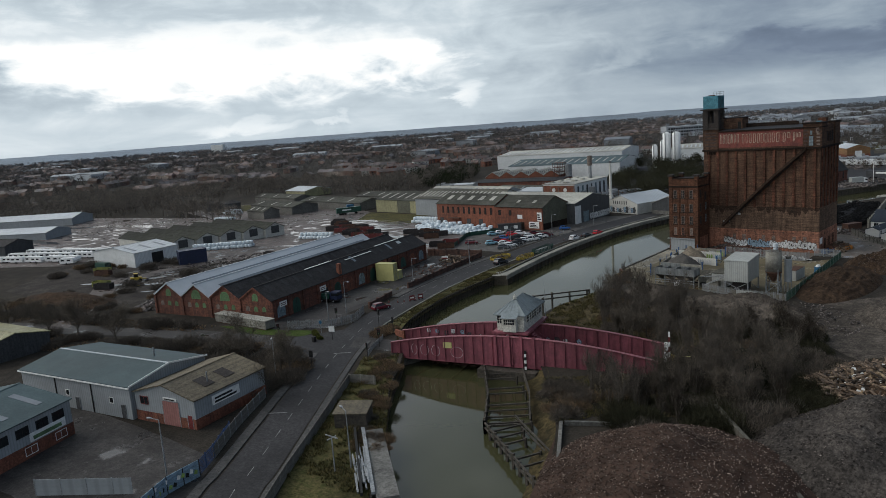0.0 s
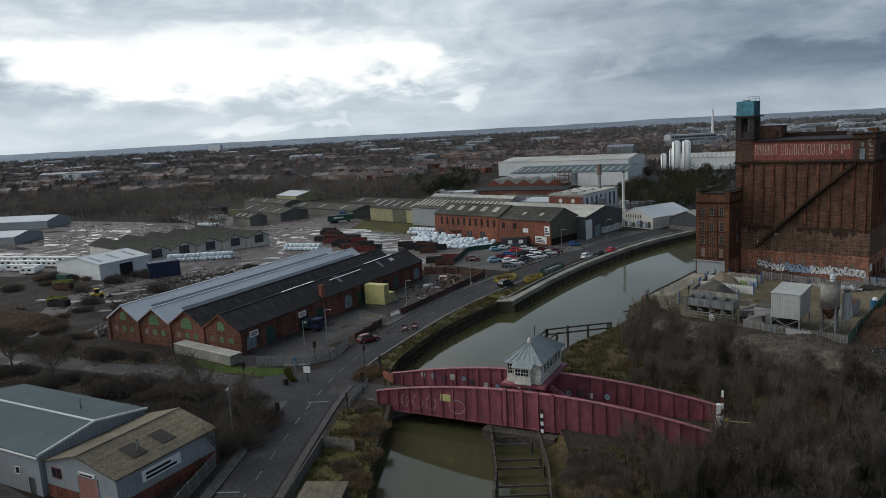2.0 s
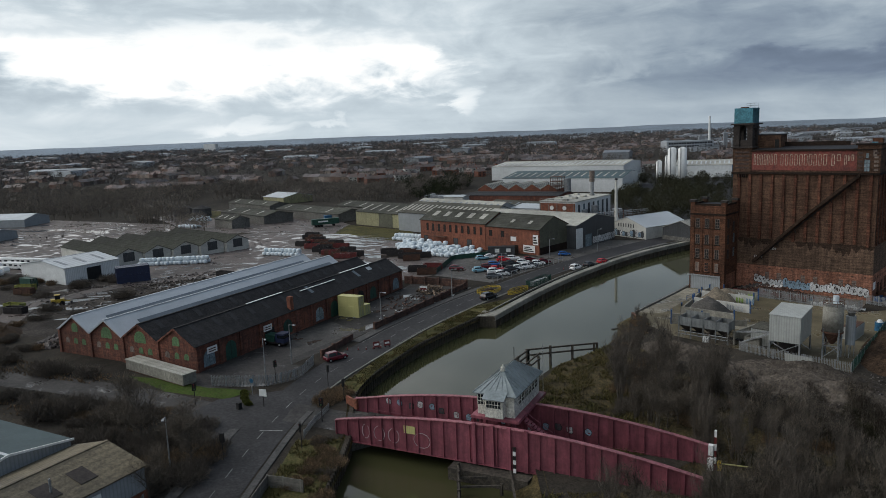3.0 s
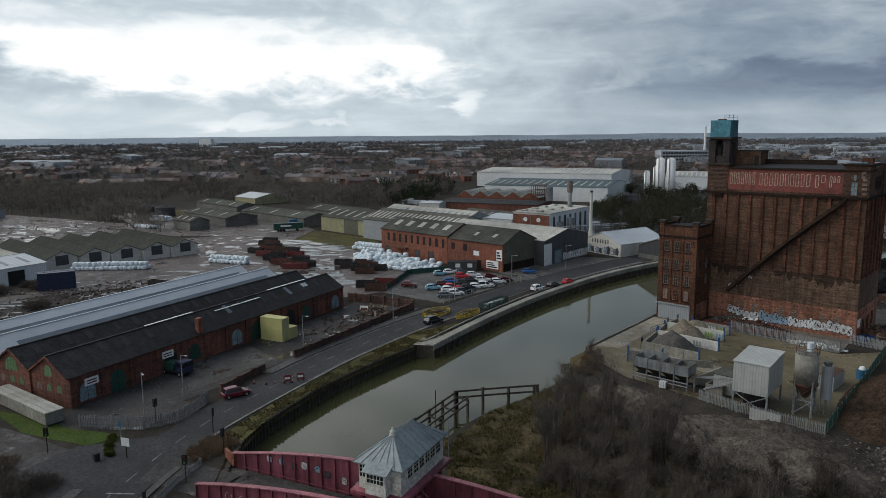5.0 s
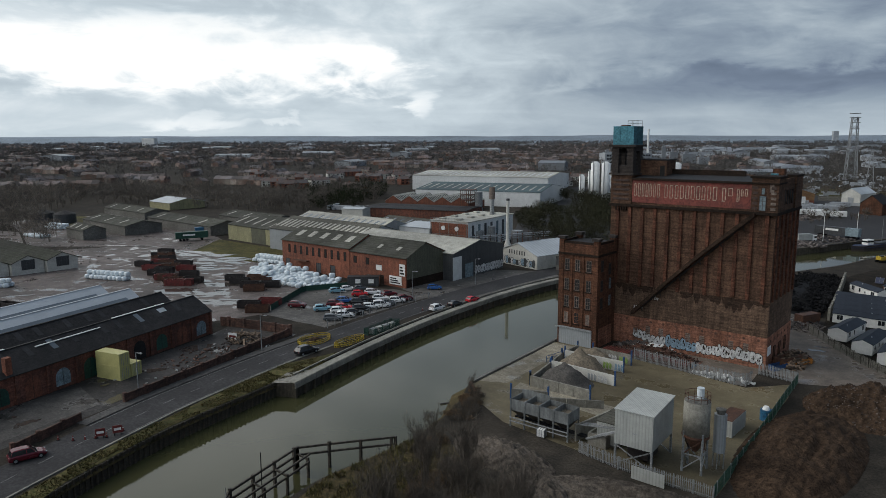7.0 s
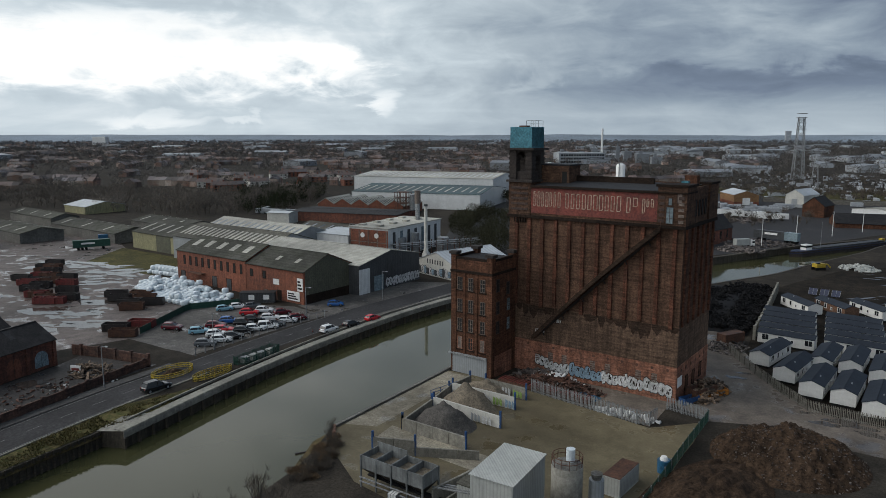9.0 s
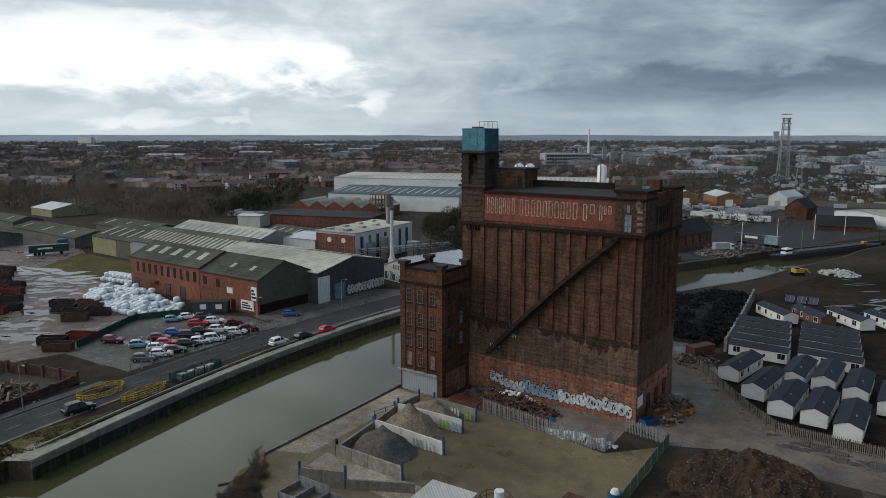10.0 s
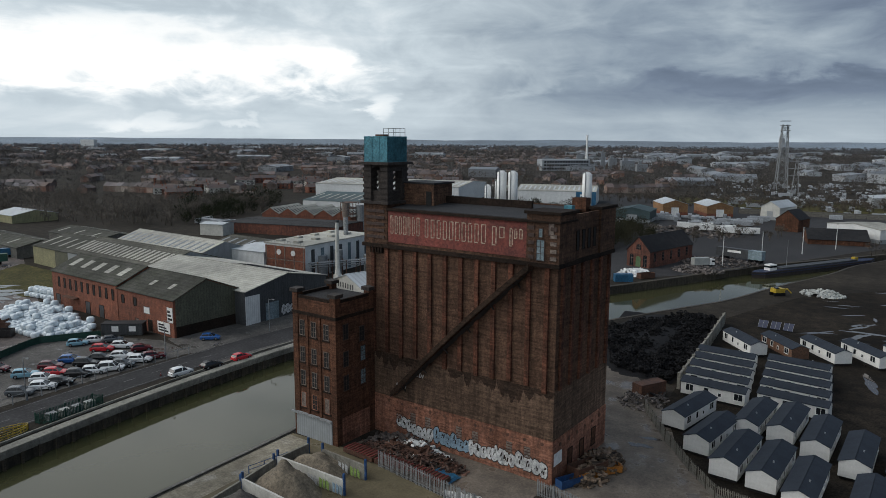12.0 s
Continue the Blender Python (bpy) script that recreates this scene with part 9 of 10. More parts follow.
Geo().beam((3.8, 1.8, 1.8), (6.6, 1.8, 2.2), 0.5).beam((6.6, 1.8, 2.2), (8.4, 1.8, 0.5), 0.4).ob("boom", "yellow", e)


# ---------------------------------------------------------------- roadside things
def lamp(x, y, rz, h=8.0):
    e = thing("street_lamp", x, y, rz, "grey steel street lamp with a short arm", "street lamp", "street lamps")
    Geo().cyl((0, 0, 0), (0, 0, h), 0.12, 0.07, 8).ob("post", "galv", e)
    Geo().beam((0, 0, h), (1.3, 0, h + 0.15), 0.08).ob("arm", "galv", e)
    Geo().box(1.2, -0.14, h + 0.08, 1.9, 0.14, h + 0.24).ob("lantern", "galv", e)
    return e


l0 = lamp(-132.6, 144.5, 0)
for x, y, a in ((-135.3, 174.5, 0), (-137.2, 201.0, 0), (-138.5, 231.0, 0), (-125.2, 106.0, -20), (-128.6, 114.8, 0), (-105.7, 75.6, -40), (-88.0, 43.5, 200), (-67.5, 58.5, 160), (-135.0, 258.0, 0)):
    copy_thing(l0, pose(x, y, 0, 0, 0, a))


def signal(x, y, rz):
    e = thing("traffic_light", x, y, rz, "black traffic signal head on a grey pole", "traffic light", "traffic lights")
    Geo().cyl((0, 0, 0), (0, 0, 3.4), 0.07, 0.07, 8).ob("post", "darksteel", e)
    b = Geo().box(-0.32, -0.2, 2.6, 0.32, 0.1, 3.9).ob("backing_board", "black", e)
    for i, c in enumerate(("greenpaint", "rust", "redsteel")):
        Geo().cyl((0, -0.24, 2.85 + i * 0.4), (0, -0.19, 2.85 + i * 0.4), 0.13, 0.13, 10).ob("lens", c, b)
    return e


s0 = signal(-96.8, 90.8, -40)
for x, y, a in ((-101.5, 98.8, 40), (-112.8, 110.2, 160), (-123.3, 106.8, 100), (-125.1, 91.4, 60), (-105.0, 106.8, -60), (-103.0, 82.0, 200)):
    copy_thing(s0, pose(x, y, 0.1, 0, 0, a))
e = thing("notice_sign", -114.6, 97.6, 20, "white notice sign on a post beside the junction", "sign")
Geo().box(-0.06, -0.06, 0, 0.06, 0.06, 3.0).ob("post", "darksteel", e)
Geo().box(-0.7, -0.1, 1.9, 0.7, -0.05, 3.1).ob("board", "white", e)
e = thing("round_blue_sign", -121.0, 100.0, 10, "round blue road sign on a post", "sign")
Geo().box(-0.05, -0.05, 0, 0.05, 0.05, 2.8).ob("post", "galv", e)
Geo().cyl((0, -0.1, 2.6), (0, -0.05, 2.6), 0.4, 0.4, 14).ob("disc", "bluetarp", e)
e = thing("litter_bin", -117.2, 94.6, 0, "black litter bin on the pavement", "bin")
Geo().box(-0.35, -0.35, 0, 0.35, 0.35, 1.2).ob("body", "black", e)
for x, y, a in ((-121.3, 131.2, 60), (-120.3, 133.4, 60)):
    e = thing("road_works_sign", x, y, a, "red and white road works board on feet", "road sign", "road works boards")
    Geo().box(-0.7, -0.04, 0.3, 0.7, 0.04, 1.5).ob("board", "redsteel", e)
    Geo().box(-0.5, -0.06, 0.7, 0.5, -0.03, 1.1).ob("sign_bar", "white", e)
    Geo().box(-0.5, -0.4, 0, -0.4, 0.4, 0.3).box(0.4, -0.4, 0, 0.5, 0.4, 0.3).ob("foot", "rubber", e)
cn = thing("traffic_cone", -122.6, 129.5, 0, "orange and white traffic cone", "cone", "traffic cones")
Geo().box(-0.22, -0.22, 0, 0.22, 0.22, 0.05).ob("base", "rubber", cn)
Geo().cyl((0, 0, 0.05), (0, 0, 0.8), 0.17, 0.04, 10).ob("cone", "redsteel", cn)
Geo().cyl((0, 0, 0.35), (0, 0, 0.55), 0.115, 0.085, 10).ob("sleeve", "white", cn)
for x, y in ((-121.6, 130.6), (-120.6, 131.8), (-120.8, 134.6), (-123.6, 128.2), (-125.6, 127.0), (-128.6, 222.5)):
    copy_thing(cn, pose(x, y, 0.08))


def barrier_ring(cx, cy, rx, ry, n):
    e = thing("barrier_ring", cx, cy, 0, "ring of yellow plastic pedestrian barriers round road works", "barriers")
    pts = [(rx * math.cos(2 * math.pi * i / n), ry * math.sin(2 * math.pi * i / n)) for i in range(n)]
    for a, b in zip(pts, pts[1:] + pts[:1]):
        g = Geo()
        g.beam((*a, 0.95), (*b, 0.95), 0.06, 0.12).beam((*a, 0.55), (*b, 0.55), 0.05, 0.22).beam((*a, 0.15), (*b, 0.15), 0.06, 0.1)
        for k in range(4):
            p = Vector(a).lerp(Vector(b), k / 3)
            g.box(p.x - 0.04, p.y - 0.04, 0, p.x + 0.04, p.y + 0.04, 1.0)
        g.ob("barrier", "yellow", e)
    return e


barrier_ring(-131.6, 186.3, 2.6, 4.4, 14)
barrier_ring(-124.4, 190.0, 1.5, 4.6, 12)
heap("dug_earth", -131.6, 186.3, 1.6, 2.6, 0.9, "soil", 0, "heap of dug earth inside the barriers")
fence("plant_cage", [(-125.8, 196.5), (-126.4, 207.5), (-123.9, 207.6), (-123.3, 196.6), (-125.8, 196.5)], 1.7, "dark green steel cage round quay plant", "green", "green", rail=True, thick=0.03)
e = thing("quay_plant", -125.3, 198.0, 88, "pale tanks and pumps inside the cage", "plant")
for i in range(4):
    Geo().box(i * 2.2, -1.0, 0, 1.5 + i * 2.2, 0.4, 1.2).ob("pump_box", "plant_white" if i % 2 else "galv", e)

# tipper lorry, loader and far lorry
e = thing("tipper_lorry", -146.5, 120.6, 12, "old blue lorry with an orange crane and green skip body", "lorry")
Geo().box(0, -1.2, 0.6, 7.6, 1.2, 0.95).ob("chassis", "darksteel", e)
Geo().box(5.4, -1.2, 0.9, 7.6, 1.2, 2.9).ob("cab", "navy", e)
Geo().box(5.9, -1.22, 1.9, 7.63, 1.22, 2.6).ob("cab_windows", "glass", e)
Geo().side([(0.8, 0.95), (4.8, 0.95), (5.2, 2.4), (0.2, 2.4)], -1.1, 1.1).ob("skip_body", "green", e)
for s in (-1, 1):
    Geo().beam((0.2, s * 1.2, 0.9), (2.6, s * 1.25, 3.8), 0.36).beam((2.6, s * 1.25, 3.8), (-0.4, s * 1.25, 2.6), 0.3).ob("lift_arm", "orange", e)
for x in (1.2, 2.6, 6.4):
    for s in (-1, 1):
        w = Geo().cyl((x, s * 0.95, 0.5), (x, s * 1.25, 0.5), 0.5, 0.5, 12).ob("wheel", "rubber", e)
        Geo().cyl((x, s * 1.25, 0.5), (x, s * 1.27, 0.5), 0.25, 0.25, 8).ob("rim", "galv", w)
e = thing("wheeled_loader", -229.3, 110.9, 70, "yellow wheeled loader on the muddy track", "loader")
e.matrix_basis @= Matrix.Scale(0.78, 4)
Geo().box(0, -1.1, 0.8, 4.4, 1.1, 2.2).ob("body", "yellow", e)
Geo().box(1.4, -0.9, 2.2, 3.0, 0.9, 3.6).ob("cab", "glass", e)
Geo().box(1.3, -1.0, 3.6, 3.1, 1.0, 3.75).ob("cab_roof", "yellow", e)
for x in (0.7, 3.6):
    for s in (-1, 1):
        Geo().cyl((x, s * 0.9, 0.8), (x, s * 1.4, 0.8), 0.8, 0.8, 12).ob("wheel", "rubber", e)
Geo().beam((4.2, 0, 1.4), (6.4, 0, 0.9), 0.4).ob("arm", "yellow", e)
Geo().box(6.2, -1.3, 0.2, 7.0, 1.3, 1.1).ob("bucket", "darksteel", e)
e = thing("curtain_trailer", -290.0, 259.0, 62, "dark green curtain-sided lorry trailer", "trailer")
Geo().box(0, 0, 1.1, 13.6, 2.5, 3.9).ob("body", "green", e)
Geo().box(3, -0.06, 2.3, 8, 0.02, 3.0).ob("sign_bar", "white", e)
for x in (2, 3.4, 4.8, 11):
    Geo().cyl((x, 0, 0.5), (x, 2.5, 0.5), 0.5, 0.5, 12).ob("wheel", "rubber", e)
e = thing("blue_trailer", -300.0, 276.0, 60, "blue lorry trailer before the sheds", "trailer")
Geo().box(0, 0, 1.1, 13.6, 2.5, 3.6).ob("body", "bluetarp", e)
for x in (2, 3.4, 11):
    Geo().cyl((x, 0, 0.5), (x, 2.5, 0.5), 0.5, 0.5, 12).ob("wheel", "rubber", e)


def van(label="white touring caravan parked in the compound"):
    e = thing("touring_caravan", 0, 0, 0, label, "caravan", "touring caravans")
    Geo().side([(0, 0.5), (6.0, 0.5), (6.3, 1.4), (5.8, 2.6), (0.3, 2.6), (-0.1, 1.5)], -1.15, 1.15).ob("body", "white", e)
    for s in (-1, 1):
        Geo().box(0.8, s * 1.16 - 0.02, 1.4, 2.2, s * 1.16 + 0.02, 2.0).ob("window", "glass", e)
        Geo().box(3.4, s * 1.16 - 0.02, 1.4, 4.8, s * 1.16 + 0.02, 2.0).ob("window", "glass", e)
        Geo().cyl((3.0, s * 1.0, 0.35), (3.0, s * 1.2, 0.35), 0.35, 0.35, 10).ob("wheel", "rubber", e)
    return e


v0 = van()
v0.matrix_basis = pose(-300, 118, 0.02, 0, 0, 30)
for i in range(24):
    r, c = divmod(i, 8)
    copy_thing(v0, pose(-304 - c * 5.2 - r * 3 + rnd.uniform(-0.6, 0.6), 122 - c * 2.2 + r * 8 + rnd.uniform(-0.8, 0.8), 0.02, 0, 0, 25 + rnd.uniform(-10, 10)))

# ---------------------------------------------------------------- timber jetties
def jetty(name, pts, label, top=0.4, bottom=-4.0, step=2.2, rails=(0.3, -0.7), back=None):
    e = thing(name, pts[0][0], pts[0][1], 0, label, "jetty")
    o = Vector(pts[0])
    line = [Vector(p) - o for p in pts]
    marks = [p for p, d in resample(line, step)] + [line[-1]]
    for p in marks:
        Geo().box(p.x - 0.18, p.y - 0.18, bottom, p.x + 0.18, p.y + 0.18, top + random.uniform(-0.1, 0.25)).ob("post", "timber", e)
        if back is not None and random.random() < 0.72:
            q = p + Vector(back) * random.uniform(0.75, 1.1)
            Geo().beam((p.x, p.y, rails[-1] + 0.2), (q.x, q.y, rails[-1] + 0.2), 0.24).ob("cross_beam", "timber", e)
            Geo().box(q.x - 0.16, q.y - 0.16, bottom, q.x + 0.16, q.y + 0.16, rails[-1] + 0.5).ob("post", "timber", e)
    for a, b in zip(line, line[1:]):
        for z in rails:
            Geo().beam((a.x, a.y, z), (b.x, b.y, z), 0.22, 0.3).ob("waler", "timber", e)
            if back is not None:
                c, d = a + Vector(back), b + Vector(back)
                Geo().beam((c.x, c.y, z), (d.x, d.y, z), 0.2, 0.26).ob("waler", "timber", e)
    return e


jetty("timber_fender", [(-76.0, 100.5), (-68.0, 90.5), (-61.5, 80.5)], "weathered open timber fender jetty beside the bridge", -0.4, -4, 2.4, (-0.7, -1.5), (5.5, 4.2))
jetty("timber_fender", [(-61.5, 80.5), (-53.0, 74.5), (-44.5, 68.5)], "weathered timber fender jetty along the bank", -0.4, -4, 2.4, (-0.7, -1.5), (2.5, 4.5))
jetty("timber_dolphin", [(-84.5, 124.0), (-90.0, 130.5), (-92.5, 144.5)], "old dark timber guide jetty with rails", 1.2, -4, 4.4, (1.0, -0.1), (3.0, -0.5))
jetty("timber_dolphin", [(-92.5, 144.5), (-88.0, 150.0), (-83.2, 155.5)], "old dark timber guide jetty with rails", 1.2, -4, 4.6, (1.0, -0.1))
jetty("broken_piles", [(-83.2, 156.0), (-82.5, 162.0)], "row of broken timber piles at the water", -0.6, -4, 0.9, (-1.2,))
Geo().cyl((-90.2, 136, -3), (-90.2, 136, 4.2), 0.07, 0.07, 8).ob("gauge_post", "black")["label"] = "thin black and white tide gauge post"
bpy.data.objects["gauge_post"]["category"] = "post"
e = thing("garden_hut", -79.0, 66.0, 32, "old brown timber hut by the fence", "hut")
Geo().box(0, 0, 0, 5.0, 4.2, 2.3).ob("wall", "timber", e)
roof_slab(Geo(), (-0.2, -0.2, 2.3), (5.2, -0.2, 2.3), (5.2, 4.4, 2.6), (-0.2, 4.4, 2.6), 0.12).ob("roof", "roof_brown", e)
e = thing("landing_stage", -72.8, 68.0, 0, "pale concrete landing with stacked poles and steel channel", "landing")
for a, b, w, h, m in (((0, 0, 0.25), (15.5, -13.0, 0.25), 2.8, 0.5, "concrete_dk"), ((-1.5, -0.6, 0.6), (13.5, -13.5, 0.6), 0.5, 0.35, "galv"), ((-2.4, -1.4, 0.6), (12.5, -14.5, 0.6), 0.35, 0.5, "black")):
    Geo().beam(a, b, w, h).ob("stage_beam", m, e)
rr = random.Random(61)
for i in range(26):
    x, y = rr.uniform(1, 9), 0
    c = Vector((x, -x * 0.84 - 2.2 - rr.uniform(0, 2.4)))
    Geo().beam((c.x, c.y, 0.25 + rr.random() * 0.7), (c.x + 3.2, c.y - 2.7, 0.25 + rr.random() * 0.7), 0.2).ob("stacked_pole", "galv", e)
e = thing("bird_table", -68.5, 56.5, 0, "pale steel post with camera arms", "post")
Geo().cyl((0, 0, 0), (0, 0, 5), 0.1, 0.08, 8).ob("post", "galv", e)
Geo().beam((-1.2, 0, 5), (1.2, 0, 5), 0.12).beam((0, -0.8, 4.8), (0, 0.8, 4.8), 0.12).ob("arm", "galv", e)
e = thing("retaining_wall", -50.2, 84.0, 0, "pale concrete retaining wall above the mud", "wall")
Geo().beam((0, 0, -0.6), (9.6, -18.0, -0.6), 0.5, 2.6).ob("wall", "concrete_dk", e)
Geo().beam((0.3, 0.4, 0.1), (8.5, 4.4, 0.1), 0.5, 1.0).ob("return_wall", "concrete_dk", e)

e = thing("heap_divider", -32.6, 97.5, 0, "mossy concrete divider between two stone heaps", "wall")
for i in range(6):
    Geo().beam((i * 2.8, -i * 3.6, 1.0), (i * 2.8 + 2.74, -i * 3.6 - 3.52, 1.0), 0.5, 2.0).ob("block", "divider", e)
e = thing("bridge_barrier", -47.2, 117.0, 10, "red and white bridge barrier post with white control boxes", "barrier")
for i in range(6):
    Geo().box(-0.14, -0.14, i * 0.9, 0.14, 0.14, (i + 1) * 0.9).ob("post", "white" if i % 2 else "redsteel", e)
Geo().box(-0.9, -0.5, 0, -0.2, 0.3, 1.5).ob("control_box", "white", e)
Geo().box(-0.8, -0.4, 2.0, -0.2, 0.2, 3.4).ob("signal_box", "white", e)
Geo().beam((0.3, 0, 1.0), (9.5, 1.0, 1.15), 0.12).ob("arm", "cream", e)
Geo().box(0.3, -0.3, 0, 0.8, 0.3, 1.3).ob("pedestal", "yellow", e)
e = thing("timber_rail_fence", -57.5, 121.5, 0, "weathered timber rail fence beside the bridge approach", "fence")
for i in range(5):
    Geo().box(i * 2.1 - 0.08, i * -0.6 - 0.08, 0, i * 2.1 + 0.08, i * -0.6 + 0.08, 1.5).ob("post", "timber", e)
for z in (0.6, 1.0, 1.4):
    Geo().beam((0, 0, z), (8.4, -2.4, z), 0.08, 0.16).ob("rail", "timber", e)
band("bridge_approach", smooth_line([(-47, 112), (-38, 114), (-20, 112), (10, 100)], 4), 3.2, 0.06, "asphalt_old", label="worn tarmac approach to the bridge", category="road")
band("bridge_landing", [Vector((-97, 101.2)), Vector((-104.5, 99.6)), Vector((-110, 98.5))], 3.4, 0.07, "asphalt_old", label="worn tarmac at the bridge end", category="road")


# ---------------------------------------------------------------- trees, scrub and the far town
def blades(g, r, cx, cy, cz, rx, ry, rz, n, length, width, up=0.5):
    """Thin twigs round a centre."""
    vs, fs = g.v, g.f
    for i in range(n):
        while True:
            a, b, c = r.uniform(-1, 1), r.uniform(-1, 1), r.uniform(-1, 1)
            if a * a + b * b + c * c < 1:
                break
        x, y, z = cx + a * rx, cy + b * ry, cz + c * rz
        if z < 0.02:
            z = 0.02
        d = Vector((a * 0.9 + r.uniform(-0.7, 0.7), b * 0.9 + r.uniform(-0.7, 0.7), up + c * 0.5 + r.uniform(-0.4, 0.6)))
        d.normalize()
        L = length * r.uniform(0.5, 1.3)
        s = d.cross(Vector((r.uniform(-1, 1), r.uniform(-1, 1), r.uniform(-1, 1))))
        if s.length < 1e-4:
            continue
        s = s.normalized() * width * r.uniform(0.6, 1.3)
        k = len(vs)
        e = Vector((x, y, z)) + d * L
        vs.append((x - s.x, y - s.y, z - s.z))
        vs.append((x + s.x, y + s.y, z + s.z))
        vs.append((e.x, e.y, e.z))
        fs.append((k, k + 1, k + 2))


def bare_tree(seed, h, spread, twigs, label, material="twig", name="bare_tree", category="tree"):
    r = random.Random(seed)
    e = thing(name, 0, 0, 0, label, category)
    g = Geo()
    g.cyl((0, 0, 0), (0.1, 0.05, h * 0.35), h * 0.026, h * 0.018, 7)
    g.cyl((0.1, 0.05, h * 0.35), (0.2, -0.1, h * 0.75), h * 0.016, h * 0.006, 6)
    limbs = []
    for i in range(14):
        z = h * r.uniform(0.2, 0.7)
        a = r.uniform(0, 6.28)
        q = spread * r.uniform(0.5, 1.0)
        tip = Vector((q * math.cos(a), q * math.sin(a), min(h * 0.95, z + h * r.uniform(0.15, 0.4))))
        g.cyl((0.1, 0, z), tip, h * 0.01, h * 0.004, 5)
        limbs.append(tip)
        for k in range(3):
            t2 = tip + Vector((r.uniform(-1, 1), r.uniform(-1, 1), r.uniform(0.2, 1))) * spread * 0.4
            mid = Vector((0.1, 0, z)).lerp(tip, r.uniform(0.4, 0.9))
            g.cyl(mid, t2, h * 0.006, h * 0.002, 4)
            limbs.append(t2)
    g.ob("trunk", "bark", e)
    c = Geo()
    for p in limbs:
        blades(c, r, p.x, p.y, p.z, spread * 0.32, spread * 0.32, h * 0.12, twigs // len(limbs), h * 0.12, 0.014 + h * 0.0012)
    c.ob("crown", material, e, "fine bare twigs")
    return e


def bush(seed, w, h, n, label, material="twig_red", name="bramble_bush"):
    r = random.Random(seed)
    g = Geo()
    for k in range(7):
        a, q = r.uniform(0, 6.28), w * 0.6 * math.sqrt(r.random())
        hh = h * r.uniform(0.5, 1.0)
        blades(g, r, q * math.cos(a), q * math.sin(a), hh * 0.35, w * 0.45, w * 0.45, hh * 0.5, n // 7, 0.35 if material in ("evergreen", "hedge") else 0.75, 0.07 if material in ("evergreen", "hedge") else 0.026, 0.6)
    return tagged(g.ob({"twig_wood": "thorn_bush", "evergreen": "evergreen_shrub", "ivy": "ivy_thicket"}.get(material, name), material), label, "bush", "scrub")


def stem_tree(seed, h, spread, stems, twigs, label, material="twig_wood"):
    """A thicket tree: several thin upright stems from one foot, each with steep side shoots."""
    r = random.Random(seed)
    e = thing("thicket_tree", 0, 0, 0, label, "tree")
    g, c = Geo(), Geo()
    for i in range(stems):
        a = 2 * math.pi * i / stems + r.uniform(-0.4, 0.4)
        q, hh = spread * r.uniform(0.3, 1.0), h * r.uniform(0.7, 1.0)
        foot = Vector((0.25 * math.cos(a), 0.25 * math.sin(a), 0))
        mid = Vector((q * 0.45 * math.cos(a), q * 0.45 * math.sin(a), hh * 0.5))
        tip = Vector((q * math.cos(a) + r.uniform(-0.3, 0.3), q * math.sin(a) + r.uniform(-0.3, 0.3), hh))
        g.cyl(foot, mid, 0.085, 0.06, 5)
        g.cyl(mid, tip, 0.06, 0.02, 4)
        for k in range(7):
            u = r.uniform(0.25, 0.95)
            p = foot.lerp(mid, u * 2) if u < 0.5 else mid.lerp(tip, u * 2 - 1)
            b = r.uniform(0, 6.28)
            L = hh * r.uniform(0.12, 0.26)
            t2 = p + Vector((math.cos(b) * L * 0.55, math.sin(b) * L * 0.55, L * 0.9))
            g.cyl(p, t2, 0.032, 0.012, 3)
            blades(c, r, t2.x, t2.y, t2.z, 0.45, 0.45, hh * 0.09, twigs // (stems * 7), hh * 0.15, 0.02, 1.1)
    g.ob("stem", "bark", e, "thin upright stems")
    c.ob("crown", material, e, "fine bare twigs")
    return e


THICKET = [stem_tree(s, h, sp, n, tw, "leafless thicket tree with thin upright stems", m) for s, h, sp, n, tw, m in ((31, 7.5, 1.9, 6, 1000, "twig_wood"), (32, 6.0, 1.7, 7, 1000, "twig"), (33, 8.6, 2.2, 6, 1100, "twig_wood"))]
DARK = [stem_tree(s, h, sp, 6, 1200, "dark leafless thicket tree with ivy on its stems", "dark_wood") for s, h, sp in ((34, 6.5, 2.0), (35, 5.2, 1.9))]
TREES = [bare_tree(s, h, sp, n, "leafless grey-brown tree with a fine twiggy crown") for s, h, sp, n in ((1, 7.5, 2.6, 2600), (2, 6.0, 2.2, 2200), (3, 9.0, 3.0, 3000))]
BUSHES = [bush(s, w, h, n, lb, m) for s, w, h, n, lb, m in ((11, 3.4, 2.3, 3400, "tangled thicket of bare brambles", "twig_wood"), (12, 3.0, 1.7, 2600, "low russet bramble bush in scrub", "twig_red"), (13, 4.0, 2.8, 4200, "dense bare brown thorn bush", "twig_wood"), (14, 2.2, 2.2, 4200, "dark evergreen shrub in the scrub", "evergreen"), (16, 3.6, 2.6, 4200, "dark ivy-grown bramble thicket", "ivy"))]


USED = set()


def put(kind, x, y, s=1.0, r=random.Random(77)):
    m = pose(x, y, 0, 0, 0, r.uniform(0, 360)) @ Matrix.Diagonal((s, s, s * r.uniform(0.85, 1.15), 1))
    if kind.name in USED:
        o = kind.copy()
        scene.collection.objects.link(o)
        for c in kind.children:
            q = c.copy()
            scene.collection.objects.link(q)
            q.parent = o
        o.matrix_basis = m
        return o
    USED.add(kind.name)
    kind.matrix_basis = m
    return kind


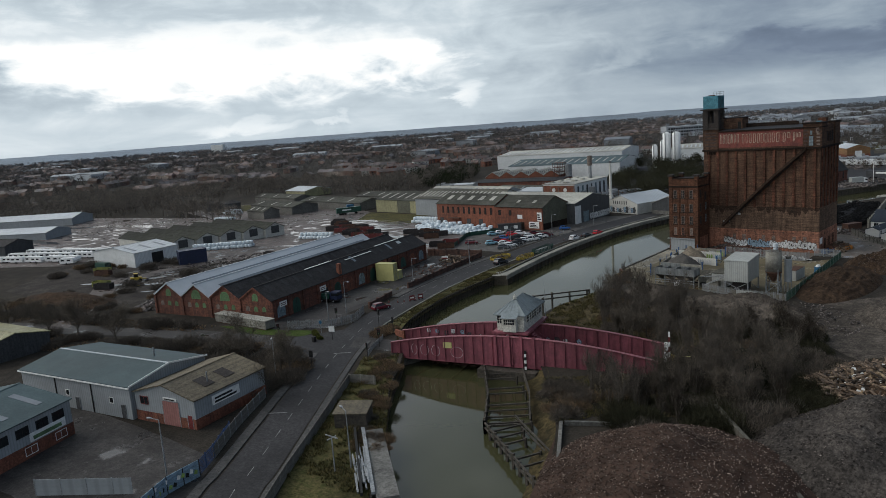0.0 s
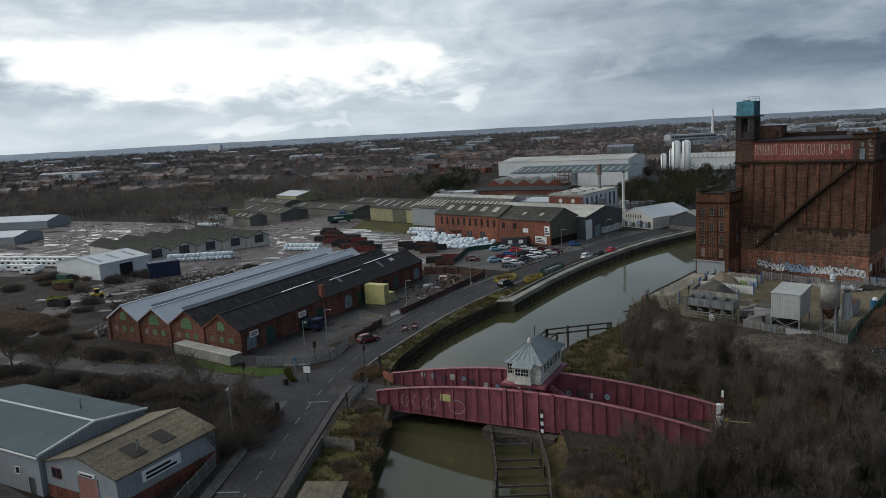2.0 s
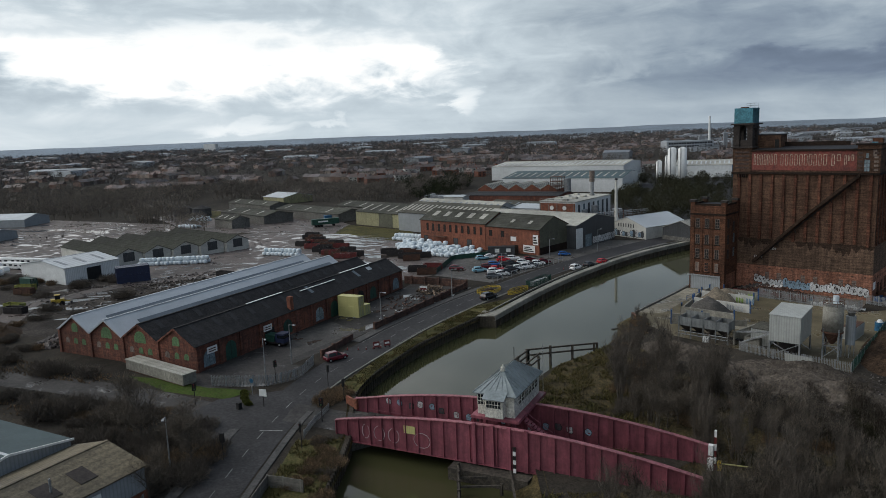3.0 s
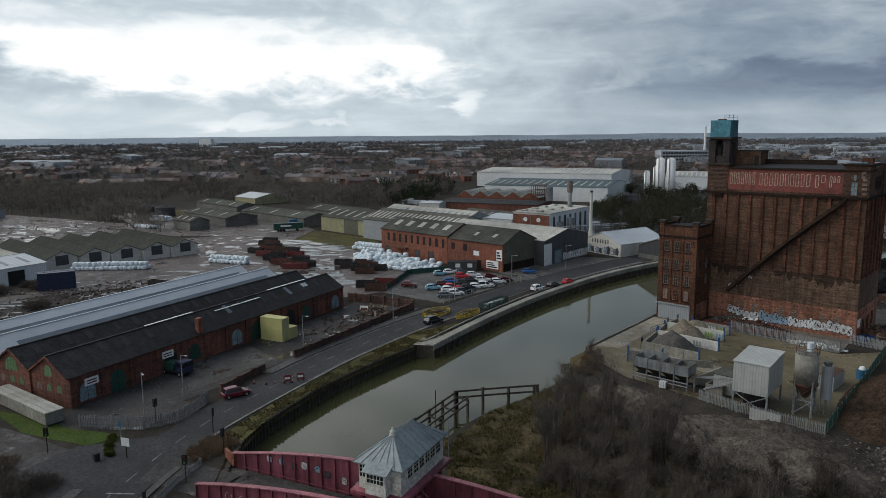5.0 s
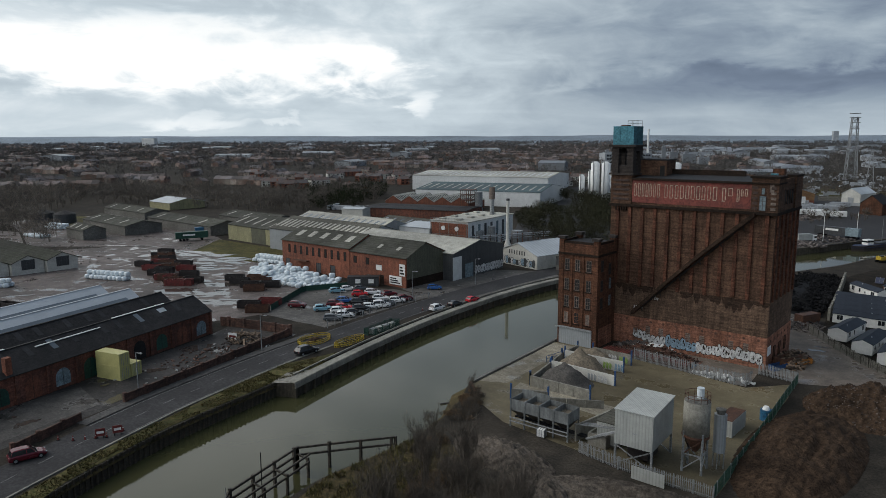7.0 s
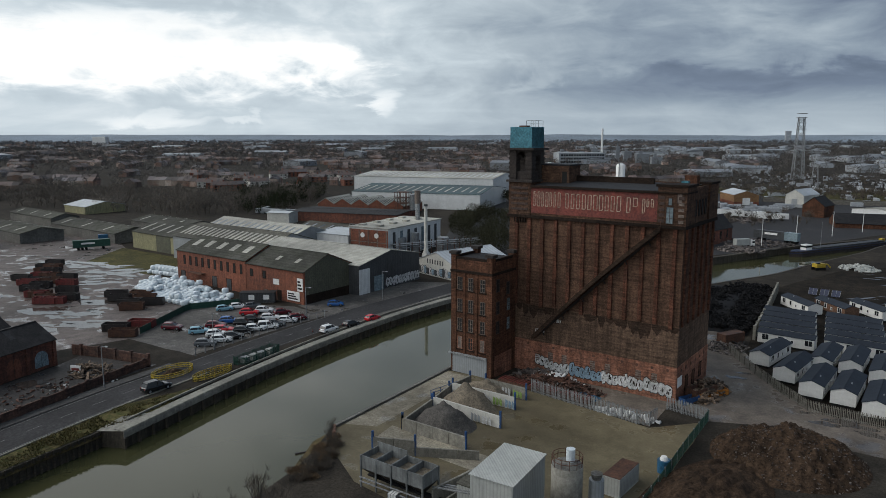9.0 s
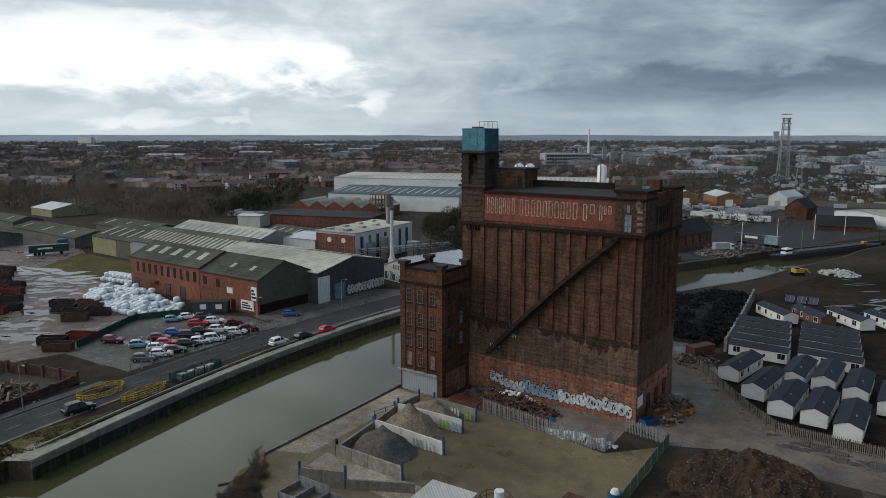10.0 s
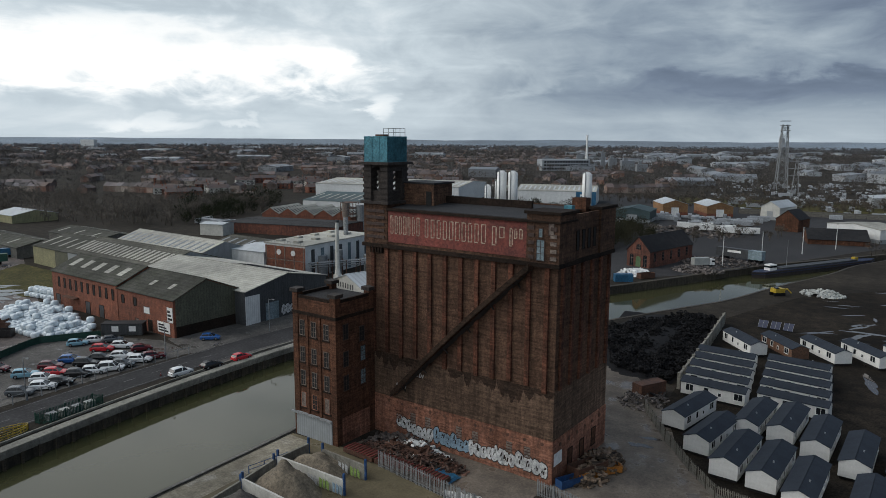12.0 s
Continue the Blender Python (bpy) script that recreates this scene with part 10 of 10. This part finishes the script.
def scatter(poly, n, kinds, seed, s0=0.7, s1=1.3, clear=()):
    r = random.Random(seed)
    xs, ys = [p[0] for p in poly], [p[1] for p in poly]
    k = tries = 0
    while k < n and tries < n * 60:
        tries += 1
        x, y = r.uniform(min(xs), max(xs)), r.uniform(min(ys), max(ys))
        if inside(x, y, poly) and not inside(x, y, river) and not any(math.hypot(x - a, y - b) < c for a, b, c in clear):
            put(r.choice(kinds), x, y, r.uniform(s0, s1))
            k += 1


B, TR = BUSHES, TREES
SCRUB = [(-81, 160), (-76, 160), (-70, 155), (-60, 149), (-52, 142), (-46, 134), (-30, 130), (-24, 112), (-31, 97), (-46, 91), (-52, 96), (-55, 103), (-50, 118), (-62, 124), (-72, 138), (-76, 148)]
scatter(SCRUB, 52, [B[0], B[2], B[1], B[1]], 101, 0.45, 0.85, ((-50, 108, 9), (-54, 118, 5), (-34, 112, 14)))
scatter(SCRUB, 110, THICKET, 102, 0.6, 1.05, ((-50, 108, 9), (-54, 118, 5)))
scatter(SCRUB, 18, [TR[1], TR[0]], 123, 0.6, 0.9, ((-50, 108, 9), (-54, 118, 5)))
scatter([(-42, 126), (-30, 126), (-26, 110), (-34, 104), (-42, 112)], 15, [B[3]], 103, 0.8, 1.5)
# dark twigs and ivy here also carry the shade of the packed scrub
scatter([(-52, 112), (-40, 122), (-26, 128), (-22, 104), (-34, 94), (-44, 98)], 30, [B[4], B[2], B[4]], 120, 0.7, 1.2, ((-48, 108, 6),))
scatter([(-56, 101), (-44, 104), (-26, 112), (-24, 100), (-36, 92), (-48, 92)], 34, DARK + [THICKET[0]], 124, 0.55, 0.95)
scatter([(-50, 110), (-40, 124), (-26, 130), (-12, 128), (-18, 108), (-30, 97), (-44, 95)], 60, [B[4]], 125, 0.6, 1.15, ((-50, 108, 5),))
scatter([(-46, 90), (-32, 97), (-24, 108), (-22, 100), (-30, 92), (-40, 84)], 22, [B[4], B[2], B[4]], 104)
EAST = [(-52, 140), (-44, 146), (-36, 147), (-27, 139), (-26, 130), (-46, 133)]
scatter(EAST, 26, [DARK[0], THICKET[1], DARK[1]], 127, 0.6, 1.0)
scatter(EAST, 20, [B[4], B[2], B[4]], 128, 0.6, 1.1)
scatter([(-60, 97), (-52, 96), (-50, 86), (-55, 89)], 26, [B[1], B[0]], 105, 0.5, 0.9)
scatter([(-24, 126), (0, 136), (20, 132), (20, 124), (-20, 118)], 20, [B[0], B[2]], 106)
scatter([(-122, 88), (-104, 84), (-99.5, 74), (-101, 66), (-108, 68), (-114, 72), (-132, 72), (-146, 74), (-144, 80)], 36, [B[0], B[2], B[1]], 107, 0.6, 1.2)
for x, y, s in ((-104.5, 78.0, 0.9), (-110, 80, 1.0), (-101.0, 70.0, 0.8), (-118, 78, 1.1), (-125, 78, 0.9), (-160, 72, 1.1), (-175, 70, 1.2), (-182, 66, 1.1), (-196, 62, 1.1)):
    put(TR[0], x, y, s)
scatter([(-220, 58), (-146, 78), (-146, 72), (-200, 48), (-225, 40)], 26, [B[0], B[2]], 108, 0.7, 1.3)
scatter([(-225, 74), (-150, 92), (-152, 88), (-225, 68)], 20, [B[0], B[2]], 109, 0.6, 1.2)
scatter([(-235, 82), (-182, 96), (-184, 88), (-240, 72)], 18, [B[0], B[1]], 110, 0.6, 1.2)
scatter([(-87, 182), (-82, 178), (-78, 166), (-84, 168)], 26, [B[1], B[1], B[0]], 111, 0.25, 0.5)
scatter([(-86, 180), (-81, 178), (-78, 168), (-82, 168)], 8, THICKET, 126, 0.3, 0.5)
scatter([(-108, 100), (-104, 106), (-107, 113), (-112, 112)], 10, [B[1]], 112, 0.4, 0.7)
HEDGE = bush(15, 1.6, 1.5, 2400, "yellow-green clipped hedge shrub by the junction", "hedge", "hedge_shrub")
for x, y in ((-117.5, 96.5), (-119.0, 97.0), (-120.4, 98.0), (-121.8, 99.0), (-123, 99.8)):
    put(HEDGE, x, y, 0.55)
heap("overgrown_mound", -222.0, 86.0, 22.0, 9.0, 3.0, "soil", 12, "overgrown earth mound with brambles", rough=0.2)


g = Geo()
ru = random.Random(113)
for poly, n in ((SCRUB, 26000), ([(-46, 90), (-32, 97), (-24, 108), (-22, 100), (-30, 92), (-40, 84)], 4000), ([(-82, 128), (-66, 110), (-58, 118), (-72, 138), (-78, 150), (-83, 142)], 5000)):
    xs, ys = [p[0] for p in poly], [p[1] for p in poly]
    for i in range(n):
        x, y = ru.uniform(min(xs), max(xs)), ru.uniform(min(ys), max(ys))
        if inside(x, y, poly) and not inside(x, y, river):
            k = len(g.v)
            a, L, w = ru.uniform(0, 6.28), ru.uniform(0.4, 1.2), ru.uniform(0.02, 0.05)
            tx, ty = x + L * 0.5 * math.cos(a), y + L * 0.5 * math.sin(a)
            g.v += [(x - w * math.sin(a), y + w * math.cos(a), 0.02), (x + w * math.sin(a), y - w * math.cos(a), 0.02), (tx, ty, L * 0.8)]
            g.f.append((k, k + 1, k + 2))
tagged(g.ob("dead_undergrowth", "dead_stalks"), "dead grass stalks and low undergrowth", "undergrowth", kind="stuff")
patch("scrub_floor", SCRUB, 0.03, "rough_grass", "dead grass and leaf litter under the scrub", "grass")
patch("bank_top_grass", [(-82, 128), (-66, 110), (-56, 116), (-68, 138), (-74, 152), (-82, 158), (-84, 142)], 0.05, "rough_grass", "rough green and straw grass on the bank", "grass")
scatter([(-196, 100), (-200, 132), (-250, 140), (-285, 120), (-258, 90), (-215, 90)], 26, [B[0], B[2], B[1]], 122, 0.5, 1.1, [(x, y, 7.5) for x, y in TRACK_W])


def tufts(name, poly, n, seed, label, z0=0.05, h=0.4, material="tuft"):
    """Uneven tussocks of long grass."""
    g = Geo()
    r = random.Random(seed)
    xs, ys = [p[0] for p in poly], [p[1] for p in poly]
    for i in range(n):
        x, y = r.uniform(min(xs), max(xs)), r.uniform(min(ys), max(ys))
        if not inside(x, y, poly) or noise.noise((x * 0.35, y * 0.35, 7.0)) < -0.12:
            continue
        q = h * (0.6 + 0.8 * (noise.noise((x * 0.2, y * 0.2, 1.0)) + 0.5))
        for j in range(5):
            k = len(g.v)
            a, w, s = r.uniform(0, 6.28), 0.055, q * r.uniform(0.4, 1.0)
            g.v += [(x - w * math.sin(a), y + w * math.cos(a), z0), (x + w * math.sin(a), y - w * math.cos(a), z0), (x + s * 0.7 * math.cos(a), y + s * 0.7 * math.sin(a), z0 + s)]
            g.f.append((k, k + 1, k + 2))
    return tagged(g.ob(name, material), label, "grass", kind="stuff")


tufts("bank_tussocks", [(-106.5, 111), (-111.5, 121), (-116.2, 139.5), (-118.4, 163), (-117, 172), (-121.5, 183), (-124.6, 172), (-121.5, 150), (-116.5, 128), (-111, 111)], 16000, 401, "tussocks of straw and green grass above the river wall", 0.14)
tufts("verge_tussocks", [(-59.8, 54), (-67, 64.5), (-83, 82), (-94, 96.5), (-99.5, 92), (-91, 80), (-73, 52)], 16000, 402, "brown tussocks between fence and river", 0.05, 0.6, "tuft")
tufts("bank_top_tussocks", [(-82, 128), (-66, 110), (-56, 116), (-68, 138), (-74, 152), (-82, 158), (-84, 142)], 16000, 403, "green and straw tussocks on the bank", 0.05, 0.55)
tufts("corner_tussocks", [(-62, 99), (-50.5, 84), (-46, 91), (-52, 96), (-56, 104)], 5000, 404, "green tussocks beside the fender jetty", 0.05, 0.5)
tufts("side_verge_tussocks", [(-225, 74), (-150, 92), (-152, 86), (-225, 64)], 9000, 405, "brown verge grass beside the side road", 0.05, 0.5, "twig_red")
tufts("side_verge_tussocks", [(-220, 58), (-135, 82), (-122, 86), (-108, 80), (-146, 72), (-200, 46)], 14000, 406, "brown verge grass and brambles beside the side road", 0.05, 0.5, "twig_red")
scatter([(-62, 60), (-70, 69), (-85, 86), (-95, 97), (-97, 93), (-86, 79), (-73, 63)], 40, [B[1], B[0], B[1]], 121, 0.35, 0.65)
# ---------------------------------------------------------------- wider woods and houses, too many to count
def woods(name, areas, seed, label, hmin, hmax, material="twig", per=70, reach=0.2, stems=0, fine=0.0002):
    """Many bare trees in one mesh: forked stems where they are near enough to show, and a haze of twigs."""
    r = random.Random(seed)
    g = Geo()
    for poly, n in areas:
        xs, ys = [p[0] for p in poly], [p[1] for p in poly]
        k = tries = 0
        while k < n and tries < n * 40:
            tries += 1
            x, y = r.uniform(min(xs), max(xs)), r.uniform(min(ys), max(ys))
            if not inside(x, y, poly):
                continue
            h = r.uniform(hmin, hmax) * r.choice((0.7, 1.0, 1.0, 1.15))
            w = h * r.uniform(0.26, 0.44)
            d = math.hypot(x, y)
            wd = fine * d + 0.02
            tops = [(x, y, h * 0.55)]
            for j in range(stems):
                a, q = r.uniform(0, 6.28), w * r.uniform(0.15, 0.9)
                tx, ty, tz = x + q * math.cos(a), y + q * math.sin(a), h * r.uniform(0.6, 0.92)
                sx, sy = -math.sin(a) * 0.10, math.cos(a) * 0.10
                i = len(g.v)
                g.v += [(x - sx - 0.06, y - sy, 0), (x + sx + 0.06, y + sy, 0), (tx, ty, tz)]
                g.f.append((i, i + 1, i + 2))
                tops.append((tx, ty, tz * 0.88))
            for tx, ty, tz in tops:
                blades(g, r, tx, ty, tz, w * (0.6 if stems else 1.1), w * (0.6 if stems else 1.1), h * (0.2 if stems else 0.42), per // len(tops), h * reach, wd, 0.6)
            k += 1
    return tagged(g.ob(name, material), label, "trees", kind="stuff")


woods("wood_belt", [([(-470, 225), (-520, 300), (-470, 345), (-400, 350), (-330, 372), (-330, 400), (-400, 470), (-560, 420), (-640, 300), (-560, 215)], 620), ([(-345, 385), (-345, 470), (-400, 520), (-430, 470)], 130), ([(-620, 90), (-480, 212), (-420, 245), (-470, 310), (-760, 330), (-800, 120)], 620), ([(-430, 232), (-330, 222), (-330, 236), (-420, 256)], 60)], 201, "belt of leafless trees beyond the yards", 6, 12, "twig_belt", 150, 0.14, 5, 0.00018)
woods("dark_wood_belt", [([(-330, 380), (-400, 440), (-420, 520), (-370, 500), (-322, 420)], 90)], 202, "dark evergreen trees by the estate road", 7, 12, "evergreen", 150, 0.12, 0, 0.0004)
woods("river_trees", [([(-150, 330), (-118, 340), (-110, 380), (-190, 470), (-215, 420), (-165, 350)], 150), ([(-128, 402), (-98, 440), (-104, 482), (-138, 470)], 60), ([(-170, 420), (-100, 470), (-150, 560), (-260, 560)], 130)], 203, "leafless trees between the sheds and the river", 6, 11, "ivy", 420, 0.11)
woods("estate_scrub", [([(-230, 740), (60, 720), (200, 900), (-200, 1000), (-420, 900)], 380), ([(-20, 440), (40, 550), (80, 540), (0, 400)], 40), ([(-88, 470), (-60, 490), (-45, 520), (-75, 540), (-100, 500)], 40), ([(-150, 640), (20, 660), (30, 720), (-160, 700)], 120), ([(-10, 560), (160, 760), (260, 720), (80, 540)], 140)], 204, "leafless scrub and trees round the trading estate", 3, 7, "twig_wood", 110, 0.18, 3)
woods("estate_belt", [([(-330, 650), (-120, 668), (160, 720), (180, 760), (-120, 705), (-330, 690)], 420), ([(-20, 470), (30, 560), (70, 545), (10, 440)], 60)], 207, "brown leafless belt behind the trading estate", 4, 8, "twig_wood", 90, 0.16, 3)
far_areas = []
for i in range(11):
    a0 = -0.35 + i * 0.16
    pts = []
    for dd, aa in ((700, a0), (700, a0 + 0.17), (2600, a0 + 0.17), (2600, a0)):
        pts.append((-dd * math.sin(aa), dd * math.cos(aa)))
    far_areas.append((pts, 1150))
woods("far_trees", far_areas, 205, "far scattered leafless trees among the houses", 6, 13, "twig_mid", 34, 0.2, 0, 0.00035)
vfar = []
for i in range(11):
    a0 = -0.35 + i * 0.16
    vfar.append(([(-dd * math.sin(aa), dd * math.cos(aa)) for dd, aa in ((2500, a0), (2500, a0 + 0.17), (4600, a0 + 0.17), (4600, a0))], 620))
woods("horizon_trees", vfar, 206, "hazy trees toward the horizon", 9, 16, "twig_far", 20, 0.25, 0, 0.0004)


def houses(name, n, seed, dmin, dmax, amin, amax, label, blocks=False, wall="house_wall", roof="house_roof"):
    r = random.Random(seed)
    gw, gr = Geo(), Geo()
    k = 0
    while k < n:
        d, a = math.sqrt(r.uniform(dmin ** 2, dmax ** 2)), r.uniform(amin, amax)
        x, y = -d * math.sin(a), d * math.cos(a)
        ang = r.choice((20, 110, 35, 125)) + r.uniform(-8, 8)
        row = 1 if blocks else r.choice((1, 2, 2, 4, 6, 9))
        for j in range(row):
            m = pose(x, y, 0, 0, 0, ang) @ Matrix.Translation((j * (6.6 if row > 2 else 8.2), 0, 0))
            if blocks:
                w, l, e = r.uniform(25, 90), r.uniform(18, 45), r.uniform(5, 11)
                rd = e + 2.5
            else:
                w, l, e = (6.6 if row > 2 else 7.6), r.uniform(7.5, 9), r.uniform(4.6, 5.4)
                rd = e + r.uniform(2.2, 3.2)
            gw.side([(0, 0), (w, 0), (w, e), (0, e)], 0, l, m)
            gr.add([(0, -0.4, e - 0.1), (w, -0.4, e - 0.1), (w, l / 2, rd), (0, l / 2, rd), (0, l + 0.4, e - 0.1), (w, l + 0.4, e - 0.1)], [(0, 1, 2, 3), (3, 2, 5, 4), (0, 3, 4), (1, 5, 2)], m)
        k += row
    tagged(gw.ob(name + "_walls", wall), label + ", walls", "houses" if not blocks else "warehouses", kind="stuff")
    tagged(gr.ob(name + "_roofs", roof), label + ", roofs", "houses" if not blocks else "warehouses", kind="stuff")


houses("suburb", 3000, 301, 720, 2400, 0.28, 1.4, "brick terraces and semis of the suburb")
houses("outer_suburb", 2600, 302, 2200, 4300, 0.2, 1.4, "far brick suburb under the horizon")
houses("inner_suburb", 120, 303, 800, 1500, 0.16, 0.35, "brick houses among trees")
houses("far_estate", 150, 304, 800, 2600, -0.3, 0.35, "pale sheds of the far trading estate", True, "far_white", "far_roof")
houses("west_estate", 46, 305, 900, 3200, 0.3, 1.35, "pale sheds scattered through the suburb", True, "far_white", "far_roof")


def house(x, y, a, row):
    e = thing("terraced_house", x, y, a, "brick terraced house with a brown tiled roof", "house", "houses by the wood")
    Geo().side([(0, 0), (9 * row, 0), (9 * row, 5.2), (0, 5.2)], 0, 8).ob("wall", "brick_red" if row % 2 else "render_white", e)
    Geo().add([(0, -0.4, 5.1), (9 * row, -0.4, 5.1), (9 * row, 4, 8), (0, 4, 8), (0, 8.4, 5.1), (9 * row, 8.4, 5.1)], [(0, 1, 2, 3), (3, 2, 5, 4), (0, 3, 4), (1, 5, 2)]).ob("roof", "house_roof", e)
    for j in range(row):
        for xx in (2.2, 6.5):
            Geo().box(j * 9 + xx - 0.7, -0.1, 3.2, j * 9 + xx + 0.7, 0.05, 4.4).ob("window", "glass", e)
            Geo().box(j * 9 + xx - 0.8, -0.1, 0.9, j * 9 + xx + 0.8, 0.05, 2.3).ob("window", "glass", e)
        Geo().box(j * 9 + 0.2, 3.6, 7.2, j * 9 + 1.0, 4.4, 9.2).ob("chimney", "brick_red", e)


rh = random.Random(310)
for i in range(34):
    d, a = rh.uniform(640, 900), 0.42 + 0.42 * i / 34
    house(-d * math.sin(a), d * math.cos(a), rh.choice((20, 40, 60)) + rh.uniform(-10, 10), rh.choice((1, 2, 2, 3)))

# cars, lorries and stacked units over the estate, too small to count
g = Geo()
r = random.Random(320)
for poly, n in (([(-120, 600), (120, 640), (260, 1000), (-160, 1000)], 420), ([(-20, 760), (300, 900), (420, 1400), (0, 1500)], 420), ([(-335, 398), (-308, 388), (-300, 410), (-328, 424)], 26), ([(-125, 548), (-75, 552), (-70, 590), (-130, 585)], 60)):
    xs, ys = [p[0] for p in poly], [p[1] for p in poly]
    k = 0
    while k < n:
        x, y = r.uniform(min(xs), max(xs)), r.uniform(min(ys), max(ys))
        if inside(x, y, poly):
            L = r.choice((4.2, 4.2, 4.2, 7, 11))
            m = pose(x, y, 0, 0, 0, r.choice((12, 102)) + r.uniform(-4, 4))
            g.box(-L / 2, -1, 0.3, L / 2, 1, 1.5 if L < 5 else 2.8, m)
            k += 1
tagged(g.ob("estate_vehicles", "far_white"), "pale vehicles and trailers parked over the far estate", "vehicles", kind="stuff")

# low hills under the horizon, with distance haze put into their blue-grey
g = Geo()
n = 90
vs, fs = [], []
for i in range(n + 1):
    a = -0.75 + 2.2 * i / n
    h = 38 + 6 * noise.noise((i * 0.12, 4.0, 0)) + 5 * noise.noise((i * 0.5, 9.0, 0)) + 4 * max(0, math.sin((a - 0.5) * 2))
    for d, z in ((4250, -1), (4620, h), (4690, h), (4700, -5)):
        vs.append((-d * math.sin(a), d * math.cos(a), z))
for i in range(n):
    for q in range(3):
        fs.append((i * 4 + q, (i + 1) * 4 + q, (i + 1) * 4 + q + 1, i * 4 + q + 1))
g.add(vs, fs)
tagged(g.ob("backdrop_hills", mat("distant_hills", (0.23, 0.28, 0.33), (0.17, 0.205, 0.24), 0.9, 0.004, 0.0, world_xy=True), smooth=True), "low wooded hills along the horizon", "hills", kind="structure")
